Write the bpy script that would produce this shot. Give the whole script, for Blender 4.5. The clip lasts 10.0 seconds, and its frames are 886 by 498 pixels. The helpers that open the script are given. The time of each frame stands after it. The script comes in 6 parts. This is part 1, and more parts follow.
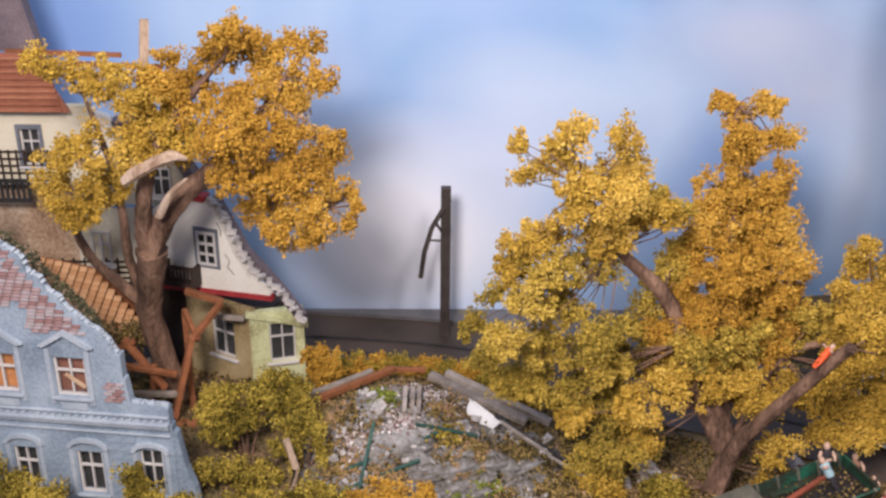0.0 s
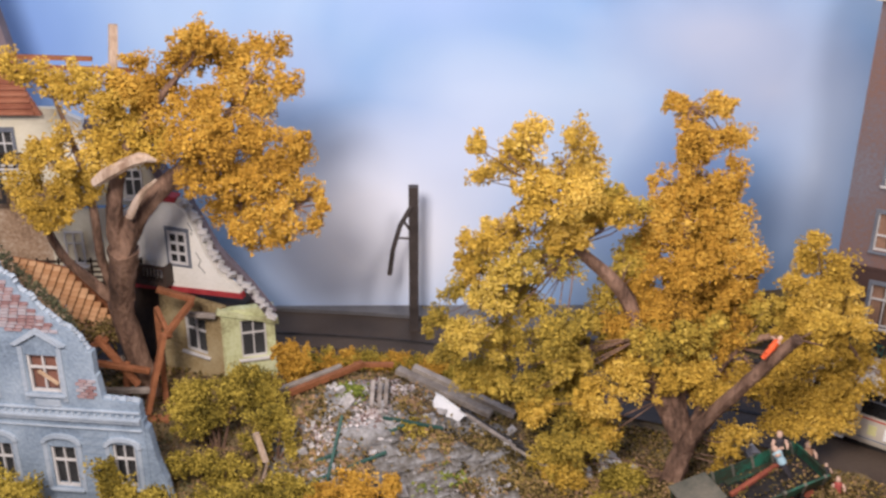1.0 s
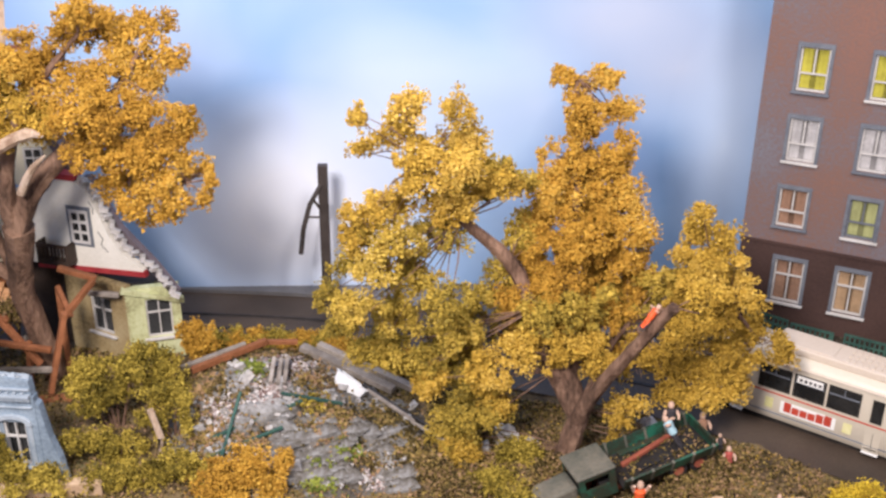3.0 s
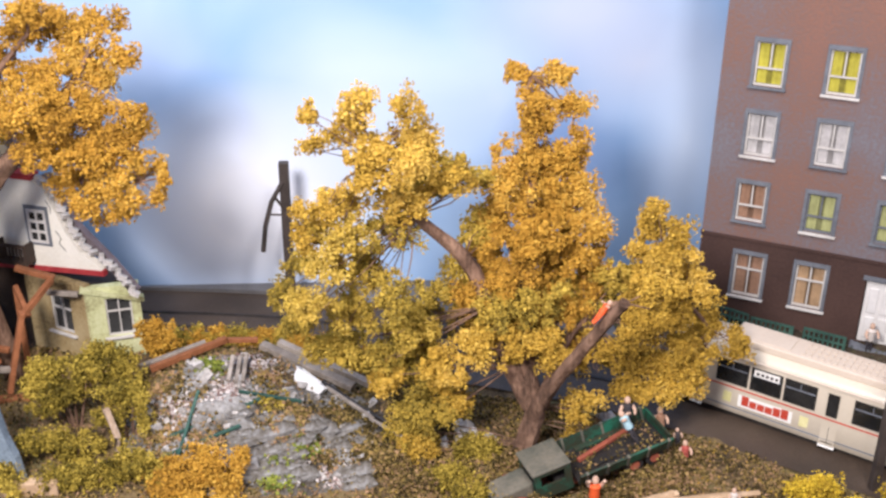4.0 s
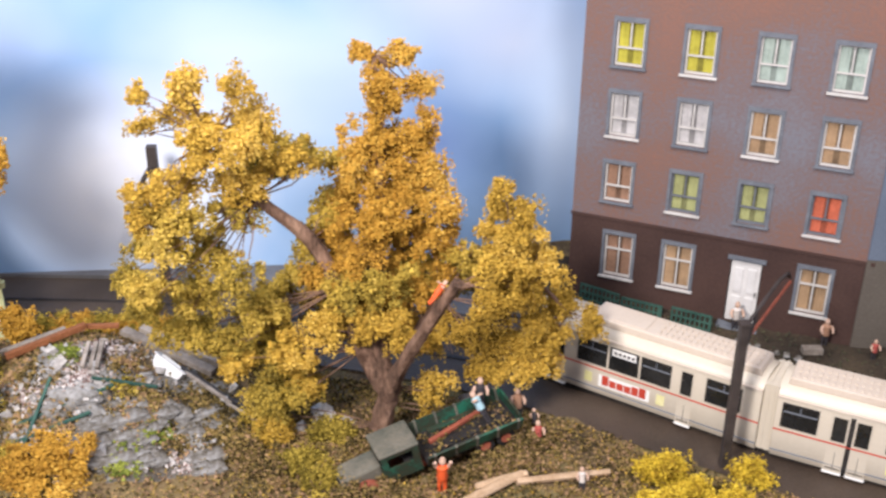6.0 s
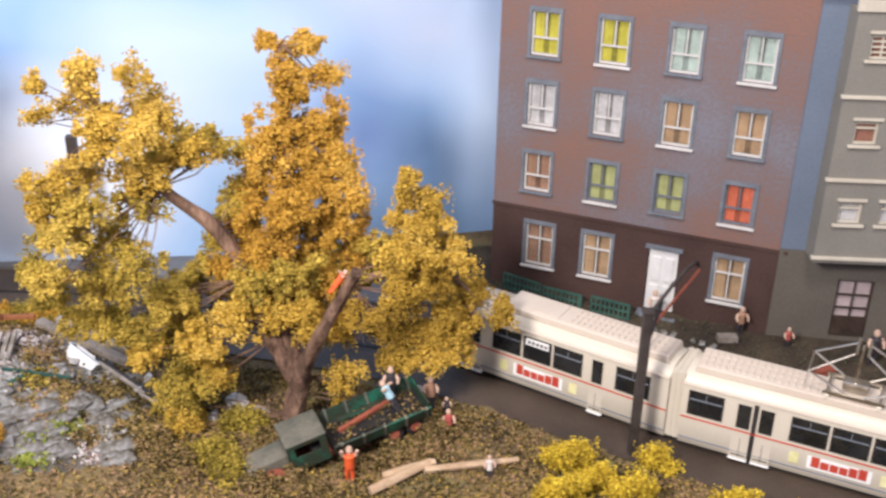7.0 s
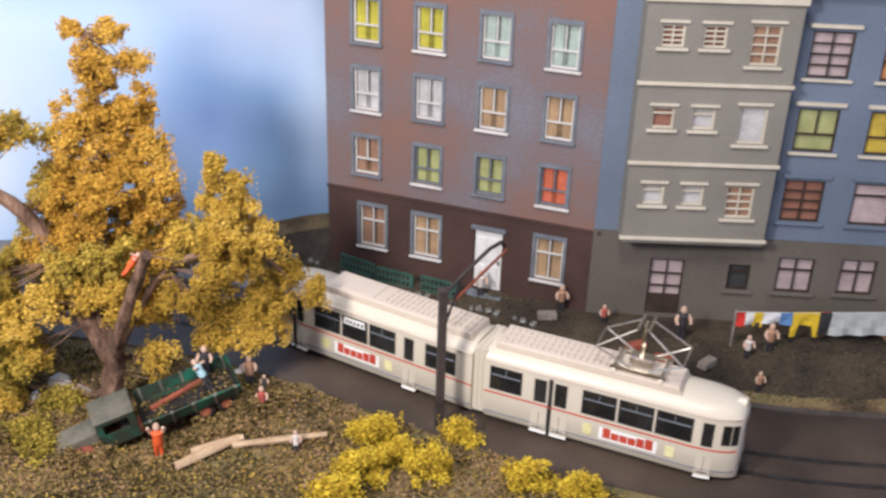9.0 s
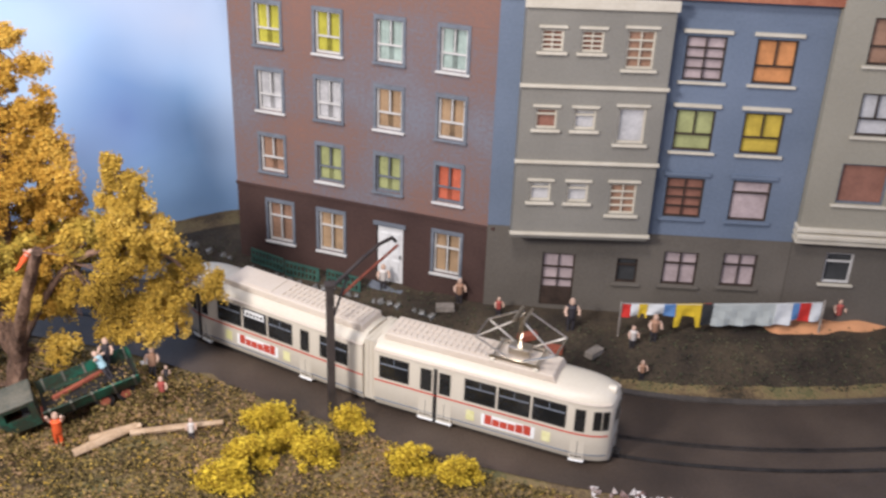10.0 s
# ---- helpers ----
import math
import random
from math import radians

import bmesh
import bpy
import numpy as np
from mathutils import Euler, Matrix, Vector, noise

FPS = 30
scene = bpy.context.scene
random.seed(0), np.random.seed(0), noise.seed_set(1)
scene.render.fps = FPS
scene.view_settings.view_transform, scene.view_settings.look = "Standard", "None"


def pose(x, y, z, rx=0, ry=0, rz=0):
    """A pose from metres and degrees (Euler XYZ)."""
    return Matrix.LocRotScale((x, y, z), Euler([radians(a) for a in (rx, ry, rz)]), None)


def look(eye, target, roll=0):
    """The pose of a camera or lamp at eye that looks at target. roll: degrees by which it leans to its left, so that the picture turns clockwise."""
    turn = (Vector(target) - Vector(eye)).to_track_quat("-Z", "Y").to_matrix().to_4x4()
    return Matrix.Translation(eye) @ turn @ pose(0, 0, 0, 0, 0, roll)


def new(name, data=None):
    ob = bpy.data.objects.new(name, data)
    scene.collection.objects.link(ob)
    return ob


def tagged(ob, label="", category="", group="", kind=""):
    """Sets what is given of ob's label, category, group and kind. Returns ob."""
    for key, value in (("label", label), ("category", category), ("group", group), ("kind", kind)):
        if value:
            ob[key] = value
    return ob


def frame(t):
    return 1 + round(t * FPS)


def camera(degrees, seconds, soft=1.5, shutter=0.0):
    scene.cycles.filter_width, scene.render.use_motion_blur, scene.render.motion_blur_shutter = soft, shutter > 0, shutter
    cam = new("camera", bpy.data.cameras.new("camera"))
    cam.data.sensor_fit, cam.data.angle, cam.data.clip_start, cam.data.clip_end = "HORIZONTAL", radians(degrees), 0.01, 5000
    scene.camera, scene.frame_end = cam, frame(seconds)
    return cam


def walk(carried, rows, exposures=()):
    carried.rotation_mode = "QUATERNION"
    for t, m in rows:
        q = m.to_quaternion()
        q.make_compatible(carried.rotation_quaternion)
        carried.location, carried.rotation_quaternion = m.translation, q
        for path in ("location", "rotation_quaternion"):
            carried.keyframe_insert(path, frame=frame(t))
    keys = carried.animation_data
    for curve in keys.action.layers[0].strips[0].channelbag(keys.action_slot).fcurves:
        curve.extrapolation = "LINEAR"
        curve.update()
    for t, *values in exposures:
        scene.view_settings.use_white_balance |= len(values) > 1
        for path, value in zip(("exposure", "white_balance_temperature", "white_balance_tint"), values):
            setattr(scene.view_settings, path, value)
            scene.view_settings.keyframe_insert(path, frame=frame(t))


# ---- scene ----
U = 0.0095  # one drawing unit of this model railway, in metres
cam = camera(44.7, 10.0, soft=2.6, shutter=0.5)
PATH = [
    (0, (-0.006, 0.018, 24.781), (0.01, 1.837, 23.949), 0.5),
    (0.5, (0.06, -0.54, 24.838), (0.092, 1.277, 24.003), 0.5),
    (1, (0.854, -1.178, 25.364), (0.9, 0.638, 24.527), 0.5),
    (1.5, (2.32, -1.679, 25.131), (2.376, 0.134, 24.288), 0.4),
    (2, (3.277, -1.426, 24.76), (3.336, 0.385, 23.913), 0.4),
    (2.5, (4.007, -1.671, 24.661), (4.076, 0.14, 23.816), 0.5),
    (4, (6.214, -1.862, 24.767), (6.316, -0.057, 23.912), 0.4),
    (4.5, (7.111, -1.851, 24.779), (7.224, -0.048, 23.92), 0.4),
    (5, (8.73, -1.655, 24.441), (8.866, 0.141, 23.571), 0.6),
    (5.5, (10.08, -1.784, 24.44), (10.228, 0.009, 23.566), 0.6),
    (7, (14.432, -2.445, 24.466), (14.633, -0.666, 23.576), 1.1),
    (7.5, (16.19, -2.531, 24.169), (16.406, -0.759, 23.266), 1.2),
    (8, (17.756, -2.878, 24.318), (17.989, -1.11, 23.411), 1.3),
    (8.5, (19.545, -3.593, 24.642), (19.799, -1.834, 23.724), 1.6),
    (9, (21.148, -4.615, 25.429), (21.418, -2.862, 24.506), 1.8),
    (9.5, (23.093, -6.02, 26.274), (23.383, -4.272, 25.347), 2.0),
    (10, (25.089, -7.163, 26.734), (25.394, -5.421, 25.799), 2.2),
]
EXPOSURES = [(0, -0.05, 6150, 17), (2.5, 0.22, 6100, 15), (4.5, 0.46, 5950, 13), (5.5, 0.47, 5950, 12), (7.5, 0.44, 5950, 11), (8.5, 0.41, 5900, 10), (10, 0.38, 5800, 10)]
walk(cam, [(t, look(Vector(eye) * U, Vector(target) * U, roll)) for t, eye, target, roll in PATH], EXPOSURES)

# ---- light: the hall's soft light and two unseen lamps added before and above the display ----
world = bpy.data.worlds.new("world")
scene.world = world
world.use_nodes = True
world.node_tree.nodes["Background"].inputs[0].default_value = (0.93, 0.87, 1.0, 1)
world.node_tree.nodes["Background"].inputs[1].default_value = 0.38


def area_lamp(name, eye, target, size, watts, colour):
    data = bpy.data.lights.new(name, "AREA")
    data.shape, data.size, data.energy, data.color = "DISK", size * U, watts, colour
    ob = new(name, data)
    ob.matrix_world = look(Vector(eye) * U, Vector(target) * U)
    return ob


# Added, out of view; the first is placed roughly from cast shadows.
area_lamp("unseen_lamp", (-11, -2, 41), (8, 44, 0), 13, 3.85, (1.0, 0.89, 0.79))
area_lamp("unseen_lamp", (22, 8, 56), (20, 42, 0), 12, 1.6, (1.0, 0.89, 0.79))


# ---- materials ----
def mat(name, colours, scale=2.0, rough=0.8, bump=0.3, fine=14.0, metal=0.0, island=0.0, thing_random=0.0, glow=0.0, spec=0.3, stretch=(1, 1, 1), detail=6.0):
    """A painted or natural surface: noise at two scales mixes the colours; scale counts per drawing unit."""
    m = bpy.data.materials.new(name)
    m.use_nodes = True
    nt = m.node_tree
    n, link = nt.nodes, nt.links.new
    bsdf = n["Principled BSDF"]
    co = n.new("ShaderNodeTexCoord")
    mp = n.new("ShaderNodeMapping")
    mp.inputs["Scale"].default_value = [s / U for s in stretch]
    link(co.outputs["Object"], mp.inputs["Vector"])
    big = n.new("ShaderNodeTexNoise")
    big.inputs["Scale"].default_value, big.inputs["Detail"].default_value = scale, detail
    small = n.new("ShaderNodeTexNoise")
    small.inputs["Scale"].default_value, small.inputs["Detail"].default_value = fine, 3
    link(mp.outputs[0], big.inputs["Vector"])
    link(mp.outputs[0], small.inputs["Vector"])
    mix = n.new("ShaderNodeMath")
    mix.operation = "MULTIPLY_ADD"
    link(small.outputs[0], mix.inputs[0])
    mix.inputs[1].default_value = 0.45
    add = n.new("ShaderNodeMath")
    add.operation = "SUBTRACT"
    link(big.outputs[0], add.inputs[0])
    add.inputs[1].default_value = 0.225
    link(add.outputs[0], mix.inputs[2])
    value = mix.outputs[0]
    for amount, source in ((island, "island"), (thing_random, "object")):
        if amount:
            if source == "island":
                rnd = n.new("ShaderNodeNewGeometry").outputs["Random Per Island"]
            else:
                rnd = n.new("ShaderNodeObjectInfo").outputs["Random"]
            mm = n.new("ShaderNodeMath")
            mm.operation = "MULTIPLY_ADD"
            link(rnd, mm.inputs[0])
            mm.inputs[1].default_value = amount
            off = n.new("ShaderNodeMath")
            off.operation = "SUBTRACT"
            link(value, off.inputs[0])
            off.inputs[1].default_value = amount / 2
            link(off.outputs[0], mm.inputs[2])
            value = mm.outputs[0]
    ramp = n.new("ShaderNodeValToRGB")
    el = ramp.color_ramp.elements
    k = len(colours)
    el[0].position, el[0].color = 0.3, (*colours[0], 1)
    el[1].position, el[1].color = 0.7, (*colours[-1], 1)
    for i in range(1, k - 1):
        e = el.new(0.3 + 0.4 * i / (k - 1))
        e.color = (*colours[i], 1)
    link(value, ramp.inputs[0])
    link(ramp.outputs[0], bsdf.inputs["Base Color"])
    bsdf.inputs["Roughness"].default_value = rough
    bsdf.inputs["Metallic"].default_value = metal
    bsdf.inputs["Specular IOR Level"].default_value = spec
    if bump:
        b = n.new("ShaderNodeBump")
        b.inputs["Strength"].default_value, b.inputs["Distance"].default_value = bump, 0.12 * U
        link(small.outputs[0], b.inputs["Height"])
        link(b.outputs[0], bsdf.inputs["Normal"])
    if glow:
        link(ramp.outputs[0], bsdf.inputs["Emission Color"])
        bsdf.inputs["Emission Strength"].default_value = glow
    return m


def sky_paint():
    """Clouds painted on the backdrop board: broad noise, blurred edges, blue patches between white ones."""
    m = bpy.data.materials.new("painted_sky")
    m.use_nodes = True
    n, link = m.node_tree.nodes, m.node_tree.links.new
    bsdf = n["Principled BSDF"]
    bsdf.inputs["Roughness"].default_value = 0.75
    bsdf.inputs["Specular IOR Level"].default_value = 0.15
    co = n.new("ShaderNodeTexCoord")
    mp = n.new("ShaderNodeMapping")
    mp.inputs["Scale"].default_value = (1 / U, 1 / U, 1.2 / U)
    mp.inputs["Location"].default_value = (11.3, 0, 4.0)
    link(co.outputs["Object"], mp.inputs["Vector"])
    tex = n.new("ShaderNodeTexNoise")
    tex.inputs["Scale"].default_value, tex.inputs["Detail"].default_value, tex.inputs["Roughness"].default_value = 0.075, 3.5, 0.45
    tex.inputs["Distortion"].default_value = 0.4
    link(mp.outputs[0], tex.inputs["Vector"])
    ramp = n.new("ShaderNodeValToRGB")
    el = ramp.color_ramp.elements
    el[0].position, el[0].color = 0.30, (0.185, 0.325, 0.58, 1)
    el[1].position, el[1].color = 0.74, (0.51, 0.66, 0.85, 1)
    e = el.new(0.50)
    e.color = (0.31, 0.485, 0.76, 1)
    link(tex.outputs[0], ramp.inputs[0])
    colour = ramp.outputs[0]
    # broad painted patches: centre x, z, radius across and up, colour, strength
    for x, z, rx, rz, c, a in (
            (-1.5, 0, 9, 8, (0.88, 0.91, 0.97), 1.1), (4, 5, 8, 7, (0.66, 0.75, 0.93), 0.6), (17, 11.5, 8, 4, (0.48, 0.56, 0.72), 0.9), (12.5, 6.5, 4, 4, (0.60, 0.68, 0.84), 0.35),
            (16.3, 2.6, 4.5, 5.5, (0.17, 0.26, 0.50), 0.8), (13.5, 0.5, 4, 4, (0.25, 0.33, 0.55), 0.5), (20.5, 8.5, 7, 4.5, (0.50, 0.57, 0.72), 0.7), (23.5, 4.0, 3.6, 8, (0.60, 0.72, 0.90), 0.7), (-20, 11, 7, 7, (0.22, 0.36, 0.70), 0.7),
            (-7, 9, 5, 4, (0.38, 0.48, 0.72), 0.5), (2, 13.5, 7, 3, (0.40, 0.54, 0.84), 0.5)):
        pm = n.new("ShaderNodeMapping")
        pm.vector_type = "TEXTURE"
        pm.inputs["Location"].default_value = (x * U, 0, z * U)
        pm.inputs["Scale"].default_value = (rx * U, 100, rz * U)
        link(co.outputs["Object"], pm.inputs["Vector"])
        g = n.new("ShaderNodeTexGradient")
        g.gradient_type = "SPHERICAL"
        link(pm.outputs[0], g.inputs["Vector"])
        am = n.new("ShaderNodeMath")
        am.operation, am.use_clamp = "MULTIPLY", True
        link(g.outputs["Fac"], am.inputs[0])
        am.inputs[1].default_value = a * 1.3
        mx = n.new("ShaderNodeMix")
        mx.data_type = "RGBA"
        link(am.outputs[0], mx.inputs[0])
        link(colour, mx.inputs[6])
        mx.inputs[7].default_value = (*c, 1)
        colour = mx.outputs[2]
    link(colour, bsdf.inputs["Base Color"])
    return m


SKY = sky_paint()
LEAF_GOLD = mat("golden_foliage", [(0.28, 0.18, 0.034), (0.46, 0.292, 0.042), (0.59, 0.385, 0.06), (0.66, 0.455, 0.10)], 0.28, 0.95, 0, 5, island=0.26, spec=0.08)
LEAF_OLIVE = mat("olive_gold_foliage", [(0.21, 0.16, 0.035), (0.38, 0.275, 0.045), (0.53, 0.37, 0.06), (0.62, 0.45, 0.10)], 0.22, 0.95, 0, 5, island=0.26, spec=0.08)
LEAF_AMBER = mat("amber_foliage", [(0.27, 0.148, 0.027), (0.46, 0.252, 0.036), (0.57, 0.33, 0.048), (0.63, 0.405, 0.08)], 0.28, 0.95, 0, 5, island=0.26, spec=0.08)
LEAF_LIME = mat("yellow_green_foliage", [(0.09, 0.072, 0.015), (0.30, 0.225, 0.035), (0.58, 0.44, 0.08)], 0.5, 0.95, 0, 5, island=0.3, spec=0.08)
LEAF_YELLOW = mat("bright_yellow_foliage", [(0.30, 0.19, 0.015), (0.62, 0.44, 0.03), (0.75, 0.56, 0.05)], 0.6, 0.9, 0, 5, island=0.34)
SCATTER = mat("ground_scatter", [(0.06, 0.046, 0.02), (0.17, 0.125, 0.042), (0.32, 0.23, 0.07), (0.33, 0.21, 0.115)], 0.35, 0.95, 0, 4, island=0.6, spec=0.08)
MOSS = mat("moss", [(0.10, 0.13, 0.02), (0.28, 0.31, 0.05)], 1.5, 0.95, 0, 6, island=0.5)
BARK = mat("bark", [(0.06, 0.035, 0.023), (0.17, 0.10, 0.066), (0.29, 0.18, 0.12)], 1.3, 0.9, 1.0, 8, stretch=(1, 1, 0.3))
DEADWOOD = mat("bare_weathered_wood", [(0.26, 0.17, 0.11), (0.48, 0.36, 0.26), (0.60, 0.48, 0.38)], 1.2, 0.85, 0.6, 9, stretch=(1, 1, 0.4))
TIMBER = mat("red_brown_timber", [(0.20, 0.075, 0.03), (0.36, 0.14, 0.06)], 1.6, 0.75, 0.5, 10, thing_random=0.25)
PALEWOOD = mat("pale_sawn_wood", [(0.40, 0.27, 0.16), (0.60, 0.44, 0.29)], 1.2, 0.8, 0.4, 10)
GREYWOOD = mat("grey_wood", [(0.20, 0.17, 0.14), (0.40, 0.35, 0.30)], 1.4, 0.85, 0.5, 9, thing_random=0.3)
GROUND = mat("earth", [(0.045, 0.034, 0.02), (0.125, 0.085, 0.046), (0.20, 0.145, 0.066), (0.115, 0.105, 0.045)], 0.45, 0.95, 0.8, 6)
ASPHALT = mat("asphalt", [(0.036, 0.025, 0.018), (0.060, 0.042, 0.030), (0.086, 0.062, 0.044)], 0.22, 0.55, 0.25, 8, spec=0.5)
ROCK = mat("grey_rock", [(0.045, 0.036, 0.027), (0.13, 0.118, 0.10), (0.23, 0.225, 0.215), (0.35, 0.345, 0.335)], 0.55, 0.9, 0.9, 5)
STONE = mat("rubble_stone", [(0.22, 0.21, 0.20), (0.42, 0.40, 0.38), (0.62, 0.59, 0.56)], 0.8, 0.9, 0.5, 8, island=0.5)
PEBBLE = mat("broken_brick_rubble", [(0.22, 0.14, 0.12), (0.42, 0.36, 0.33), (0.64, 0.59, 0.56)], 0.8, 0.9, 0.3, 8, island=0.8)
KERB = mat("dark_kerb_stone", [(0.05, 0.042, 0.036), (0.10, 0.086, 0.074)], 0.8, 0.85, 0.4, 8)
STEEL = mat("dark_rail_steel", [(0.03, 0.027, 0.025), (0.08, 0.07, 0.065)], 1.0, 0.5, 0.2, 9, metal=0.6)
BLACK = mat("black_paint", [(0.014, 0.013, 0.013), (0.034, 0.031, 0.03)], 1.0, 0.5, 0.1, 9)
MASTPAINT = mat("dark_brown_mast_paint", [(0.035, 0.028, 0.025), (0.07, 0.056, 0.05)], 1.0, 0.55, 0.15, 9)
CHROME = mat("bare_metal", [(0.55, 0.50, 0.42), (0.75, 0.70, 0.62)], 2.0, 0.28, 0.1, 9, metal=1.0)
CREAM = mat("cream_enamel", [(0.56, 0.50, 0.395), (0.62, 0.56, 0.455)], 0.25, 0.38, 0.04, 6, spec=0.4)
IVORY = mat("ivory_roof_paint", [(0.55, 0.465, 0.375), (0.63, 0.55, 0.455)], 0.3, 0.5, 0.06, 6)
REDLINE = mat("red_stripe_paint", [(0.42, 0.05, 0.03), (0.50, 0.07, 0.04)], 1.0, 0.4, 0, 5)
SIGNWHITE = mat("white_sign_paint", [(0.80, 0.79, 0.75), (0.86, 0.85, 0.82)], 0.5, 0.45, 0, 5)
PALEYELLOW = mat("pale_yellow_print", [(0.62, 0.58, 0.25), (0.78, 0.74, 0.42)], 1.5, 0.45, 0, 5)
DARKGLASS = mat("dark_glazing", [(0.010, 0.011, 0.012), (0.03, 0.03, 0.03)], 0.6, 0.12, 0, 5, spec=0.6)
# The grey-blue tones paint in reflections from the glass before the house.
BROWNWALL = mat("red_brown_plaster_reflections", [(0.165, 0.165, 0.19), (0.16, 0.13, 0.135), (0.185, 0.112, 0.092), (0.22, 0.115, 0.085)], 0.15, 0.85, 0.25, 6)
DARKWALL = mat("dark_brown_plaster", [(0.045, 0.025, 0.021), (0.075, 0.042, 0.034)], 0.25, 0.8, 0.25, 6)
GREYWALL = mat("warm_grey_plaster", [(0.18, 0.168, 0.143), (0.235, 0.22, 0.187)], 0.2, 0.85, 0.2, 7)
UMBERWALL = mat("grey_brown_plaster", [(0.095, 0.082, 0.067), (0.14, 0.122, 0.10)], 0.2, 0.85, 0.25, 7)
BLUEWALL = mat("slate_blue_plaster", [(0.115, 0.143, 0.19), (0.155, 0.188, 0.248)], 0.2, 0.85, 0.2, 7)
BEIGEWALL = mat("beige_plaster", [(0.245, 0.225, 0.175), (0.305, 0.28, 0.22)], 0.2, 0.85, 0.2, 7)
TRIM = mat("cream_moulding", [(0.48, 0.43, 0.34), (0.58, 0.53, 0.43)], 0.8, 0.7, 0.2, 7)
WHITE = mat("white_frame_paint", [(0.50, 0.48, 0.45), (0.62, 0.60, 0.57)], 1.0, 0.6, 0.1, 8)
DOORWHITE = mat("white_door_paint", [(0.62, 0.61, 0.59), (0.74, 0.73, 0.71)], 0.8, 0.6, 0.1, 8)
GREYTRIM = mat("blue_grey_surround", [(0.115, 0.125, 0.145), (0.17, 0.185, 0.21)], 1.0, 0.8, 0.1, 8)
# Also on thin sheets whose dark colour stands in for unlit rooms.
DARKBROWN = mat("dark_brown_frame_and_backing", [(0.025, 0.018, 0.014), (0.06, 0.04, 0.03)], 1.0, 0.6, 0.1, 8)
WINDOW_COLOURS = {
    "yellow": (0.50, 0.45, 0.06), "white": (0.55, 0.53, 0.52), "mint": (0.42, 0.50, 0.44), "amber": (0.42, 0.28, 0.16), "tan": (0.34, 0.20, 0.13),
    "lime": (0.40, 0.41, 0.18), "red": (0.58, 0.15, 0.08), "orange": (0.62, 0.27, 0.10), "rose": (0.48, 0.38, 0.37), "dark": (0.05, 0.05, 0.05), "gold": (0.58, 0.42, 0.06),
    "brick": (0.28, 0.13, 0.09)}
# Slight emission in cloth and glass stands in for lamplight behind the windows.
CURTAIN = {k: mat(k + "_glowing_curtain", [tuple(v * 0.6 for v in c), tuple(v * 0.9 for v in c)], 0.9, 0.6, 0.2, 6, glow=0.10) for k, c in WINDOW_COLOURS.items()}
DIM = {k: mat(k + "_glowing_window_glass", [tuple(v * 0.25 for v in c), tuple(v * 0.5 for v in c)], 0.9, 0.3, 0, 6, glow=0.05, spec=0.5) for k, c in WINDOW_COLOURS.items()}
RUINBLUE = mat("weathered_blue_plaster", [(0.14, 0.185, 0.235), (0.245, 0.31, 0.375), (0.35, 0.42, 0.48)], 0.35, 0.85, 0.35, 7)
RUINTRIM = mat("pale_blue_moulding", [(0.26, 0.315, 0.37), (0.42, 0.475, 0.52)], 0.7, 0.85, 0.3, 8)
BRICK = mat("old_brick", [(0.25, 0.135, 0.125), (0.37, 0.255, 0.245), (0.40, 0.36, 0.37)], 1.0, 0.9, 0.4, 9, thing_random=0.5)
LIMEWALL = mat("white_lime_plaster", [(0.66, 0.63, 0.54), (0.80, 0.77, 0.69)], 0.4, 0.85, 0.25, 7)
CREAMWALL = mat("cream_plaster", [(0.60, 0.55, 0.40), (0.72, 0.67, 0.52)], 0.4, 0.85, 0.25, 7)
LIMEGREEN = mat("peeling_lime_green_plaster", [(0.30, 0.28, 0.14), (0.54, 0.56, 0.30), (0.66, 0.68, 0.43)], 0.6, 0.85, 0.3, 6)
# For the house face under the overhang; its shade is in the colour.
OCHREWALL = mat("shaded_stained_ochre_plaster", [(0.16, 0.11, 0.05), (0.36, 0.27, 0.13), (0.45, 0.36, 0.20)], 0.5, 0.9, 0.3, 6)
CLAYWALL = mat("clay_brown_plaster", [(0.14, 0.08, 0.045), (0.36, 0.245, 0.15), (0.58, 0.48, 0.36)], 0.3, 0.9, 0.3, 6)
ROOFTILE = mat("clay_roof_tile", [(0.26, 0.09, 0.05), (0.42, 0.18, 0.10)], 1.0, 0.8, 0.4, 8, thing_random=0.4)
ORANGETILE = mat("orange_roof_tile", [(0.42, 0.20, 0.08), (0.62, 0.36, 0.18)], 1.0, 0.8, 0.4, 8, thing_random=0.4)
SLATE = mat("grey_slate", [(0.10, 0.08, 0.09), (0.19, 0.15, 0.16)], 0.6, 0.7, 0.4, 8)
REDTRIM = mat("red_band_paint", [(0.28, 0.025, 0.03), (0.40, 0.05, 0.05)], 1.0, 0.7, 0.1, 8)
TRUCKGREEN = mat("worn_green_enamel", [(0.045, 0.034, 0.02), (0.025, 0.04, 0.026), (0.02, 0.12, 0.075)], 0.7, 0.5, 0.2, 6)
TRUCKGREY = mat("dusty_green_grey_enamel", [(0.07, 0.075, 0.06), (0.17, 0.155, 0.12)], 0.6, 0.7, 0.3, 6)
RUST = mat("rust_red_paint", [(0.20, 0.055, 0.035), (0.38, 0.11, 0.06)], 1.2, 0.7, 0.4, 7)
TUBWHITE = mat("white_enamel", [(0.72, 0.73, 0.73), (0.82, 0.83, 0.83)], 0.6, 0.25, 0, 6, spec=0.5)
GREENPAINT = mat("dark_green_paint", [(0.02, 0.06, 0.05), (0.06, 0.13, 0.10)], 1.0, 0.6, 0.2, 8)
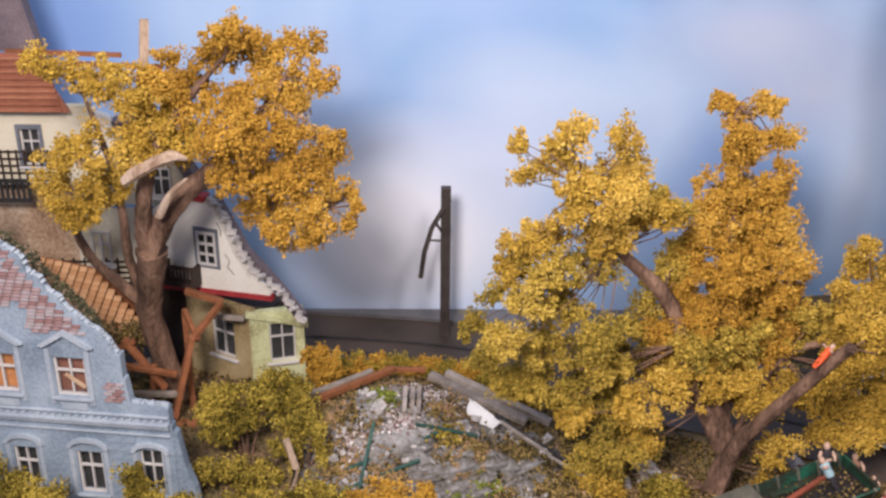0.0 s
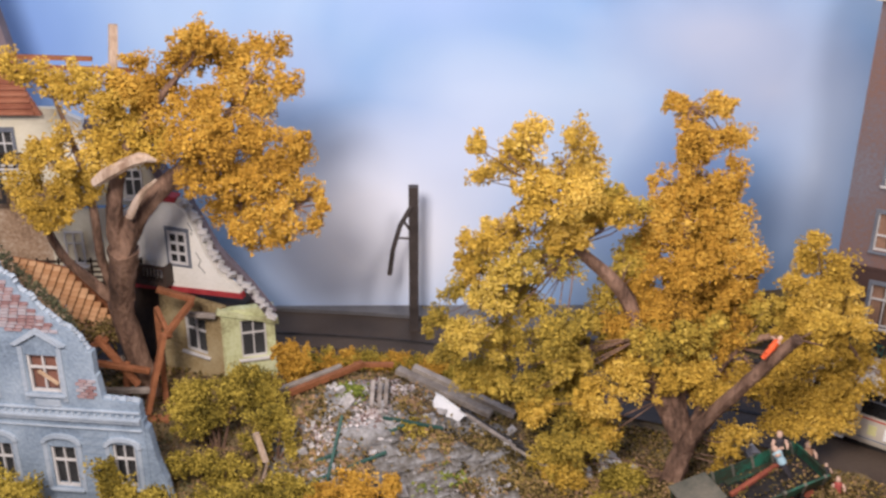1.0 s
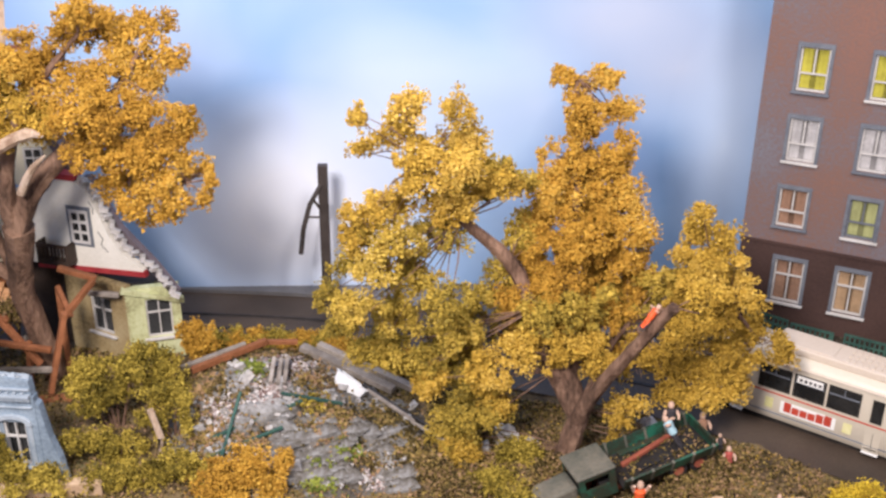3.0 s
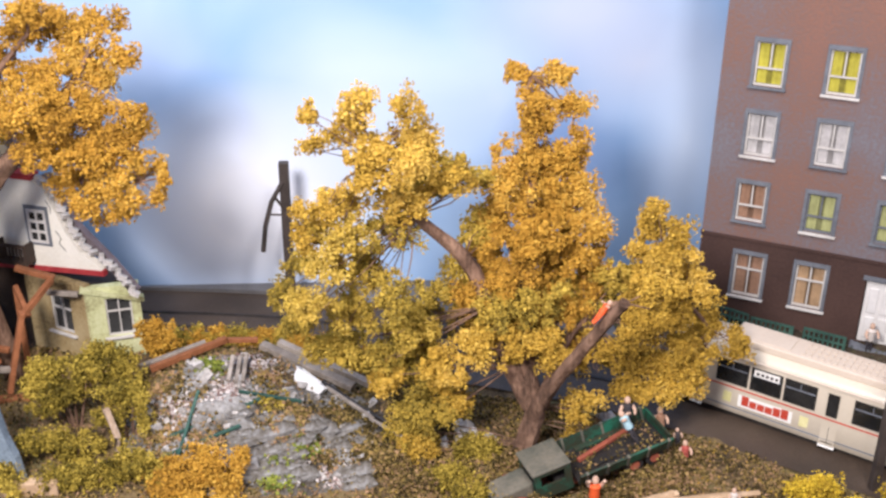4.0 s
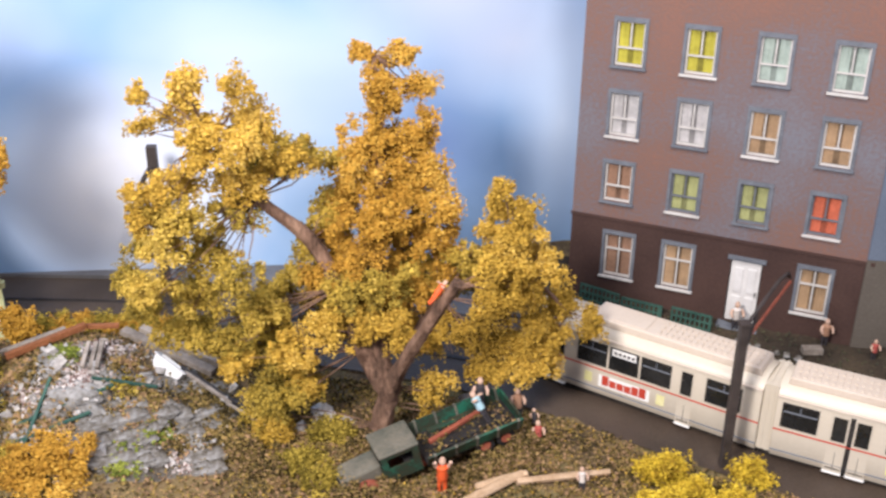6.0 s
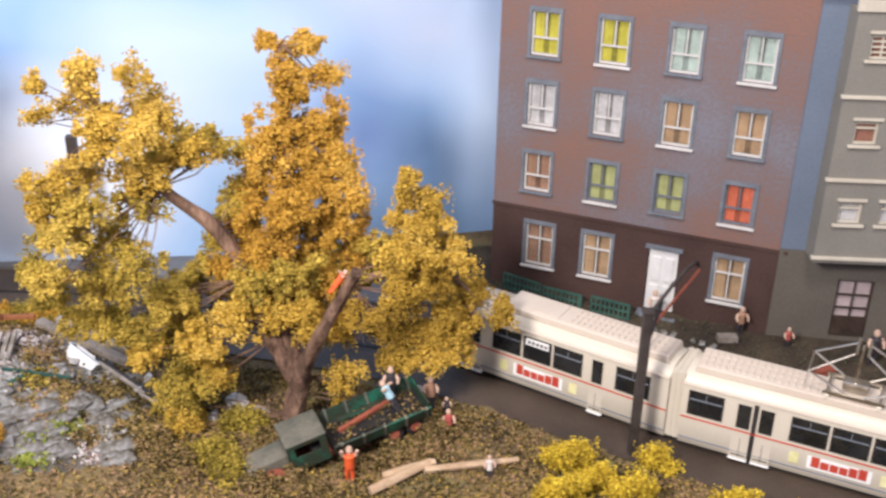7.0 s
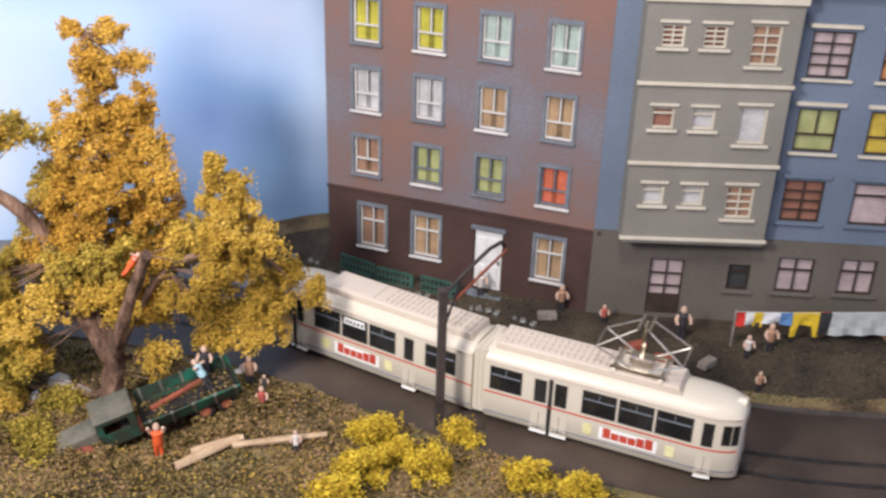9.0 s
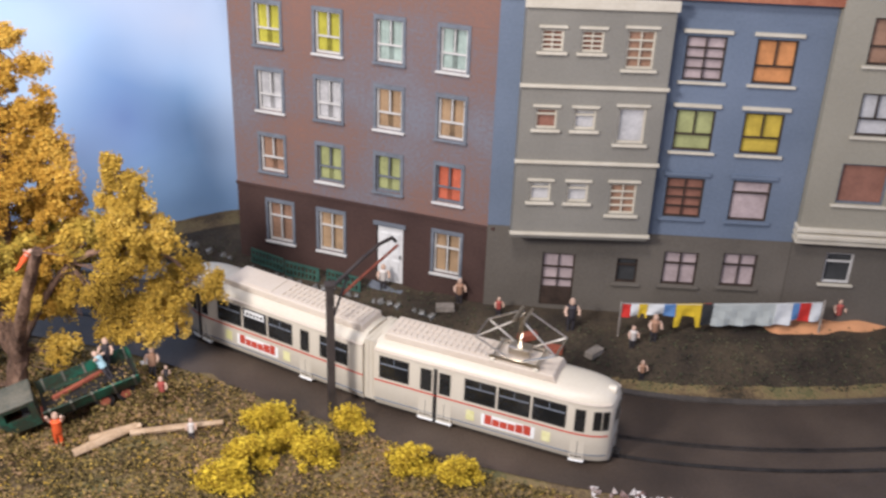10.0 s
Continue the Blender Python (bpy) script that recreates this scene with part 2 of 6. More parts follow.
DOLL = {k: mat(k + "_toy_paint", [tuple(v * 0.8 for v in c), c], 1.5, 0.6, 0, 6) for k, c in {"orange": (0.78, 0.12, 0.03), "pale": (0.62, 0.42, 0.31), "blue": (0.42, 0.62, 0.68), "white": (0.70, 0.64, 0.58), "black": (0.05, 0.045, 0.05), "tan": (0.42, 0.24, 0.15), "red": (0.45, 0.10, 0.08)}.items()}
CLOTH = {k: mat(k + "_cloth", [tuple(v * 0.8 for v in c), c], 1.0, 0.9, 0.2, 9) for k, c in {"red": (0.60, 0.04, 0.03), "white": (0.72, 0.73, 0.72), "yellow": (0.72, 0.50, 0.03), "blue": (0.12, 0.24, 0.48), "grey": (0.50, 0.53, 0.50), "dark": (0.04, 0.04, 0.04), "orange": (0.62, 0.30, 0.14)}.items()}


# ---- building helpers ----
class Geo:
    """Collects the corners and faces of one part, in drawing units."""

    def __init__(self):
        self.v, self.f = [], []

    def add(self, verts, faces):
        k = len(self.v)
        self.v += [tuple(p) for p in verts]
        self.f += [tuple(i + k for i in f) for f in faces]
        return self

    def box(self, c, s, turn=None):
        hx, hy, hz = s[0] / 2, s[1] / 2, s[2] / 2
        pts = [Vector((x, y, z)) for x in (-hx, hx) for y in (-hy, hy) for z in (-hz, hz)]
        if turn is not None:
            pts = [turn @ p for p in pts]
        c = Vector(c)
        return self.add([p + c for p in pts], [(0, 1, 3, 2), (4, 6, 7, 5), (0, 4, 5, 1), (2, 3, 7, 6), (0, 2, 6, 4), (1, 5, 7, 3)])

    def span(self, lo, hi):
        return self.box([(a + b) / 2 for a, b in zip(lo, hi)], [b - a for a, b in zip(lo, hi)])

    def beam(self, a, b, w, h=None):
        a, b = Vector(a), Vector(b)
        q = (b - a).to_track_quat("X", "Z").to_matrix()
        return self.box((a + b) / 2, ((b - a).length, w, h or w), q)

    def tube(self, pts, radii, n=8, wobble=0.0, cap=True):
        pts = [Vector(p) for p in pts]
        if not hasattr(radii, "__len__"):
            radii = [radii] * len(pts)
        rings = []
        for i, p in enumerate(pts):
            d = (pts[min(i + 1, len(pts) - 1)] - pts[max(i - 1, 0)]).normalized()
            q = d.to_track_quat("Z", "Y").to_matrix()
            rings.append([p + q @ Vector((math.cos(2 * math.pi * j / n), math.sin(2 * math.pi * j / n), 0)) * radii[i] * (1 + wobble * random.uniform(-1, 1)) for j in range(n)])
        faces = [(i * n + j, i * n + (j + 1) % n, (i + 1) * n + (j + 1) % n, (i + 1) * n + j) for i in range(len(pts) - 1) for j in range(n)]
        if cap:
            faces += [tuple(range(n))[::-1], tuple((len(pts) - 1) * n + j for j in range(n))]
        return self.add([p for r in rings for p in r], faces)

    def prism(self, poly, y0, y1):
        """A flat outline in x and z, made thick from y0 to y1."""
        k = len(poly)
        verts = [(x, y0, z) for x, z in poly] + [(x, y1, z) for x, z in poly]
        return self.add(verts, [tuple(range(k)), tuple(range(2 * k - 1, k - 1, -1))] + [(i, i + k, (i + 1) % k + k, (i + 1) % k) for i in range(k)])

    def lathe(self, profile, c=(0, 0, 0), n=12, turn=None):
        verts = [Vector((r * math.cos(2 * math.pi * j / n), r * math.sin(2 * math.pi * j / n), z)) for r, z in profile for j in range(n)]
        if turn is not None:
            verts = [turn @ p for p in verts]
        faces = [(i * n + j, i * n + (j + 1) % n, (i + 1) * n + (j + 1) % n, (i + 1) * n + j) for i in range(len(profile) - 1) for j in range(n)]
        faces += [tuple(range(n))[::-1], tuple((len(profile) - 1) * n + j for j in range(n))]
        return self.add([p + Vector(c) for p in verts], faces)

    def chip(self, c, s, rough=0.25):
        """A broken stone: a box with shaken corners."""
        turn = Euler([random.uniform(0, 6.28) for _ in range(3)]).to_matrix()
        k = len(self.v)
        self.box(c, s, turn)
        for i in range(k, len(self.v)):
            self.v[i] = tuple(a + random.uniform(-rough, rough) * min(s) for a in self.v[i])
        return self


def mesh_of(name, geo, material, smooth=False):
    me = bpy.data.meshes.new(name)
    me.from_pydata([tuple(a * U for a in p) for p in geo.v], [], geo.f)
    bm = bmesh.new()
    bm.from_mesh(me)
    bmesh.ops.recalc_face_normals(bm, faces=bm.faces)
    bm.to_mesh(me)
    bm.free()
    me.materials.append(material)
    if smooth:
        me.shade_smooth()
        me.set_sharp_from_angle(angle=radians(40))
    return me


def part(name, geo, material, parent=None, label="", smooth=False, bevel=0.0):
    """One mesh object under a thing or a part; without a parent it is a thing of its own."""
    ob = new(name, mesh_of(name, geo, material, smooth))
    ob.parent = parent
    if bevel:
        b = ob.modifiers.new("bevel", "BEVEL")
        b.width, b.segments, b.limit_method = bevel * U, 2, "ANGLE"
    return tagged(ob, label)


def put(name, mesh, parent, at=(0, 0, 0), turn=(0, 0, 0), scale=1.0, label=""):
    """Another object on the same mesh."""
    ob = new(name, mesh)
    ob.parent = parent
    ob.matrix_basis = Matrix.LocRotScale(Vector(at) * U, Euler(turn), (scale,) * 3 if not hasattr(scale, "__len__") else scale)
    return tagged(ob, label)


def thing(name, at, label, category, rz=0.0, group="", kind="", rx=0.0, ry=0.0):
    ob = new(name)
    ob.empty_display_size = U
    ob.matrix_basis = pose(at[0] * U, at[1] * U, at[2] * U, rx, ry, rz)
    return tagged(ob, label, category, group, kind)


def shift(geo, dx, dy, dz):
    geo.v = [(x + dx, y + dy, z + dz) for x, y, z in geo.v]
    return geo


CRUMB_FACES = np.array([(0, 1, 2), (0, 3, 1), (0, 2, 3), (1, 3, 2)])
CRUMB = np.array([(0.94, 0, -0.33), (-0.47, 0.82, -0.33), (-0.47, -0.82, -0.33), (0, 0, 1)], float) * 1.15


def crumb_mesh(name, centres, sizes, material, rng):
    """Many small irregular flakes in one mesh; centres in drawing units."""
    k = len(centres)
    v = CRUMB[None] * sizes[:, None, None] * rng.uniform(0.5, 1.35, (k, 4, 1))
    q, _ = np.linalg.qr(rng.normal(size=(k, 3, 3)))
    v = np.einsum("kij,kvj->kvi", q, v) + centres[:, None]
    f = (CRUMB_FACES[None] + 4 * np.arange(k)[:, None, None]).reshape(-1, 3)
    me = bpy.data.meshes.new(name)
    me.from_pydata((v.reshape(-1, 3) * U).tolist(), [], f.tolist())
    me.materials.append(material)
    return me


def foliage(lobes, rng, tuft=0.36, per=72, crumb=(0.034, 0.08), cover=0.8):
    """Crumb places for a crown: each lobe (x, y, z, radius across, radius up) carries tufts on and under its skin."""
    centres, sizes = [], []
    cover *= 1.75
    for x, y, z, rx, rz in lobes:
        k = int(max(5, cover * 12.6 * ((2 * rx * rx * rz * rz * 0.5 + rx ** 4 * 0.5) ** 0.5) / (3.14 * tuft * tuft)))
        d = rng.normal(size=(k, 3))
        d /= np.linalg.norm(d, axis=1)[:, None]
        c = np.array((x, y, z)) + d * np.array((rx, rx * 0.85, rz)) * rng.uniform(0.45, 1.24, (k, 1))
        for p in c:
            if noise.noise((p[0] * 0.9, p[1] * 0.9, p[2] * 0.9)) < -0.30:
                continue
            t = tuft * rng.uniform(0.4, 1.35)
            m = int(per * rng.uniform(0.7, 1.4) * min(1.2, 0.45 + t / tuft * 0.6))
            e = np.clip(rng.normal(size=(m, 3)), -1.5, 1.5) * rng.uniform(0.3, 0.7, 3)
            centres.append(p + e * t * 1.08)
            sizes.append(rng.uniform(*crumb, m))
            core = rng.normal(size=(4, 3)) * 0.3 * t
            centres.append(p + core)
            sizes.append(np.full(4, t * 0.27))
    return np.concatenate(centres), np.concatenate(sizes)


def shrub(at, lobes, material, label, seed, cover=0.8, group="", twigs=5):
    """A model bush: foam foliage on a few twigs."""
    rng = np.random.RandomState(seed)
    ob = thing("bush", at, label, "bush", group=group)
    c, s = foliage(lobes, rng, cover=cover)
    crown = new("foliage", crumb_mesh("foliage", c, s, material, rng))
    crown.parent = ob
    for i in range(twigs):
        x, y, z, rx, rz = lobes[i % len(lobes)]
        g = Geo()
        g.tube([(x * 0.2, y * 0.2, -0.2), (x * 0.6, y * 0.6, z * 0.5), (x + rng.uniform(-.3, .3) * rx, y, z + 0.3 * rz)], [0.09, 0.06, 0.03], 5)
        part("stem", g, BARK, ob)
    return ob


# ---- ground, backdrop, street ----
TRACK = [(-40, 54.5), (-20, 53.4), (-2.5, 51.9), (5, 50.0), (12, 47.9), (18.5, 45.2), (23, 42.4), (27.5, 39.0), (33, 35.3), (39, 32.2), (45, 30.2), (52, 29.2), (62, 29.0), (80, 29.5)]


def spline(pts, steps=10):
    out = []
    for i in range(len(pts) - 1):
        p0, p1, p2, p3 = [np.array(pts[max(0, min(len(pts) - 1, i + k))], float) for k in (-1, 0, 1, 2)]
        for s in range(steps):
            t = s / steps
            out.append(0.5 * (2 * p1 + (p2 - p0) * t + (2 * p0 - 5 * p1 + 4 * p2 - p3) * t * t + (3 * p1 - p0 - 3 * p2 + p3) * t ** 3))
    out.append(np.array(pts[-1], float))
    return np.array(out)


LINE = spline(TRACK)
STREET_Z = -5.0


def beside(off, z=STREET_Z):
    """The track's line, shifted sideways (to its far side: plus)."""
    d = np.gradient(LINE, axis=0)
    d /= np.linalg.norm(d, axis=1)[:, None]
    p = LINE + np.stack([-d[:, 1], d[:, 0]], 1) * off
    return [(x, y, z) for x, y in p]


def ease(a, b, x):
    t = min(1, max(0, (x - a) / (b - a)))
    return t * t * (3 - 2 * t)


def ground_z(x, y):
    d = (y - float(np.interp(x, LINE[:, 0], LINE[:, 1]))) * 0.87
    z = -5.08
    z += 1.38 * ease(4.2, 7.0, d) * ease(14, 24, x)
    if d < -2.6:
        free = ease(-2.6, -4.6, d)
        z += 2.55 * free * math.exp(-(((x + 1.8) / 5.0) ** 2 + ((y - 43.0) / 4.8) ** 2))
        z += 0.5 * free * ease(-4, -9, x) * ease(45, 48, y)
        z += 0.75 * math.exp(-(((x - 17.7) / 1.7) ** 2 + ((y - 37.5) / 1.7) ** 2))
        z += free * 0.30 * noise.noise((x * 0.35, y * 0.35, 0)) + free * 0.16 * noise.noise((x * 1.1, y * 1.1, 3))
    elif d > 4.4:
        z += 0.12 * noise.noise((x * 0.8, y * 0.8, 5))
    return z


def sheet(xs, ys, height):
    g = Geo()
    g.v = [(x, y, height(x, y)) for y in ys for x in xs]
    k = len(xs)
    g.f = [(j * k + i, j * k + i + 1, (j + 1) * k + i + 1, (j + 1) * k + i) for j in range(len(ys) - 1) for i in range(k - 1)]
    return g


ground = part("ground", sheet(np.linspace(-45, 80, 240), np.linspace(14, 62, 120), ground_z), GROUND, smooth=True)
tagged(ground, "brown earth base of the model landscape with low mounds", "ground", kind="structure")

g = Geo()
lo, hi = beside(-3.5), beside(4.6)
g.v = lo + hi
k = len(lo)
g.f = [(i, i + 1, k + i + 1, k + i) for i in range(k - 1)]
road = part("road", g, ASPHALT, smooth=True)
tagged(road, "dusty grey-brown asphalt street curving round the model landscape", "road", kind="structure")

rails = thing("tram_track", (0, 0, 0), "pair of dark grooved tram rails sunk in asphalt", "rails", kind="structure")
for off in (-0.82, 0.82):
    g = Geo()
    a, b = beside(off - 0.07, STREET_Z + 0.045), beside(off + 0.07, STREET_Z + 0.045)
    g.v = a + b + [(x, y, STREET_Z - 0.1) for x, y, _ in a] + [(x, y, STREET_Z - 0.1) for x, y, _ in b]
    g.f = [q for i in range(k - 1) for q in ((i, i + 1, k + i + 1, k + i), (2 * k + i, 2 * k + i + 1, i + 1, i), (k + i, k + i + 1, 3 * k + i + 1, 3 * k + i))]
    part("rail", g, STEEL, rails)
    g = Geo()
    inner = off - math.copysign(0.17, off)
    a, b = beside(inner - 0.05, STREET_Z + 0.008), beside(inner + 0.05, STREET_Z + 0.008)
    g.v = a + b
    g.f = [(i, i + 1, k + i + 1, k + i) for i in range(k - 1)]
    part("groove", g, BLACK, rails)
g = Geo()
a, b = beside(4.3, STREET_Z + 0.10), beside(4.7, STREET_Z + 0.10)
g.v = a + b + [(x, y, STREET_Z - 0.2) for x, y, _ in a] + [(x, y, STREET_Z - 0.2) for x, y, _ in b]
g.f = [q for i in range(k - 1) for q in ((i, i + 1, k + i + 1, k + i), (2 * k + i, 2 * k + i + 1, i + 1, i), (k + i, k + i + 1, 3 * k + i + 1, 3 * k + i))]
tagged(part("kerb", g, KERB), "worn dark kerb along the far street edge", "kerb", kind="structure")

PAVING = mat("grey_paving", [(0.10, 0.098, 0.10), (0.17, 0.165, 0.165)], 0.4, 0.5, 0.2, 8, spec=0.5)
g = Geo()
edge = [(x, y) for x, y, _ in beside(3.4) if x < 19]
top, m = STREET_Z + 0.22, len(edge)
g.v = [(x, y, top) for x, y in edge] + [(x, 56.15, top) for x, y in edge] + [(x, y, STREET_Z - 0.2) for x, y in edge]
g.f = [q for i in range(m - 1) for q in ((i, i + 1, m + i + 1, m + i), (2 * m + i, 2 * m + i + 1, i + 1, i))]
tagged(part("pavement", g, PAVING), "plain grey pavement between rails and sky board", "pavement", kind="structure")

g = Geo().span((-60, 56.2, -6), (90, 57.0, 60))
tagged(part("backdrop", g, SKY), "painted sky board with soft white and blue clouds", "backdrop", kind="structure")
g = Geo().span((-46, 10, -6), (-45, 56.1, 60))
tagged(part("backdrop", g, SKY), "painted sky board at the end of the display", "backdrop", kind="structure")
g = Geo().span((80, 10, -6), (81, 56.1, 60))
tagged(part("backdrop", g, SKY), "painted sky board at the other end of the display", "backdrop", kind="structure")
board = part("edge_board", Geo().beam((-22, 36.3, -4.6), (-8.2, 36.8, -4.6), 0.5, 0.7), PALEWOOD, bevel=0.05)
tagged(board, "pale sawn wooden edging board lying on the ground", "board")


# ---- windows and walls ----
def wall_cells(length, z0, z1, thick, openings, y=0.0, x0=0.0):
    """A wall along x with rectangular holes (s0, s1, low, high) through it, as one closed mesh."""
    r = lambda v: round(v, 4)
    xs = sorted({r(x0), r(x0 + length), *[r(o[0]) for o in openings], *[r(o[1]) for o in openings]})
    zs = sorted({r(z0), r(z1), *[r(o[2]) for o in openings], *[r(o[3]) for o in openings]})
    full = lambda i, j: 0 <= i < len(xs) - 1 and 0 <= j < len(zs) - 1 and not any(o[0] - 1e-3 < (xs[i] + xs[i + 1]) / 2 < o[1] + 1e-3 and o[2] - 1e-3 < (zs[j] + zs[j + 1]) / 2 < o[3] + 1e-3 for o in openings)
    g, index = Geo(), {}

    def corner(i, j, back):
        if (i, j, back) not in index:
            index[i, j, back] = len(g.v)
            g.v.append((xs[i], y + thick * back, zs[j]))
        return index[i, j, back]

    for i in range(len(xs) - 1):
        for j in range(len(zs) - 1):
            if full(i, j):
                ring = [(i, j), (i + 1, j), (i + 1, j + 1), (i, j + 1)]
                g.f.append(tuple(corner(*c, 0) for c in ring))
                g.f.append(tuple(corner(*c, 1) for c in ring[::-1]))
                for (p, q), near in zip(zip(ring, ring[1:] + ring[:1]), ((i, j - 1), (i + 1, j), (i, j + 1), (i - 1, j))):
                    if not full(*near):
                        g.f.append((corner(*p, 0), corner(*p, 1), corner(*q, 1), corner(*q, 0)))
    return g


def window(parent, s, z, w, h, curtain, frame_mat, y=0.0, bars="T", surround=None, sill=TRIM, curtain_depth=0.28, drapes=False):
    """A casement set in a wall opening; s, z: its lower corner."""
    t, v = 0.09, 0.035
    lo, hi, le, ri, mid = z + t, z + h - t, s + t, s + w - t, s + w / 2
    if bars == "T":
        c = z + h * 0.38
        panes = [(le, ri, lo, c), (le, mid - v, c + 2 * v, hi), (mid + v, ri, c + 2 * v, hi)]
    elif bars == "cross":
        c = z + h * 0.62
        panes = [(a, b, l, u) for a, b in ((le, mid - v), (mid + v, ri)) for l, u in ((lo, c), (c + 2 * v, hi))]
    elif bars == "grid":
        cut = [lo] + [q for f in (0.27, 0.5, 0.73) for q in (z + h * f - 0.03, z + h * f + 0.03)] + [hi]
        panes = [(a, b, l, u) for a, b in ((le, mid - 0.03), (mid + 0.03, ri)) for l, u in zip(cut[::2], cut[1::2])]
    elif bars == "top":
        c = z + h * 0.68
        panes = [(le, ri, lo, c), (le, ri, c + 0.08, hi)]
    else:
        panes = [(le, ri, lo, hi)]
    g = wall_cells(w, z, z + h, 0.13, panes, y=y + 0.1, x0=s)
    win = part("window", g, frame_mat, parent)
    part("pane", Geo().span((s + 0.02, y + curtain_depth, z + 0.02), (s + w - 0.02, y + curtain_depth + 0.05, z + h - 0.02)), (DIM if drapes else CURTAIN)[curtain], win, curtain + " window pane with faint built-in glow")
    if drapes:
        for a, b in ((s + 0.10, s + w * 0.40), (s + w * 0.60, s + w - 0.10)):
            g = Geo()
            n = 8
            for i in range(n + 1):
                x, d = a + (b - a) * i / n, 0.018 * math.sin(i * 2.4 + s)
                g.v += [(x, y + 0.252 + d, z + 0.1), (x, y + 0.252 + d, z + h - 0.1), (x, y + 0.268 + d, z + 0.1), (x, y + 0.268 + d, z + h - 0.1)]
            g.f = [q for i in range(n) for q in ((4 * i, 4 * i + 4, 4 * i + 5, 4 * i + 1), (4 * i + 2, 4 * i + 3, 4 * i + 7, 4 * i + 6))]
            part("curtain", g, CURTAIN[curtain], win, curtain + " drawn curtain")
    if surround:
        g = wall_cells(w + 0.32, z - 0.02, z + h + 0.22, 0.12, [(s, s + w, z - 0.02, z + h)], y=y - 0.07, x0=s - 0.16)
        part("surround", g, surround, win)
    if sill:
        part("sill", Geo().span((s - 0.2, y - 0.17, z - 0.14), (s + w + 0.2, y + 0.12, z - 0.02)), sill, win, bevel=0.02)
    return win


# ---- the brown apartment house ----
BASE = -3.75
brown = thing("apartment_house", (23.04, 49.97, BASE), "red-brown plastered four-storey apartment house with dark ground floor", "house", rz=math.degrees(math.atan(-0.53)), group="row of houses")
COLS = [1.62, 5.08, 8.52, 11.95]
ROWS = [(13.07, 15.3), (9.4, 11.65), (5.78, 7.88)]  # low and high edge of each upper row, above the base
up, low = [], []
for r, (l, h) in enumerate(ROWS):
    for c in COLS:
        up.append((c, c + 1.42, l, h))
for c in (COLS[0] + 0.3, COLS[1], COLS[3]):
    low.append((c, c + 1.5, 1.45, 3.9))
low.append((8.55, 10.15, 0.15, 3.72))
part("lower_wall", wall_cells(15.3, -0.6, 4.75, 0.6, low), DARKWALL, brown, "dark brown ground-floor wall")
part("upper_wall", wall_cells(15.3, 4.75, 18.6, 0.6, up), BROWNWALL, brown, "red-brown upper wall with grey-blue reflections painted in")
part("string_course", Geo().span((-0.05, -0.06, 4.66), (15.33, 0.3, 4.84)), DARKWALL, brown)
part("side_wall", Geo().span((0, 0.6, -0.6), (0.6, 6, 18.6)), BROWNWALL, brown)
# Dark-coloured sheet in place of unlit rooms behind the windows.
part("inner_wall", Geo().span((0.6, 0.9, -0.6), (15.3, 1.2, 18.6)), DARKBROWN, brown)
part("cornice", Geo().span((-0.3, -0.4, 18.6), (15.3, 1.0, 19.1)), TRIM, brown)
part("roof", Geo().prism([(-0.4, 19.1), (15.6, 19.1), (15.6, 22.0), (-0.4, 22.0)], 0.0, 6.0), ROOFTILE, brown)
tints = [["yellow", "yellow", "mint", "mint"], ["white", "white", "amber", "amber"], ["tan", "lime", "lime", "red"]]
for r, (l, h) in enumerate(ROWS):
    for i, c in enumerate(COLS):
        window(brown, c, l, 1.42, h - l, tints[r][i], WHITE if tints[r][i] not in ("lime", "red") else GREYTRIM, surround=GREYTRIM, sill=WHITE if (i + r) % 2 else GREYTRIM, drapes=True)
for c, tint in ((COLS[0] + 0.3, "tan"), (COLS[1], "amber"), (COLS[3], "amber")):
    window(brown, c, 1.45, 1.5, 2.45, tint, WHITE, bars="cross", surround=GREYTRIM, sill=WHITE, drapes=True)
door = part("door", Geo().span((8.6, 0.12, 0.15), (10.1, 0.3, 3.68)), DOORWHITE, brown, "white panelled front door", bevel=0.03)
for s in (8.8, 9.45):
    for z, h in ((0.4, 1.2), (1.85, 1.4)):
        part("panel", Geo().span((s, 0.06, z), (s + 0.45, 0.13, z + h)), DOORWHITE, door, bevel=0.03)
part("handle", Geo().span((9.93, 0.0, 1.75), (9.99, 0.12, 1.95)), STEEL, door)
part("doorstep", Geo().span((8.3, -0.8, -0.4), (10.4, 0.1, 0.13)), GREYTRIM, brown, bevel=0.04)
part("lintel", Geo().span((8.4, -0.1, 3.72), (10.3, 0.1, 3.95)), GREYTRIM, brown)

# ---- the grey and blue house with its projecting bay ----
rz2 = math.degrees(math.atan(-0.22))
grey = thing("town_house", (36.2, 42.85, BASE), "slate-blue and warm-grey plastered town house with projecting bay", "house", rz=rz2, group="row of houses")
BL = [(9.05, 1.95), (12.42, 1.98)]
BROWS = [(13.5, 15.75), (9.8, 12.0), (6.05, 8.3)]
ops = [(s, s + w, l, h) for s, w in BL for l, h in BROWS]
part("upper_wall", wall_cells(16.0, 5.0, 17.6, 0.6, ops), BLUEWALL, grey, "slate-blue upper wall")
gops = [(3.05, 4.8, 0.3, 3.5), (7.03, 8.15, 1.95, 3.45), (9.48, 11.3, 2.0, 4.0), (12.6, 14.4, 2.1, 4.1)]
part("lower_wall", wall_cells(16.0, -0.6, 5.0, 0.6, gops, y=0.02), UMBERWALL, grey, "grey-brown ground-floor wall")
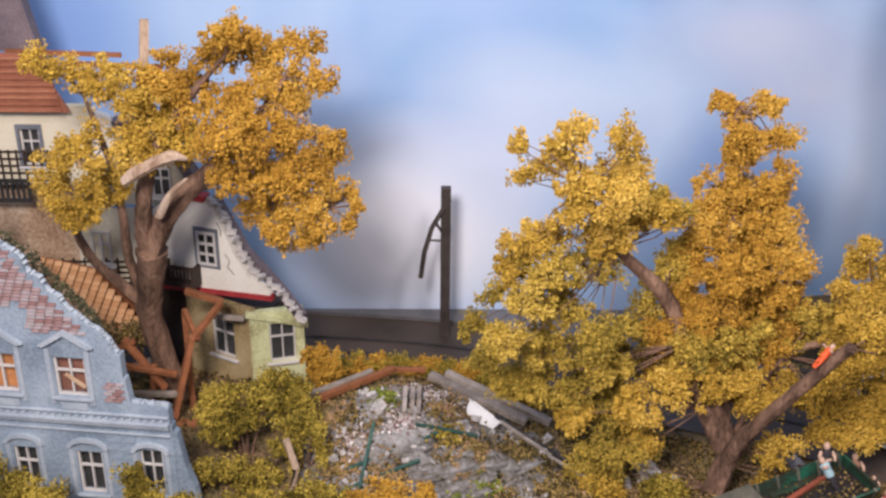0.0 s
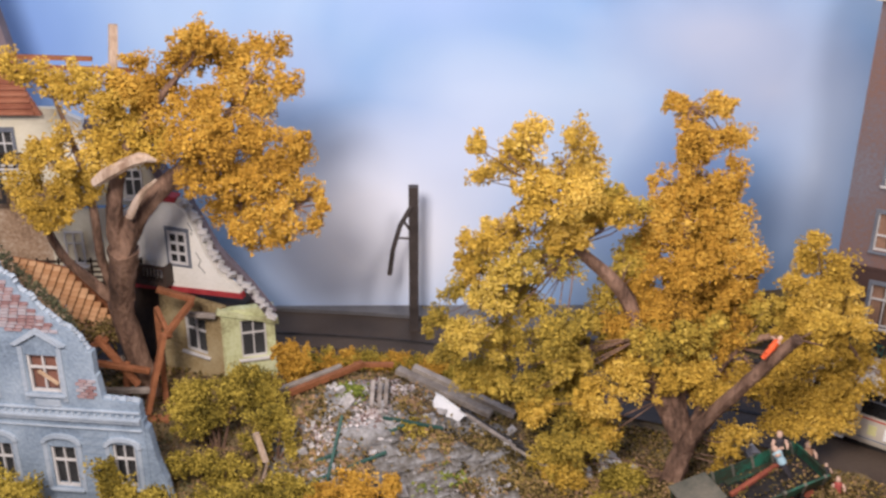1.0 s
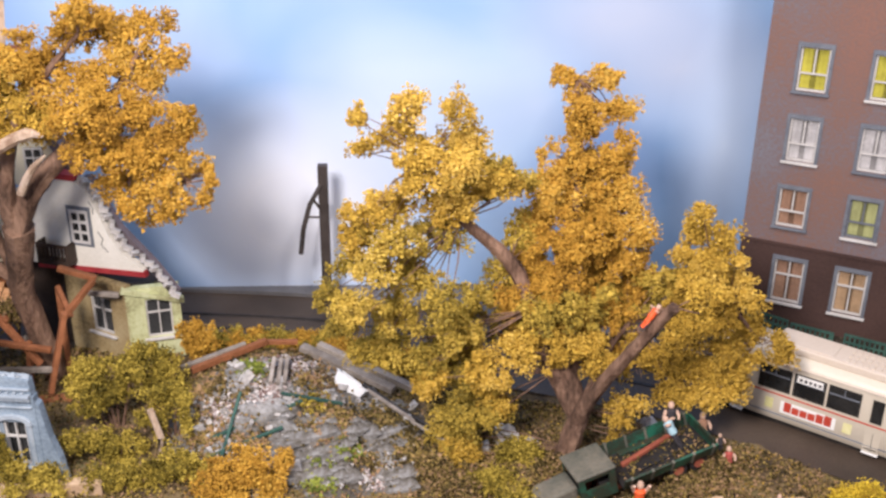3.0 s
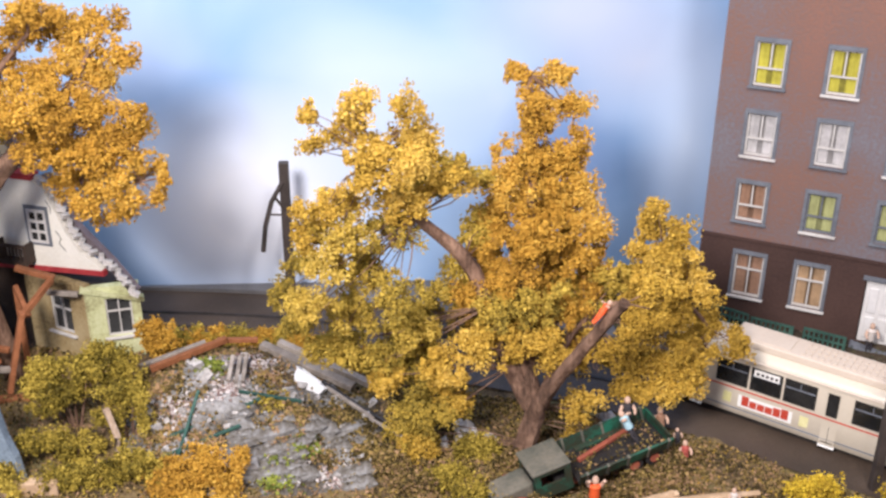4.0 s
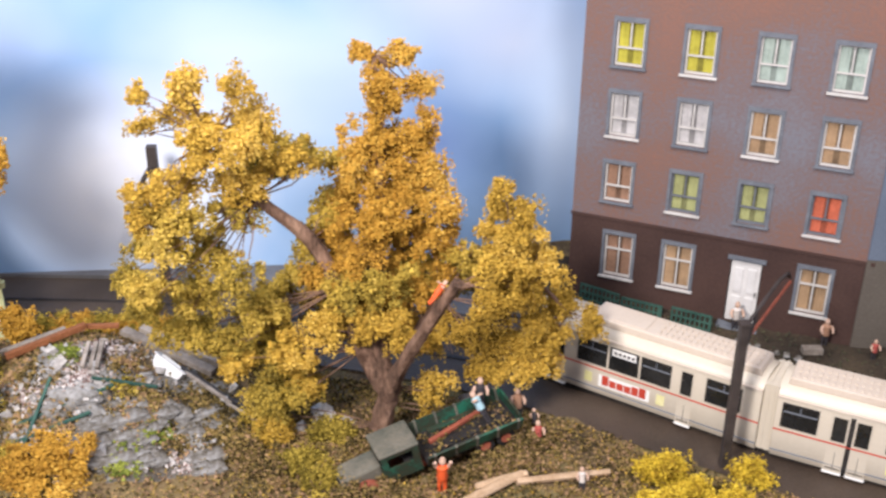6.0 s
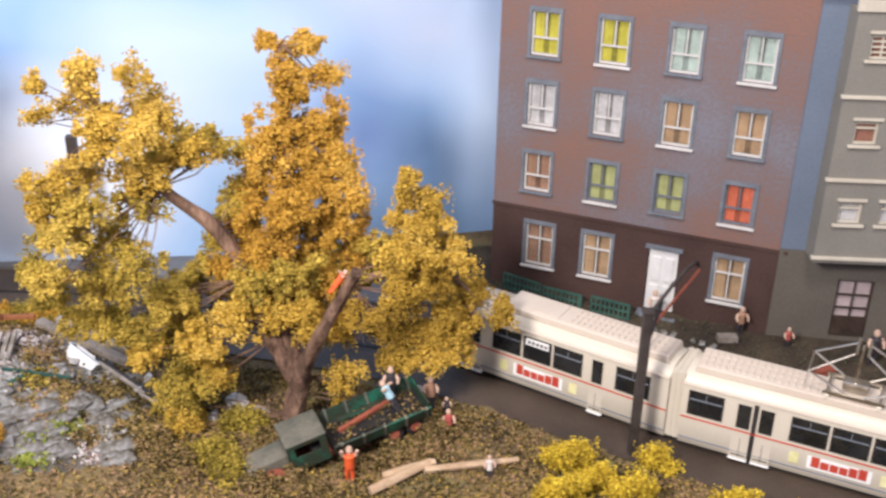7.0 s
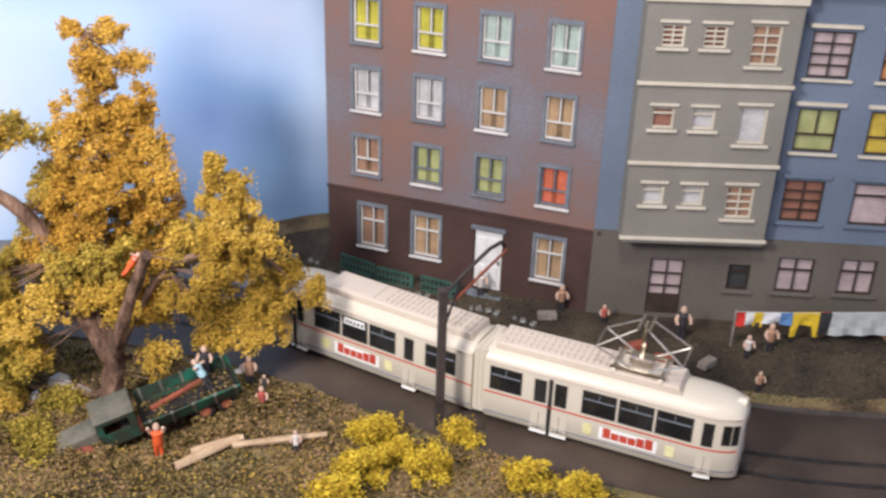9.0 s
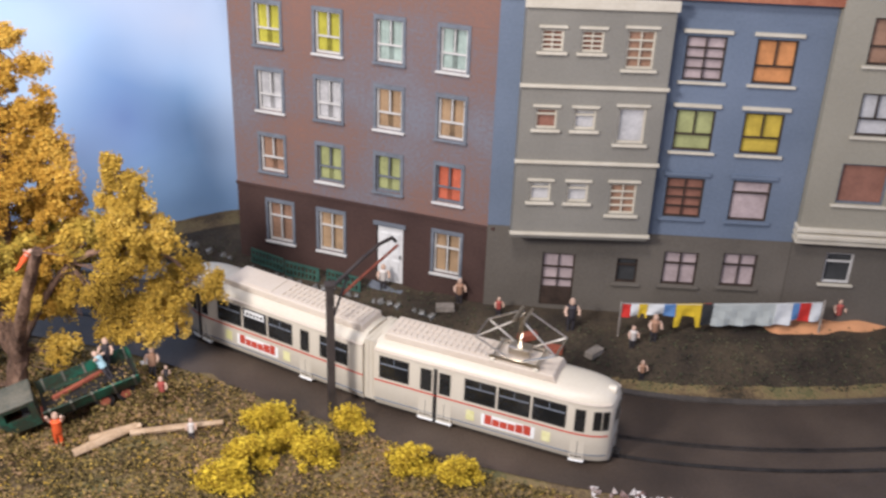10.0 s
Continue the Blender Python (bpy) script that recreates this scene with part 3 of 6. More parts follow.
# One more dark sheet, its colour serving as unlit rooms.
part("inner_wall", Geo().span((0, 1.0, -0.6), (16.0, 1.3, 17.6)), DARKBROWN, grey)
tint = [["rose", "orange"], ["lime", "gold"], ["brick", "rose"]]
for r, (l, h) in enumerate(BROWS):
    for i, (s, w) in enumerate(BL):
        win = window(grey, s, l, w, h - l, tint[r][i], DARKBROWN, bars="grid" if (r, i) in ((2, 0), (0, 0)) else "T" if (r, i) != (2, 1) else "top", sill=BLUEWALL if r == 2 else TRIM)
        part("hood", Geo().span((s - 0.2, -0.16, h + 0.18), (s + w + 0.2, 0.08, h + 0.34)), BLUEWALL if r == 2 else TRIM, win)
window(grey, 3.05, 0.3, 1.75, 3.2, "rose", DARKBROWN, y=0.02, bars="grid", sill=None)
part("door_panel", Geo().span((3.12, 0.06, 0.3), (4.73, 0.14, 1.45)), DARKBROWN, grey)
window(grey, 7.03, 1.95, 1.12, 1.5, "dark", DARKBROWN, y=0.02, bars="top", sill=UMBERWALL)
window(grey, 9.48, 2.0, 1.82, 2.0, "rose", DARKBROWN, y=0.02, bars="cross", sill=UMBERWALL)
window(grey, 12.6, 2.1, 1.8, 2.0, "rose", DARKBROWN, y=0.02, bars="cross", sill=UMBERWALL)
part("roof", Geo().span((-0.1, -0.5, 17.6), (16.1, 5, 18.2)), ROOFTILE, grey, "edge of a red tiled roof")
bay = thing("bay", (0, 0, 0), "", "")
bay.parent = grey
bay.matrix_basis = pose(1.25 * U, -1.3 * U, 0, 0, 0, math.degrees(math.atan(-0.16)) - rz2)
small = [(0.78, 1.05), (2.68, 1.06)]
bops = [(s, s + w, l, h) for s, w in small for l, h in ((15.0, 16.05), (11.05, 12.1), (7.1, 8.15))] + [(4.85, 6.2, l, h) for l, h in ((14.25, 16.15), (10.4, 12.25), (6.5, 8.2))]
part("wall", wall_cells(7.05, 5.25, 17.1, 0.5, bops), GREYWALL, bay, "warm-grey bay wall")
part("flank", Geo().span((0, 0.5, 5.25), (0.4, 1.5, 17.1)), GREYWALL, bay)
part("flank", Geo().span((6.65, 0.5, 5.25), (7.05, 1.8, 17.1)), GREYWALL, bay)
# Dark colour stands for the unlit space inside the bay.
part("backing", Geo().span((0.4, 0.8, 5.3), (6.65, 0.95, 17.1)), DARKBROWN, bay)
part("floor_slab", Geo().span((0.0, 0.0, 5.0), (7.05, 1.7, 5.25)), GREYWALL, bay)
for z in (5.2, 9.22, 13.2, 17.1):
    part("cornice", Geo().span((-0.1, -0.16, z), (7.15, 0.1, z + (0.16 if z < 17 else 0.5))), TRIM, bay, bevel=0.03)
bt = [["brick", "brick"], ["brick", "white"], ["white", "white"]]
for r, (l, h) in enumerate(((15.0, 16.05), (11.05, 12.1), (7.1, 8.15))):
    for i, (s, w) in enumerate(small):
        win = window(bay, s, l, w, h - l, bt[r][i], TRIM, bars="top" if r else "grid", sill=TRIM)
        part("hood", Geo().span((s - 0.15, -0.1, h + 0.1), (s + w + 0.15, 0.06, h + 0.22)), TRIM, win)
for r, (l, h) in enumerate(((14.25, 16.15), (10.4, 12.25), (6.5, 8.2))):
    win = window(bay, 4.85, l, 1.35, h - l, ["tan", "white", "tan"][r], TRIM, bars="grid" if r != 1 else "", sill=TRIM)
    part("hood", Geo().span((4.7, -0.1, h + 0.1), (6.35, 0.06, h + 0.22)), TRIM, win)

# ---- the beige house at the end of the row ----
d2 = Vector((1, -0.22, 0)).normalized()
p = Vector((36.2, 42.85, BASE)) + d2 * 16.02
beige = thing("town_house", tuple(p), "beige plastered town house with heavy cream cornice", "house", rz=rz2, group="row of houses")
ops = [(1.7, 3.4, 11.3, 13.5), (1.5, 3.9, 7.6, 9.8), (1.5, 3.5, 14.9, 17.2), (6.2, 8.2, 11.3, 13.5), (6.2, 8.2, 7.6, 9.8)]
part("upper_wall", wall_cells(12, 5.4, 18, 0.6, ops, y=-0.55), BEIGEWALL, beige, "beige upper wall")
part("flank", Geo().span((0.0, 0.05, 5.4), (0.4, 1.4, 18)), BEIGEWALL, beige)
part("lower_wall", wall_cells(12, -0.6, 5.3, 0.6, [(1.9, 3.35, 2.7, 4.5)]), UMBERWALL, beige, "grey-brown ground-floor wall")
# Unlit rooms given as a single dark-coloured sheet.
part("inner_wall", Geo().span((0.5, 0.8, -0.6), (12, 1.0, 18)), DARKBROWN, beige)
for z, d in ((5.3, 0.75), (5.62, 0.9), (5.95, 0.75)):
    part("cornice", Geo().span((-0.12, -d, z), (12, 0.0, z + 0.24)), TRIM, beige, bevel=0.04)
window(beige, 1.7, 11.3, 1.7, 2.2, "white", DARKBROWN, y=-0.55, bars="T", sill=TRIM)
window(beige, 1.5, 7.6, 2.4, 2.2, "brick", GREYTRIM, y=-0.55, bars="", sill=TRIM)
window(beige, 1.5, 14.9, 2.0, 2.3, "tan", DARKBROWN, y=-0.55, bars="T", sill=TRIM)
window(beige, 6.2, 11.3, 2.0, 2.2, "rose", DARKBROWN, y=-0.55, sill=TRIM)
window(beige, 6.2, 7.6, 2.0, 2.2, "rose", DARKBROWN, y=-0.55, sill=TRIM)
window(beige, 1.9, 2.7, 1.45, 1.8, "dark", WHITE, bars="top", sill=TRIM)


# ---- the tram ----
def tram_half(parent, length, sign, openings, doors, sign_at):
    """One half of the articulated car; x runs from the joint to the nose, y towards the far side."""
    half = [(1.14, 0.32), (1.30, 0.62), (1.33, 1.5), (1.31, 3.0), (1.26, 3.2), (1.06, 3.42), (0.7, 3.56), (0.0, 3.62)]
    ring = [(-y, z) for y, z in half] + [(y, z) for y, z in half[-2::-1]]
    g = Geo()
    stations = [(0.25, 1, 1), (length - 1.95, 1, 1), (length - 1.4, 0.965, 0.999), (length - 0.85, 0.89, 0.99), (length - 0.4, 0.76, 0.97), (length - 0.12, 0.61, 0.93), (length, 0.47, 0.86)]
    n = len(ring)
    verts = [(sign * x, y * w, 0.32 + (z - 0.32) * h) for x, w, h in stations for y, z in ring]
    faces = [(i * n + j, i * n + j + 1, (i + 1) * n + j + 1, (i + 1) * n + j) for i in range(len(stations) - 1) for j in range(n - 1)]
    faces += [(i * n, (i + 1) * n, (i + 1) * n + n - 1, i * n + n - 1) for i in range(len(stations) - 1)]
    faces += [tuple(range(n)), tuple((len(stations) - 1) * n + j for j in range(n))]
    body = part("body", g.add(verts, faces), CREAM, parent, "cream enamelled tram body", smooth=True)

    def side(x):
        """How far out the flank is at x."""
        xs, ws = [s[0] for s in stations], [s[1] for s in stations]
        return 1.33 * float(np.interp(x, xs, ws))

    def plate(x0, x1, z0, z1, out, back):
        q = Geo()
        cuts = [x0] + [st[0] for st in stations if x0 + 0.02 < st[0] < x1 - 0.02] + [x1]
        for x in cuts:
            y = side(x)
            q.v += [(sign * x, -y - out, z0), (sign * x, -y - out + 0.02, z1), (sign * x, -y + back + 0.02, z1), (sign * x, -y + back, z0)]
        m = len(cuts) - 1
        q.f = [(i * 4 + k, i * 4 + (k + 1) % 4, i * 4 + 4 + (k + 1) % 4, i * 4 + 4 + k) for i in range(m) for k in range(4)] + [(0, 3, 2, 1), (4 * m, 4 * m + 1, 4 * m + 2, 4 * m + 3)]
        return q

    for x0, x1 in openings:
        for far in (1, -1):
            fr = plate(x0, x1, 1.82, 2.92, 0.012, 0.1)
            gl = plate(x0 + 0.07, x1 - 0.07, 1.89, 2.85, 0.022, 0.1)
            bar = plate(x0 + 0.07, x1 - 0.07, 2.52, 2.57, 0.034, 0.1)
            mid = plate((x0 + x1) / 2 - 0.02, (x0 + x1) / 2 + 0.02, 2.57, 2.85, 0.034, 0.1)
            for q in (fr, gl, bar, mid):
                q.v = [(x, y * far, z) for x, y, z in q.v]
            win = part("window", fr, BLACK, parent)
            part("pane", gl, DARKGLASS, win, "dark tram glazing")
            if x1 - x0 > 1:
                part("glazing_bar", bar, GREYTRIM, win)
                part("glazing_bar", mid, GREYTRIM, win)
    for x0, x1 in doors:
        d = part("door", plate(x0, x1, 0.42, 3.02, 0.006, 0.1), CREAM, parent)
        part("pane", plate(x0 + 0.09, x1 - 0.09, 1.8, 2.86, 0.02, 0.1), DARKGLASS, d, "dark door glazing")
        part("seam", plate((x0 + x1) / 2 - 0.012, (x0 + x1) / 2 + 0.012, 0.45, 1.78, 0.012, 0.1), BLACK, d)
        part("step", plate(x0 - 0.02, x1 + 0.02, 0.30, 0.37, 0.035, 0.2), SIGNWHITE, d)
        part("kick_strip", plate(x0 + 0.06, x1 - 0.06, 0.52, 0.58, 0.02, 0.1), BLACK, d)
    for a, b in zip(doors, doors[1:]):
        if b[0] - a[1] < 0.5:
            part("door_post", plate(a[1], b[0], 0.45, 2.98, 0.014, 0.1), BLACK, parent)
    for z0, z1, m, nm in ((1.62, 1.69, REDLINE, "red_stripe"), (0.66, 0.70, GREYTRIM, "sill_line"), (3.14, 3.19, IVORY, "gutter")):
        for far in (1, -1):
            cuts = [0.25, length - 0.13]
            q = Geo()
            for a, b in zip(cuts, cuts[1:]):
                s = plate(a, b, z0, z1, 0.016 if m is not IVORY else 0.05, 0.1)
                q.add([(x, y * far, z) for x, y, z in s.v], s.f)
            part(nm, q, m, parent)
    # white sign panel with a plain red mark
    x0, x1 = sign_at
    sp = part("sign", plate(x0, x1, 0.84, 1.52, 0.014, 0.1), SIGNWHITE, parent, "white advertising panel with a plain red mark")
    w = (x1 - x0) * 0.44
    a0, b0 = sorted(((x0 + x1) / 2 - w, (x0 + x1) / 2 + w))
    step = (b0 - a0) / 6
    heights = [0.46, 0.32, 0.32, 0.32, 0.40, 0.46]
    if sign < 0:
        heights = heights[::-1]
    for i, hh in enumerate(heights):
        part("mark", plate(a0 + step * i + 0.015, a0 + step * (i + 1) - 0.025, 0.94, 0.94 + hh, 0.024, 0.1), REDLINE, sp, "plain red block")
    if sign < 0:
        note = part("notice", plate(6.15, 7.35, 2.55, 2.85, 0.045, 0.05), SIGNWHITE, parent, "white notice in the window")
        for i in range(5):
            part("print_bar", plate(6.22 + 0.22 * i, 6.36 + 0.22 * i, 2.62, 2.76, 0.05, 0.02), BLACK, note)
    for px in (x0 - 0.75, x1 + 0.35):
        part("print", plate(px, px + 0.4, 0.9, 1.4, 0.016, 0.1), PALEYELLOW, parent, "pale yellow printed strip")
    # roof cover with vents, skirt, bogie
    rc = part("roof_cover", Geo().prism([(sign * 0.5, 3.5), (sign * (length - 2.7), 3.5), (sign * (length - 2.9), 3.84), (sign * 0.6, 3.84)], -0.86, 0.86), IVORY, parent, "ivory ribbed roof cover", bevel=0.06)
    rib = mesh_of("rib", Geo().box((0, 0, 0), (0.13, 0.36, 0.05)), IVORY)
    for i in range(17):
        for ry in (-0.47, 0, 0.47):
            put("rib", rib, rc, (sign * (0.85 + 0.29 * i), ry, 3.86))
    part("roof_panel", Geo().span((min(sign * 6.1, sign * 8.0), -0.7, 3.84), (max(sign * 6.1, sign * 8.0), 0.7, 3.88)), IVORY, rc, bevel=0.02)
    part("underframe", Geo().span((min(sign * 0.5, sign * (length - 1.2)), -0.95, 0.12), (max(sign * 0.5, sign * (length - 1.2)), 0.95, 0.36)), BLACK, parent)
    for bx in (length - 3.4, 0.4):
        bog = part("bogie", Geo().span((sign * bx - 1.1, -0.85, 0.1), (sign * bx + 1.1, 0.85, 0.33)), BLACK, parent)
        for wx in (-0.75, 0.75):
            for wy in (-0.82, 0.82):
                turn = Euler((radians(90), 0, 0)).to_matrix()
                part("wheel", Geo().lathe([(0.33, -0.06), (0.36, 0.0), (0.33, 0.06)], (sign * bx + wx, wy, 0.36), 14, turn), STEEL, bog)
    # nose: windscreen band, lamps, destination box, buffer
    xn = length - 0.02
    scr = Geo()
    for a, b in ((length - 0.8, length - 0.44), (length - 0.4, length - 0.14)):
        for far in (1, -1):
            s = plate(a, b, 1.95, 2.85, 0.02, 0.08)
            scr.add([(x, y * far, z) for x, y, z in s.v], s.f)
    part("windscreen", scr, DARKGLASS, parent, "dark curved windscreen")
    part("windscreen", Geo().span((min(sign * (xn - 0.1), sign * (xn + 0.02)), -0.5, 1.95), (max(sign * (xn - 0.1), sign * (xn + 0.02)), 0.5, 2.75)), DARKGLASS, parent, "dark front pane")
    turn = Euler((0, radians(90), 0)).to_matrix()
    for ly in (-0.38, 0.38):
        part("headlight", Geo().lathe([(0.16, -0.05), (0.17, 0.03), (0.12, 0.05)], (sign * (xn + 0.02), ly, 1.1), 12, turn), CHROME, parent)
    part("headlight", Geo().lathe([(0.2, -0.25), (0.22, 0.1), (0.15, 0.15)], (sign * (length - 0.25), 0, 3.42), 12, turn), CREAM, parent, "cream roof-mounted headlight housing")
    part("coupler", Geo().span((min(sign * length, sign * (length + 0.35)), -0.12, 0.4), (max(sign * length, sign * (length + 0.35)), 0.12, 0.6)), BLACK, parent)


tram = thing("tram", (29.97, 37.02, STREET_Z - 0.09), "cream articulated two-section tram with red stripe, standing on rails", "tram")
front = thing("front_section", (0, 0, 0), "", "", rz=-31.8)
front.parent = tram
front.scale = (1.01, 1.0, 1.12)
rear = thing("rear_section", (0, 0, 0), "", "", rz=-38.8)
rear.parent = tram
rear.scale = (1.01, 1.0, 1.12)
LEN = 11.75
tram_half(front, LEN, 1, [(0.5, 2.05), (4.85, 6.4), (6.5, 8.05), (8.15, 9.75)], [(2.55, 3.3), (3.5, 4.25), (10.05, 10.7)], (5.75, 8.35))
tram_half(rear, LEN, -1, [(1.1, 2.75), (4.4, 5.9), (6.0, 7.5), (7.6, 9.15)], [(3.3, 4.0), (9.75, 10.35), (10.58, 11.15)], (5.35, 7.95))
bel = Geo()
for i in range(5):
    bel.span((-0.3 + 0.12 * i, -1.16 - 0.03 * (i % 2), 0.45), (-0.18 + 0.12 * i, 1.16 + 0.03 * (i % 2), 3.45 + 0.03 * (i % 2)))
bellows = part("bellows", bel, CREAM, tram, "cream folded joint between the sections")
bellows.matrix_basis = Matrix.LocRotScale(None, Euler((0, 0, radians(-35.3))), (1, 1, 1.12))
# pantograph
panto = thing("pantograph", (0, 0, 0), "", "")
panto.parent = front
panto.matrix_basis = Matrix.LocRotScale(Vector((-1.7, 0, -0.06)) * U, None, (1.15, 1.1, 1.02))
base = part("base_frame", Geo().span((6.5, -0.75, 3.95), (8.6, -0.65, 4.05)).span((6.5, 0.65, 3.95), (8.6, 0.75, 4.05)).span((6.6, -0.65, 3.95), (6.7, 0.65, 4.05)).span((8.4, -0.65, 3.95), (8.5, 0.65, 4.05)), CHROME, panto)
for px in (6.65, 8.45):
    for py in (-0.7, 0.7):
        part("insulator", Geo().lathe([(0.09, 0), (0.14, 0.06), (0.08, 0.1), (0.13, 0.15), (0.07, 0.2)], (px, py, 3.76), 8), CREAM, panto)
for py in (-0.6, 0.6):
    part("lower_arm", Geo().tube([(7.2, py, 4.05), (5.9, py * 1.3, 4.75)], 0.045, 6), CHROME, panto)
    part("lower_arm", Geo().tube([(7.9, py, 4.05), (9.2, py * 1.3, 4.75)], 0.045, 6), CHROME, panto)
    part("upper_arm", Geo().tube([(5.9, py * 1.3, 4.75), (7.4, py * 0.7, 5.75)], 0.04, 6), CHROME, panto)
    part("upper_arm", Geo().tube([(9.2, py * 1.3, 4.75), (7.7, py * 0.7, 5.75)], 0.04, 6), CHROME, panto)
for px in (5.9, 9.2):
    part("knee_bar", Geo().tube([(px, -0.8, 4.75), (px, 0.8, 4.75)], 0.04, 6), CHROME, panto)
for px in (7.35, 7.75):
    part("contact_strip", Geo().span((px - 0.05, -0.6, 5.75), (px + 0.05, 0.6, 5.83)), CHROME, panto)
for py in (-0.16, 0.16):
    part("lift_bar", Geo().beam((7.5, py, 4.2), (7.55, py, 5.8), 0.07, 0.07), CHROME, panto)
for z in (4.7, 5.3, 5.75):
    part("cross_bar", Geo().box((7.53, 0, z), (0.08, 0.4, 0.08)), CHROME, panto)
part("spring_box", Geo().span((7.1, -0.25, 4.0), (8.0, 0.25, 4.35)), CHROME, panto, bevel=0.05)


# ---- masts ----
mast = thing("tram_mast", (27.4, 35.5, STREET_Z - 0.1), "dark street mast with a bracket arm beside the rails", "mast")
part("post", Geo().span((-0.19, -0.19, 0), (0.19, 0.19, 7.3)), MASTPAINT, mast, bevel=0.03)
part("cap", Geo().span((-0.24, -0.24, 7.3), (0.24, 0.24, 7.42)), MASTPAINT, mast)
part("arm", Geo().tube([(0, 0, 7.1), (1.5, 1.8, 7.5), (2.6, 3.1, 7.7), (3.3, 3.9, 7.6), (3.5, 4.15, 7.25)], 0.09, 8), MASTPAINT, mast, smooth=True)
part("strut", Geo().tube([(0.6, 0.7, 6.4), (3.6, 4.2, 7.0)], 0.075, 6), RUST, mast, "red-brown strut")
part("brace", Geo().tube([(0.1, 0.1, 5.4), (0.9, 1.05, 7.2)], 0.07, 6), MASTPAINT, mast)
mast = thing("tram_mast", (0.6, 53.6, STREET_Z - 0.1), "tall black mast with a bent tubular arm before the sky board", "mast")
part("post", Geo().span((-0.27, -0.25, 0), (0.27, 0.25, 9.0)), MASTPAINT, mast, bevel=0.03)
part("arm", Geo().tube([(-0.1, -0.2, 7.9), (-0.75, -0.4, 6.8), (-1.15, -0.5, 5.4), (-1.35, -0.55, 3.9)], 0.14, 8), MASTPAINT, mast, smooth=True)
part("brace", Geo().tube([(-0.1, -0.2, 6.3), (-0.55, -0.35, 7.1)], 0.09, 6), MASTPAINT, mast)
part("brace", Geo().tube([(-0.2, -0.3, 6.0), (-0.95, -0.45, 6.1)], 0.06, 6), MASTPAINT, mast)


# ---- trees ----
def tree(at, limbs, twig_lobes, groups, label, seed, bare=()):
    """A tree with tapered trunk and limbs and a crown of foam flakes; places are counted from the world's origin."""
    rng = np.random.RandomState(seed)
    ob = thing("tree", at, label, "tree")
    ox, oy, oz = at
    for name, pts, radii in limbs:
        g = Geo().tube(spline([(x - ox, y - oy, z - oz) for x, y, z in pts], 4), np.interp(np.linspace(0, 1, 4 * (len(pts) - 1) + 1), np.linspace(0, 1, len(radii)), radii), 9, 0.10)
        part(name, g, BARK, ob, smooth=True)
    for pts, radii in bare:
        g = Geo().tube(spline([(x - ox, y - oy, z - oz) for x, y, z in pts], 3), np.interp(np.linspace(0, 1, 3 * (len(pts) - 1) + 1), np.linspace(0, 1, len(radii)), radii), 7, 0.16)
        part("broken_branch", g, DEADWOOD, ob, "splintered pale branch stripped of bark", smooth=True)
    g = Geo()
    ends = [pts[k] for _, pts, _ in limbs for k in range(1, len(pts))]
    for x, y, z, rx, rz in twig_lobes:
        e = min(ends, key=lambda p: (p[0] - x) ** 2 + (p[1] - y) ** 2 + (p[2] - z) ** 2)
        for _ in range(2):
            tip = Vector((x + rng.uniform(-.7, .7) * rx, y + rng.uniform(-.6, .6) * rx, z + rng.uniform(-.6, .7) * rz))
            mid = (Vector(e) + tip) / 2 + Vector(rng.uniform(-.3, .3, 3))
            g.tube([Vector(e) - Vector(at), mid - Vector(at), tip - Vector(at)], [0.04, 0.03, 0.015], 4)
    tagged(part("branchwork", g, BARK, ob), kind="stuff")
    for lobes, m, cover in groups:
        c, s = foliage([(x - ox, y - oy, z - oz, rx, rz) for x, y, z, rx, rz in lobes], rng, cover=cover)
        crown = new("crown", crumb_mesh("crown", c, s, m, rng))
        crown.parent = ob
    return ob


A1 = [(5.2, 37.9, 12.1, 0.66, 0.46), (4.6, 39.3, 10.8, 0.74, 0.59), (3.4, 39.0, 11.2, 0.51, 0.53), (3.4, 38.1, 10.3, 0.44, 0.40), (7.0, 37.9, 12.0, 0.55, 0.51), (6.5, 39.2, 10.5, 0.74, 0.76), (7.6, 39.0, 10.3, 0.62, 0.70), (5.6, 38.1, 9.9, 0.89, 0.63), (7.0, 37.7, 9.6, 1.04, 0.74), (8.9, 39.0, 8.5, 0.74, 0.47), (9.8, 39.2, 7.9, 0.40, 0.41), (5.2, 38.0, 8.7, 0.77, 0.57), (3.4, 37.5, 7.9, 0.82, 0.39), (4.3, 39.0, 7.6, 0.74, 0.47), (6.7, 39.2, 7.7, 1.14, 0.76), (3.0, 38.0, 6.6, 0.66, 0.63)]
A2 = [(4.5, 37.7, 6.7, 0.99, 0.74), (6.4, 39.3, 6.0, 1.08, 0.77), (2.3, 39.6, 4.7, 0.46, 0.41), (3.8, 37.6, 5.5, 0.88, 0.68), (5.3, 39.3, 4.1, 1.03, 0.77), (1.6, 39.7, 3.0, 0.58, 0.45), (3.0, 37.5, 3.8, 0.98, 0.56), (4.7, 39.3, 2.2, 1.03, 0.71), (2.3, 39.8, 1.5, 0.92, 0.42), (6.7, 37.5, 4.1, 0.82, 0.73), (7.2, 39.3, 1.3, 0.97, 0.71), (3.9, 39.9, 0.2, 1.33, 0.60), (7.4, 40.4, -0.8, 1.4, 1.1), (8.0, 39.2, -2.2, 1.5, 1.2), (7.1, 39.6, -4.2, 1.0, 0.8), (5.9, 39.8, -0.5, 0.9, 0.8)]
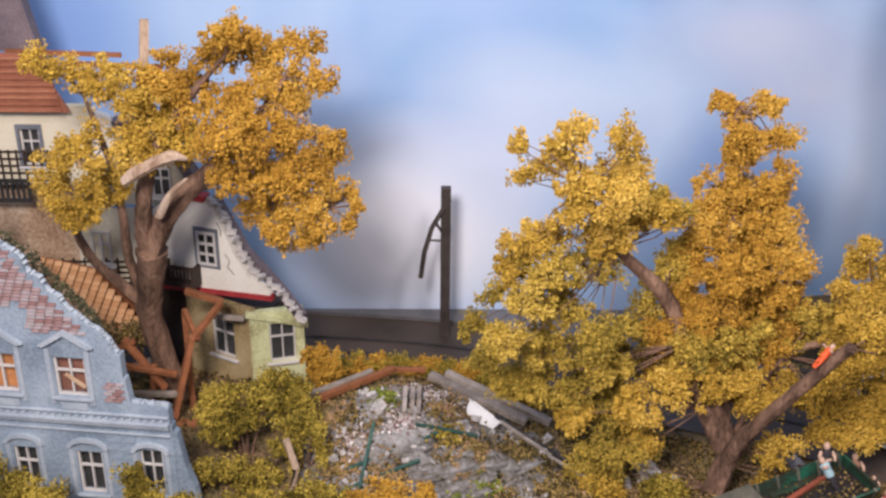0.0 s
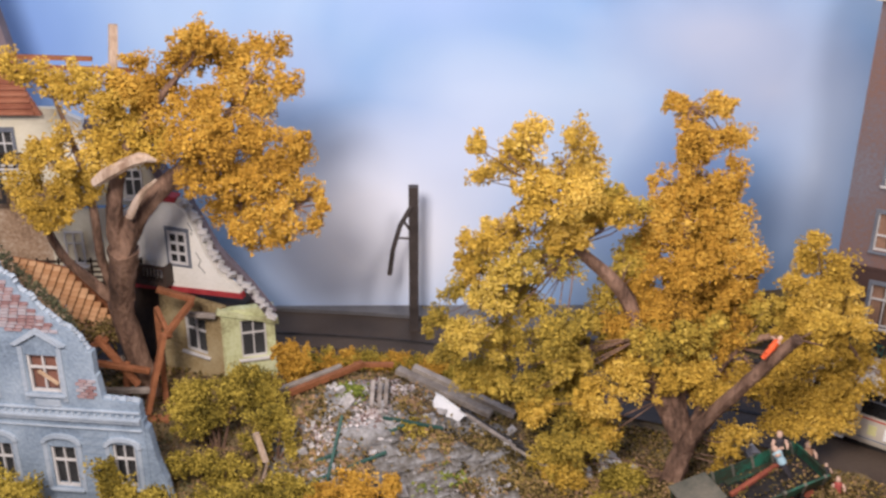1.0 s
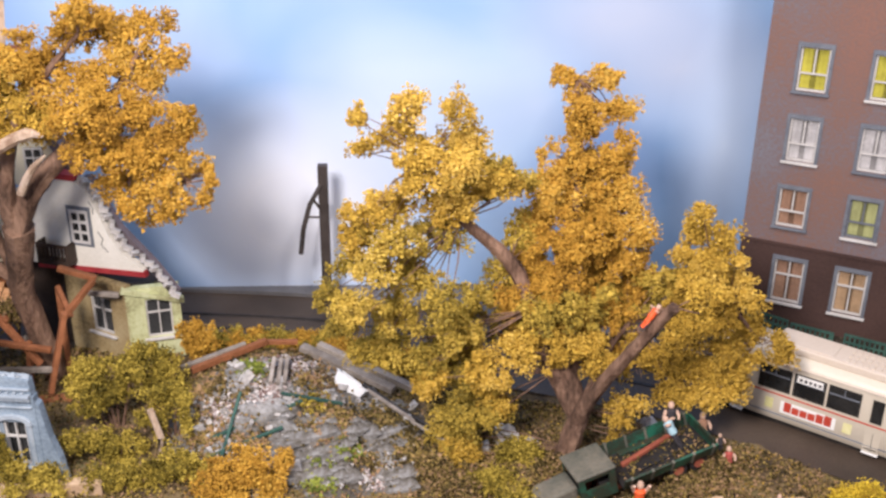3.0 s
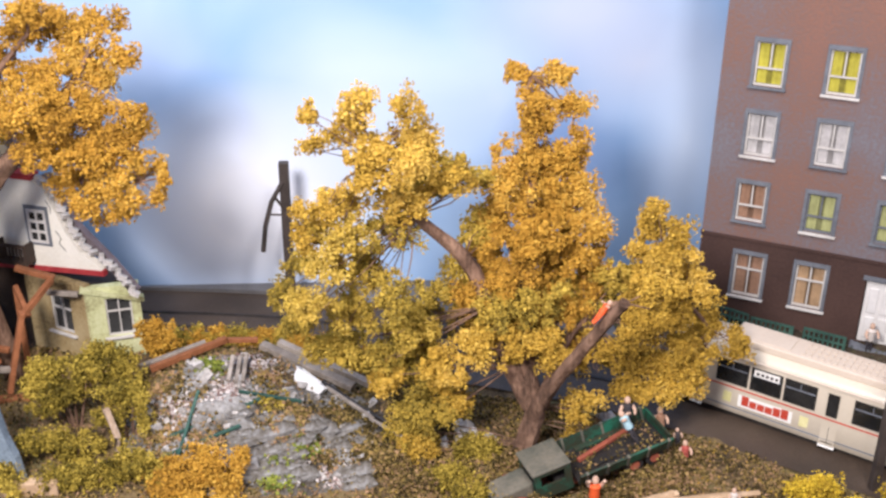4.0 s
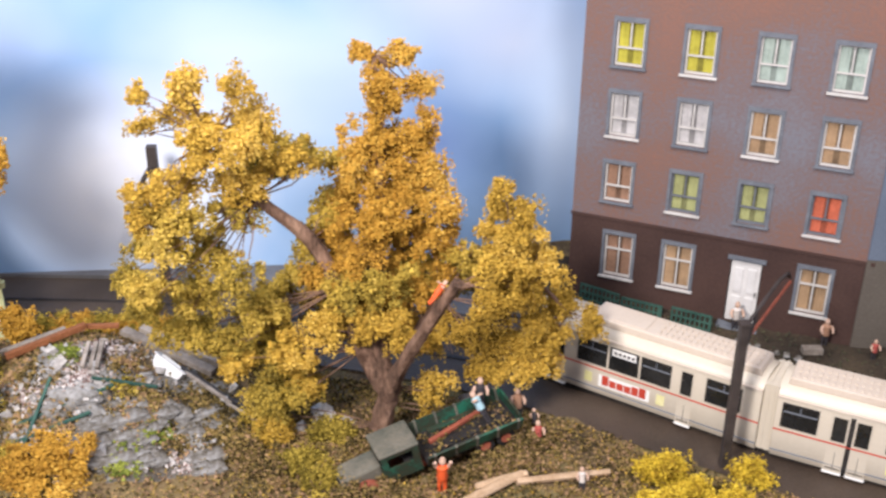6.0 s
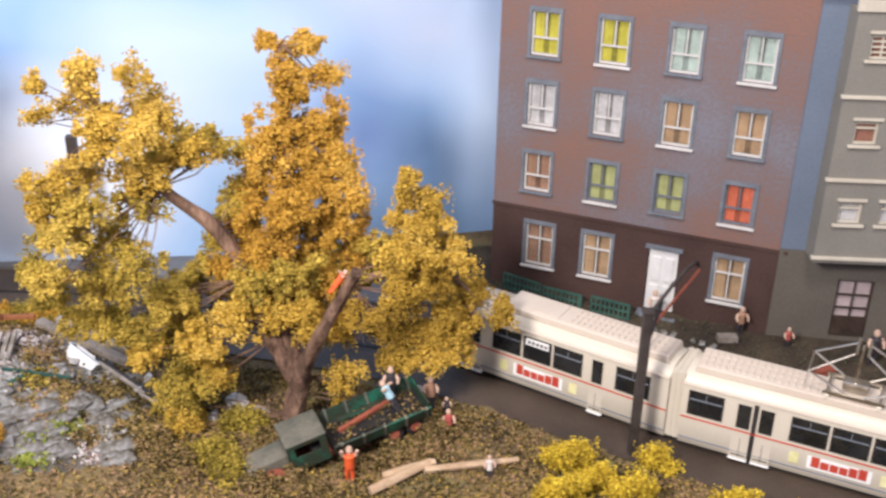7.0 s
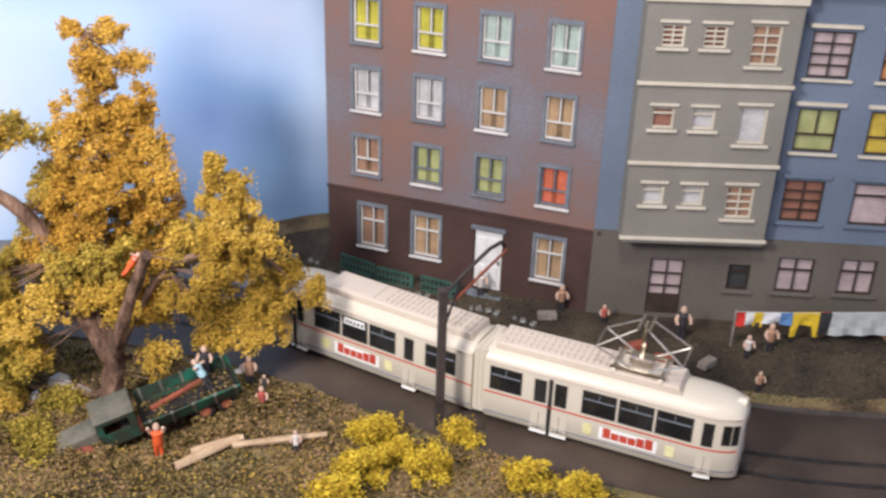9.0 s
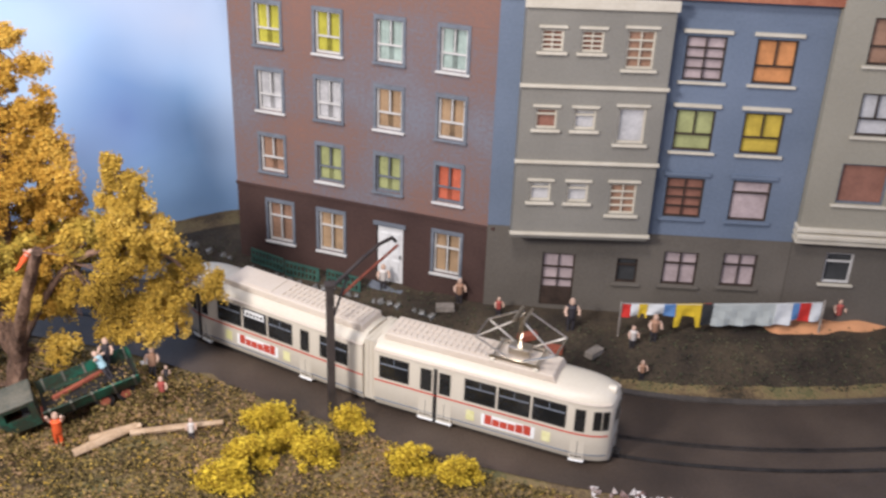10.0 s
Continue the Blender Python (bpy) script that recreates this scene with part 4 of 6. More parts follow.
B1 = [(11.7, 42.8, 11.8, 0.50, 0.42), (13.5, 42.3, 12.0, 0.61, 0.35), (12.6, 43.0, 11.2, 0.75, 0.51), (14.3, 42.6, 10.4, 0.62, 0.35), (12.8, 42.1, 10.5, 0.79, 0.57), (12.8, 42.7, 9.4, 0.74, 0.57), (14.2, 42.3, 8.6, 0.86, 0.70), (12.0, 41.8, 8.5, 0.97, 0.69), (13.3, 42.6, 7.6, 1.48, 0.89), (14.8, 42.1, 6.8, 0.61, 0.63), (11.6, 41.5, 7.0, 1.02, 0.81), (13.7, 42.4, 5.9, 1.60, 0.95), (10.8, 41.9, 5.6, 0.67, 0.56)]
B2 = [(15.2, 41.4, 5.4, 0.84, 0.74), (12.2, 40.7, 5.3, 1.54, 0.91), (14.3, 41.8, 3.7, 1.51, 0.94), (10.4, 41.2, 3.9, 0.84, 0.74), (11.9, 40.3, 3.3, 1.46, 0.91), (15.4, 41.6, 2.5, 0.84, 0.81), (13.4, 40.8, 1.6, 1.66, 0.98), (10.1, 40.2, 2.6, 0.82, 0.72), (11.1, 41.4, 0.2, 1.38, 0.93), (13.7, 40.6, -0.5, 1.35, 0.79), (11.6, 41.2, 1.6, 1.8, 1.1)]
C1 = [(17.7, 40.0, 6.7, 0.41, 0.36), (17.8, 40.7, 5.7, 0.65, 0.55), (18.7, 39.6, 5.8, 0.46, 0.42), (18.1, 39.9, 4.7, 0.98, 0.60), (17.3, 40.7, 4.5, 0.47, 0.43), (19.4, 39.6, 4.6, 0.52, 0.47), (18.5, 39.8, 3.4, 1.33, 0.78), (17.5, 40.6, 2.3, 0.83, 0.67), (19.8, 39.5, 2.8, 0.75, 0.65), (18.3, 39.7, 1.7, 1.33, 0.77), (20.6, 40.6, 0.7, 0.83, 0.61), (17.1, 39.4, 0.7, 0.80, 0.59), (19.7, 39.6, -0.1, 1.09, 0.65), (22.0, 40.6, 0.2, 0.35, 0.30), (21.9, 39.4, 0.1, 0.57, 0.50), (15.6, 40.2, -0.1, 0.9, 0.6), (16.9, 40.0, -0.9, 1.0, 0.5)]
B3 = [(8.0, 39.8, 9.3, 0.6, 0.6), (8.6, 40.4, 8.5, 0.7, 0.5), (9.6, 41.0, 8.1, 0.8, 0.5), (10.4, 41.6, 7.4, 0.6, 0.5), (7.6, 40.0, 8.0, 0.7, 0.6), (8.5, 40.8, 7.6, 0.5, 0.4), (10.4, 41.6, 5.2, 0.9, 0.8), (10.0, 41.8, 3.4, 1.1, 0.9), (9.2, 41.6, 1.6, 1.3, 0.9), (11.2, 41.8, 0.0, 1.5, 0.9), (13.8, 41.8, 1.6, 1.4, 1.0), (15.4, 41.6, 1.4, 1.2, 1.0), (16.4, 41.2, 2.8, 0.9, 0.8), (7.6, 41.4, 0.6, 1.4, 0.9), (13.6, 41.4, -0.6, 1.0, 0.6), (12.6, 39.2, 2.8, 1.2, 0.8), (10.8, 39.4, 2.2, 0.9, 0.7)]
D1 = [(15.9, 39.6, -1.3, 0.7, 0.45), (17.2, 39.4, -1.9, 0.9, 0.5), (18.6, 39.4, -2.0, 0.9, 0.45), (19.8, 39.6, -1.8, 0.8, 0.5), (18.4, 40.0, -1.1, 1.0, 0.5), (19.6, 40.0, -1.0, 0.9, 0.5), (14.6, 40.2, -1.0, 0.5, 0.5), (16.6, 35.0, 5.4, 0.5, 0.4), (13.4, 38.1, 0.4, 0.7, 0.4), (12.4, 38.8, 1.2, 1.1, 0.7), (10.6, 39.0, 0.5, 1.3, 0.8), (14.6, 38.8, -4.0, 0.4, 0.7), (14.4, 38.4, -2.4, 0.5, 0.7), (15.0, 38.3, -1.9, 0.5, 0.3), (7.6, 38.8, -4.4, 0.9, 0.5), (8.6, 38.6, -0.2, 1.0, 0.8), (6.1, 39.0, -0.9, 0.8, 0.6), (9.0, 38.8, -2.0, 0.7, 0.7)]
tree((12.3, 38.5, -5.1), [
    ("trunk", [(12.3, 38.5, -5.4), (12.35, 38.5, -4.2), (12.6, 38.5, -3.0), (12.8, 38.6, -2.2)], [0.62, 0.52, 0.48, 0.5]),
    ("limb", [(12.6, 38.5, -2.8), (13.1, 37.6, -0.8), (14.0, 36.2, 1.8), (14.9, 34.9, 4.2), (15.3, 34.3, 5.2)], [0.44, 0.34, 0.28, 0.25, 0.23]),
    ("limb", [(12.7, 38.6, -2.5), (11.6, 39.2, -0.6), (10.6, 39.8, 2.2), (9.5, 39.8, 4.6), (7.4, 39.4, 6.8), (5.8, 38.8, 9.6)], [0.45, 0.42, 0.38, 0.34, 0.22, 0.08]),
    ("limb", [(12.7, 38.7, -2.4), (12.2, 39.8, 0.5), (12.4, 41.2, 4.0), (12.6, 42.2, 8.0), (12.4, 42.7, 11.8)], [0.45, 0.42, 0.36, 0.25, 0.08]),
    ("limb", [(12.9, 38.8, -2.0), (15.2, 40.6, 1.2), (19.0, 40.0, 2.2), (21.0, 40.2, 0.3)], [0.2, 0.16, 0.12, 0.06])],
    A1 + A2 + B1 + B2 + B3 + C1 + D1, [(B3, LEAF_OLIVE, 0.7), (A1, LEAF_GOLD, 0.78), (A2, LEAF_OLIVE, 0.72), (B1, LEAF_AMBER, 0.95), (B2, LEAF_AMBER, 0.8), (C1, LEAF_GOLD, 0.85), (D1, LEAF_GOLD, 0.7)],
    "large autumn tree with golden foam foliage and forked brown trunk", 11)

L1 = [(-7.9, 42.7, 14.7, 0.9, 0.5), (-9.1, 43.5, 14.1, 0.7, 0.6), (-7.4, 44.3, 13.6, 1.0, 0.7), (-5.7, 43.1, 13.8, 0.8, 0.6), (-5.2, 43.8, 13.9, 0.5, 0.5), (-4.8, 42.7, 12.8, 0.5, 0.8), (-6.6, 43.5, 12.5, 0.9, 0.7),
      (-8.9, 44.3, 13.3, 1.0, 0.6), (-11.0, 43.1, 12.9, 1.1, 0.7), (-10.3, 43.8, 11.7, 1.4, 0.9), (-7.7, 42.7, 11.7, 1.2, 0.9), (-5.9, 43.5, 11.6, 0.7, 0.7)]
L2 = [(-15.9, 42.7, 13.4, 0.6, 0.4), (-15.4, 43.5, 12.9, 0.9, 0.5), (-14.3, 44.2, 12.3, 1.2, 0.7), (-12.2, 43.1, 12.1, 1.1, 0.8), (-11.8, 43.8, 10.9, 1.4, 1.0), (-13.9, 42.7, 9.9, 1.3, 0.9), (-15.9, 43.5, 9.1, 0.9, 0.6),
      (-16.7, 44.2, 7.4, 0.7, 0.6), (-15.5, 43.1, 6.7, 1.2, 0.8), (-14.4, 43.8, 7.8, 1.1, 0.9), (-12.5, 42.7, 9.7, 0.9, 0.8), (-10.8, 43.5, 9.9, 1.3, 0.8)]
L3 = [(-8.2, 40.9, 10.9, 1.3, 1.0), (-6.9, 41.5, 10.6, 1.1, 1.0), (-5.5, 42.1, 10.2, 1.1, 0.9), (-4.2, 41.1, 11.0, 0.5, 0.5), (-4.1, 41.9, 9.8, 0.4, 0.5), (-7.7, 40.9, 9.3, 1.3, 0.9), (-6.0, 41.5, 8.9, 1.1, 0.9), (-7.1, 42.1, 7.3, 1.0, 0.7),
      (-5.3, 41.1, 7.8, 0.8, 0.5), (-5.9, 41.9, 6.2, 0.8, 0.5), (-4.6, 41.1, 7.1, 0.5, 0.4), (-3.8, 41.5, 7.1, 0.5, 0.35), (-3.6, 42.1, 7.9, 0.35, 0.4), (-3.2, 41.1, 7.9, 0.2, 0.35), (-4.5, 41.9, 8.0, 0.35, 0.35), (-5.0, 41.3, 9.4, 0.9, 0.7), (-4.3, 41.5, 8.6, 0.5, 0.5), (-6.6, 41.4, 6.8, 0.7, 0.5)]
tree((-13.2, 46.4, -3.6), [
    ("trunk", [(-12.9, 46.6, -5.2), (-13.3, 46.2, -2.2), (-13.6, 45.6, 0.4), (-13.1, 44.9, 2.8), (-12.8, 44.4, 4.4)], [0.62, 0.58, 0.60, 0.66, 0.74]),
    ("limb", [(-12.9, 44.4, 4.2), (-12.0, 44.1, 6.0), (-10.6, 44.0, 7.6), (-8.6, 43.4, 9.6), (-6.8, 43.0, 11.8), (-5.8, 43.0, 13.4)], [0.58, 0.50, 0.42, 0.28, 0.16, 0.06]),
    ("limb", [(-12.9, 44.4, 4.2), (-12.8, 43.8, 6.6), (-12.0, 43.4, 9.2), (-10.4, 43.4, 11.6), (-8.6, 43.4, 13.6)], [0.5, 0.40, 0.30, 0.19, 0.07]),
    ("limb", [(-13.5, 45.5, 0.8), (-14.6, 45.2, 2.2), (-15.9, 44.9, 4.0), (-16.3, 44.3, 6.6)], [0.32, 0.28, 0.22, 0.1]),
    ("limb", [(-13.5, 45.3, 1.4), (-14.0, 44.9, 3.6), (-13.9, 44.4, 6.4), (-14.2, 44.0, 9.4), (-14.8, 43.8, 12.0)], [0.28, 0.24, 0.2, 0.14, 0.06]),
    ("limb", [(-10.6, 44.0, 7.6), (-8.4, 42.6, 8.6), (-6.6, 42.0, 8.4), (-4.4, 41.6, 7.6)], [0.3, 0.22, 0.16, 0.06])],
    L1 + L2 + L3, [(L1, LEAF_AMBER, 0.62), (L2, LEAF_GOLD, 0.55), (L3, LEAF_AMBER, 0.66)],
    "leaning autumn tree with amber foam foliage, growing through a ruin", 12,
    bare=[([(-13.0, 42.2, 8.5), (-12.0, 42.0, 9.2), (-10.9, 42.0, 9.7), (-10.2, 42.0, 9.6)], [0.2, 0.3, 0.27, 0.05]), ([(-11.9, 43.0, 6.6), (-11.2, 42.6, 7.8), (-10.4, 42.4, 8.6)], [0.2, 0.17, 0.05]),
          ([(-12.9, 44.0, 9.0), (-12.5, 44.6, 11.2), (-12.2, 45.0, 14.7)], [0.2, 0.22, 0.2]), ([(-15.2, 43.6, 8.6), (-15.3, 43.6, 10.1)], [0.17, 0.16])])


# ---- the mound of rubble ----
rng = np.random.RandomState(5)


def on_mound(x, y):
    return ground_z(x, y)


def mound_face(x, y):
    """The bare rock skin lies a little over the earth and has ledges."""
    e = ((x - 0.2) / 6.6) ** 2 + ((y - 40.2) / 4.6) ** 2
    ledge = 0.35 * noise.noise((x * 0.45, y * 0.9, 1.0)) + 0.30 * abs(noise.noise((x * 0.9 + y * 0.5, y * 1.5, 7.0))) + 0.14 * noise.noise((x * 2.6, y * 2.6, 2.0))
    return ground_z(x, y) + (0.05 + ledge) * ease(1.0, 0.55, e) - 0.4 * ease(0.9, 1.0, e)


rock = part("rock_mound", sheet(np.linspace(-6.6, 7.0, 120), np.linspace(35.4, 45.2, 90), mound_face), ROCK)
tagged(rock, "grey stony mound of earth and broken slabs", "rock mound")
stone_meshes = []
for i in range(8):
    stone_meshes.append(mesh_of("stone", Geo().chip((0, 0, 0), (0.5 + 0.1 * (i % 3), 0.34, 0.22)), STONE))
heap = thing("stone_heap", (0, 40, -3), "loose grey stones and slabs strewn over the mound", "stones")
for i in range(170):
    x, y = rng.uniform(-5.4, 6.2), rng.uniform(36.2, 43.6)
    if ((x - 0.2) / 6.6) ** 2 + ((y - 40.2) / 4.6) ** 2 < 0.85:
        put("stone", stone_meshes[i % 8], heap, (x, y - 40, mound_face(x, y) + 3.08), rng.uniform(-0.5, 0.5, 3) + (0, 0, rng.uniform(0, 6)), rng.uniform(0.25, 0.75) * (2.0 if i % 14 == 0 else 1))
flat = Geo().box((0, 0, 0), (1.8, 0.5, 0.22))
flat.v = [(x + random.uniform(-.25, .25), y + random.uniform(-.12, .12), z + random.uniform(-.05, .05)) for x, y, z in flat.v]
slab = mesh_of("slab", flat, ROCK)
for i in range(44):
    x, y = rng.uniform(-0.8, 4.4), rng.uniform(36.4, 40.2)
    put("slab", slab, heap, (x, y - 40, mound_face(x, y) + 3.1), (rng.uniform(0.1, 0.4), rng.uniform(-0.2, 0.05), rng.uniform(-0.1, 0.45)), rng.uniform(0.5, 1.2))
# pale brick rubble in three spills
for cx, cy, rx, ry, k in ((-0.4, 43.4, 1.1, 0.8, 420), (-1.4, 41.4, 0.9, 0.8, 260), (4.2, 37.2, 1.1, 0.7, 220), (-3.6, 40.6, 0.9, 0.8, 160)):
    p = rng.normal(size=(k, 2)) * (rx / 1.7, ry / 1.7) + (cx, cy)
    c = np.array([(x, y, mound_face(x, y) + 0.05) for x, y in p])
    ob = new("brick_rubble", crumb_mesh("brick_rubble", c, rng.uniform(0.05, 0.13, k), PEBBLE, rng))
    tagged(ob, "spill of pale broken brick on the mound", "rubble", kind="stuff")


def grounded(x, y, up=0.0):
    return (x, y, ground_z(x, y) + up)


def plank(a, b, w, h, material, label, name="beam", za=0.25, zb=0.25, skin=ground_z):
    p, q = (a[0], a[1], skin(*a[:2]) + za), (b[0], b[1], skin(*b[:2]) + zb)
    mid = [(u + v) / 2 for u, v in zip(p, q)]
    g = shift(Geo().beam(p, q, w, h), *[-m for m in mid])
    ob = part(name, g, material, bevel=0.03)
    ob.location = Vector(mid) * U
    return tagged(ob, label, "beam" if name == "beam" else name, group="fallen timbers" if name == "beam" else "")


plank((-5.4, 43.6), (-1.9, 45.3), 0.28, 0.32, TIMBER, "red-brown timber beam lying on the mound", za=0.6, zb=0.7)
plank((-6.0, 44.1), (-3.0, 45.6), 0.26, 0.26, GREYWOOD, "grey timber beam lying behind the mound", za=0.8, zb=0.7)
plank((-2.4, 45.4), (-0.4, 45.6), 0.22, 0.24, TIMBER, "short red-brown timber beam on the mound", za=0.6, zb=0.7)
plank((-0.2, 45.4), (4.4, 43.0), 0.5, 0.3, GREYWOOD, "grey weathered sleeper lying on the mound", za=0.5, zb=0.6)
plank((0.6, 45.9), (5.6, 43.4), 0.4, 0.3, GREYWOOD, "grey weathered sleeper behind another", za=0.7, zb=0.6)
for i, (a, b) in enumerate((((-3.8, 39.2), (0.2, 40.7)), ((-4.0, 38.0), (-0.6, 39.2)), ((-2.7, 41.2), (-3.2, 37.8)), ((-0.8, 40.9), (2.0, 41.4)))):
    plank(a, b, 0.14, 0.16, GREENPAINT, "dark green rod lying in the rubble", name="rod", za=0.22, zb=0.3, skin=mound_face)
plank((2.9, 43.0), (5.6, 41.0), 0.16, 0.16, STEEL, "grey metal rail sliding down the mound", name="metal_bar", za=0.5, zb=0.45)
plank((3.1, 42.7), (5.4, 40.9), 0.16, 0.16, GREYWOOD, "grey bar sliding down the mound", name="metal_bar", za=0.5, zb=0.45)
plank((5.3, 41.1), (8.0, 39.0), 0.14, 0.14, STEEL, "bent metal rail at the mound's foot", name="metal_bar", za=0.5, zb=0.4)
plank((5.1, 40.8), (7.8, 38.8), 0.14, 0.14, GREYWOOD, "bent grey bar at the mound's foot", name="metal_bar", za=0.5, zb=0.4)
for x in (-1.35, -1.0, -0.7):
    plank((x, 41.6), (x + 0.05, 43.2), 0.2, 0.2, GREYWOOD, "short grey post leaning in the rubble", name="post", za=0.25, zb=0.55, skin=mound_face)
# white bathtub
tub = thing("bathtub", (2.35, 43.0, -3.5), "white enamel bathtub tipped over on the mound", "bathtub", rz=-33, rx=-38, ry=22)
out = [(0.95, 0.42), (0.7, 0.55), (-0.7, 0.55), (-0.95, 0.42), (-0.95, -0.42), (-0.7, -0.55), (0.7, -0.55), (0.95, -0.42)]
g = Geo()
rings = [(0.72, -0.5), (0.9, -0.2), (0.97, 0.22), (1.06, 0.26), (1.06, 0.32), (0.9, 0.32), (0.8, 0.1), (0.6, -0.38)]
g.v = [(x * s, y * s, z) for s, z in rings for x, y in out]
g.f = [(i * 8 + j, i * 8 + (j + 1) % 8, (i + 1) * 8 + (j + 1) % 8, (i + 1) * 8 + j) for i in range(7) for j in range(8)] + [tuple(range(8))[::-1], tuple(56 + j for j in range(8))]
g.v = [(x * 0.95, y * 0.72, z * 0.8) for x, y, z in g.v]
part("tub", g, TUBWHITE, tub, smooth=True)
for fx in (-0.55, 0.55):
    for fy in (-0.28, 0.28):
        part("foot", Geo().lathe([(0.05, -0.68), (0.09, -0.6), (0.06, -0.46)], (fx, fy, 0), 8), STEEL, tub)


def moss_patch(x, y, r, k, material, label, skin=ground_z, h=0.25):
    p = rng.normal(size=(k, 2)) * r * 0.5 + (x, y)
    c = np.array([(a, b, skin(a, b) + rng.uniform(0, h)) for a, b in p])
    tagged(new("moss", crumb_mesh("moss", c, rng.uniform(0.05, 0.12, k), material, rng)), label, "moss", kind="stuff")


moss_patch(2.2, 38.7, 0.75, 500, MOSS, "bright green moss on the stones", mound_face)
moss_patch(1.2, 36.8, 0.8, 400, MOSS, "bright green moss at the mound's foot", mound_face)
moss_patch(-2.4, 42.8, 0.6, 300, MOSS, "yellow-green moss on the rubble", mound_face)
moss_patch(0.7, 41.0, 0.7, 350, LEAF_LIME, "yellow-green weeds on the rubble", mound_face)
moss_patch(1.3, 39.6, 1.1, 700, SCATTER, "brown dry grass on the mound", mound_face, 0.4)
moss_patch(2.2, 40.3, 0.9, 500, SCATTER, "brown dry grass on the mound", mound_face, 0.4)

for x, y, r, k in ((4.9, 39.4, 1.3, 1100), (5.6, 38.0, 1.2, 900), (4.0, 41.2, 1.0, 600), (3.2, 38.2, 0.7, 260), (-4.3, 41.8, 1.0, 500), (-2.0, 38.4, 1.0, 420), (0.3, 42.4, 0.7, 260), (-4.4, 39.4, 0.8, 350)):
    moss_patch(x, y, r, k, SCATTER, "dark brown soil and dead leaves on the mound", mound_face, 0.22)

# ---- undergrowth ----
def undergrowth(label, k, place, size, material, h=0.3):
    pts = []
    while len(pts) < k:
        q = place()
        if q is not None:
            pts.append((q[0], q[1], ground_z(*q) + rng.uniform(0, h) ** 1.5))
    tagged(new("undergrowth", crumb_mesh("undergrowth", np.array(pts), rng.uniform(*size, k), material, rng)), label, "undergrowth", kind="stuff")


def verge(x0, x1, y0, y1, gap=3.9):
    def place():
        x, y = rng.uniform(x0, x1), rng.uniform(y0, y1)
        d = (y - float(np.interp(x, LINE[:, 0], LINE[:, 1]))) * 0.87
        thin = noise.noise((x * 0.5, y * 0.5, 9)) * 0.5 + 0.55
        return (x, y) if d < -gap and rng.uniform() < thin else None
    return place


undergrowth("brown and olive scatter of leaves on the bank", 52000, verge(6, 46, 24, 47), (0.035, 0.095), SCATTER, 0.4)
undergrowth("dull brown scatter behind the mound", 22000, verge(-22, 10, 34, 51, 2.8), (0.04, 0.10), SCATTER, 0.4)
undergrowth("yellow fallen leaves on the bank", 3000, verge(6, 46, 24, 46), (0.035, 0.07), LEAF_GOLD, 0.5)


def far_bank():
    x, y = rng.uniform(16, 60), rng.uniform(30, 54)
    d = (y - float(np.interp(x, LINE[:, 0], LINE[:, 1]))) * 0.87
    return (x, y) if 4.7 < d < 8 and rng.uniform() < 0.9 * (1 - (d - 4.7) / 3.6) else None


FARGREEN = mat("dark_verge_grass", [(0.03, 0.034, 0.022), (0.065, 0.072, 0.040), (0.12, 0.115, 0.06)], 0.4, 0.95, 0, 4, island=0.5)
undergrowth("dark green-brown verge along the far kerb", 4200, far_bank, (0.03, 0.075), FARGREEN, 0.4)

# ---- bushes ----
shrub(grounded(-8.6, 41.4), [(-0.9, 0, 2.9, 0.8, 0.6), (0.1, 0.2, 3.2, 0.8, 0.5), (-0.2, -0.4, 2.2, 0.8, 0.5), (-1.7, 0, 2.4, 0.6, 0.5), (0.9, -0.2, 2.6, 0.6, 0.5), (-1.0, -0.6, 1.6, 0.7, 0.5)], LEAF_LIME, "yellow-green bush beside the blue ruin", 21, 0.6)
shrub(grounded(-6.9, 42.2), [(0.0, 0, 2.8, 0.8, 0.5), (0.9, 0.2, 2.5, 0.6, 0.5), (0.3, -0.4, 1.9, 0.8, 0.5), (-0.5, 0.2, 3.2, 0.6, 0.4), (1.2, -0.4, 1.5, 0.5, 0.4)], LEAF_LIME, "olive-yellow bush between ruin and mound", 24, 0.6)
shrub(grounded(-5.7, 40.0), [(-0.6, 0, 2.2, 0.6, 0.5), (0.3, -0.2, 1.7, 0.7, 0.5), (-0.9, -0.4, 1.3, 0.6, 0.5), (0.6, -0.5, 0.9, 0.6, 0.4), (-0.2, -0.8, 0.5, 0.6, 0.4)], LEAF_LIME, "pale yellow-green bush at the mound's foot", 22, 0.5)
shrub(grounded(-8.2, 39.0), [(-0.6, 0, 1.2, 0.8, 0.5), (0.5, -0.2, 0.9, 0.8, 0.5), (-1.5, -0.2, 1.5, 0.6, 0.5), (0.2, -0.7, 0.4, 0.8, 0.4), (1.2, 0.1, 0.6, 0.5, 0.4)], LEAF_LIME, "yellow-green bush spreading before the ruin", 25, 0.55)
g = Geo()
g.tube([(0, 0, -0.3), (0.2, 0, 1.2), (-0.15, 0.1, 2.6)], [0.22, 0.18, 0.14], 7, 0.12)
stump = part("dead_branch", g, DEADWOOD, smooth=True)
stump.location = Vector(grounded(-6.2, 38.8)) * U
tagged(stump, "bare pale dead branch standing among bushes", "branch")
shrub(grounded(-5.6, 46.4), [(0, 0, 1.3, 0.85, 0.8), (0.2, 0.1, 0.5, 0.8, 0.6), (-0.3, -0.2, 1.9, 0.5, 0.4)], LEAF_AMBER, "rusty amber bush beside the crooked house", 23, 0.8)
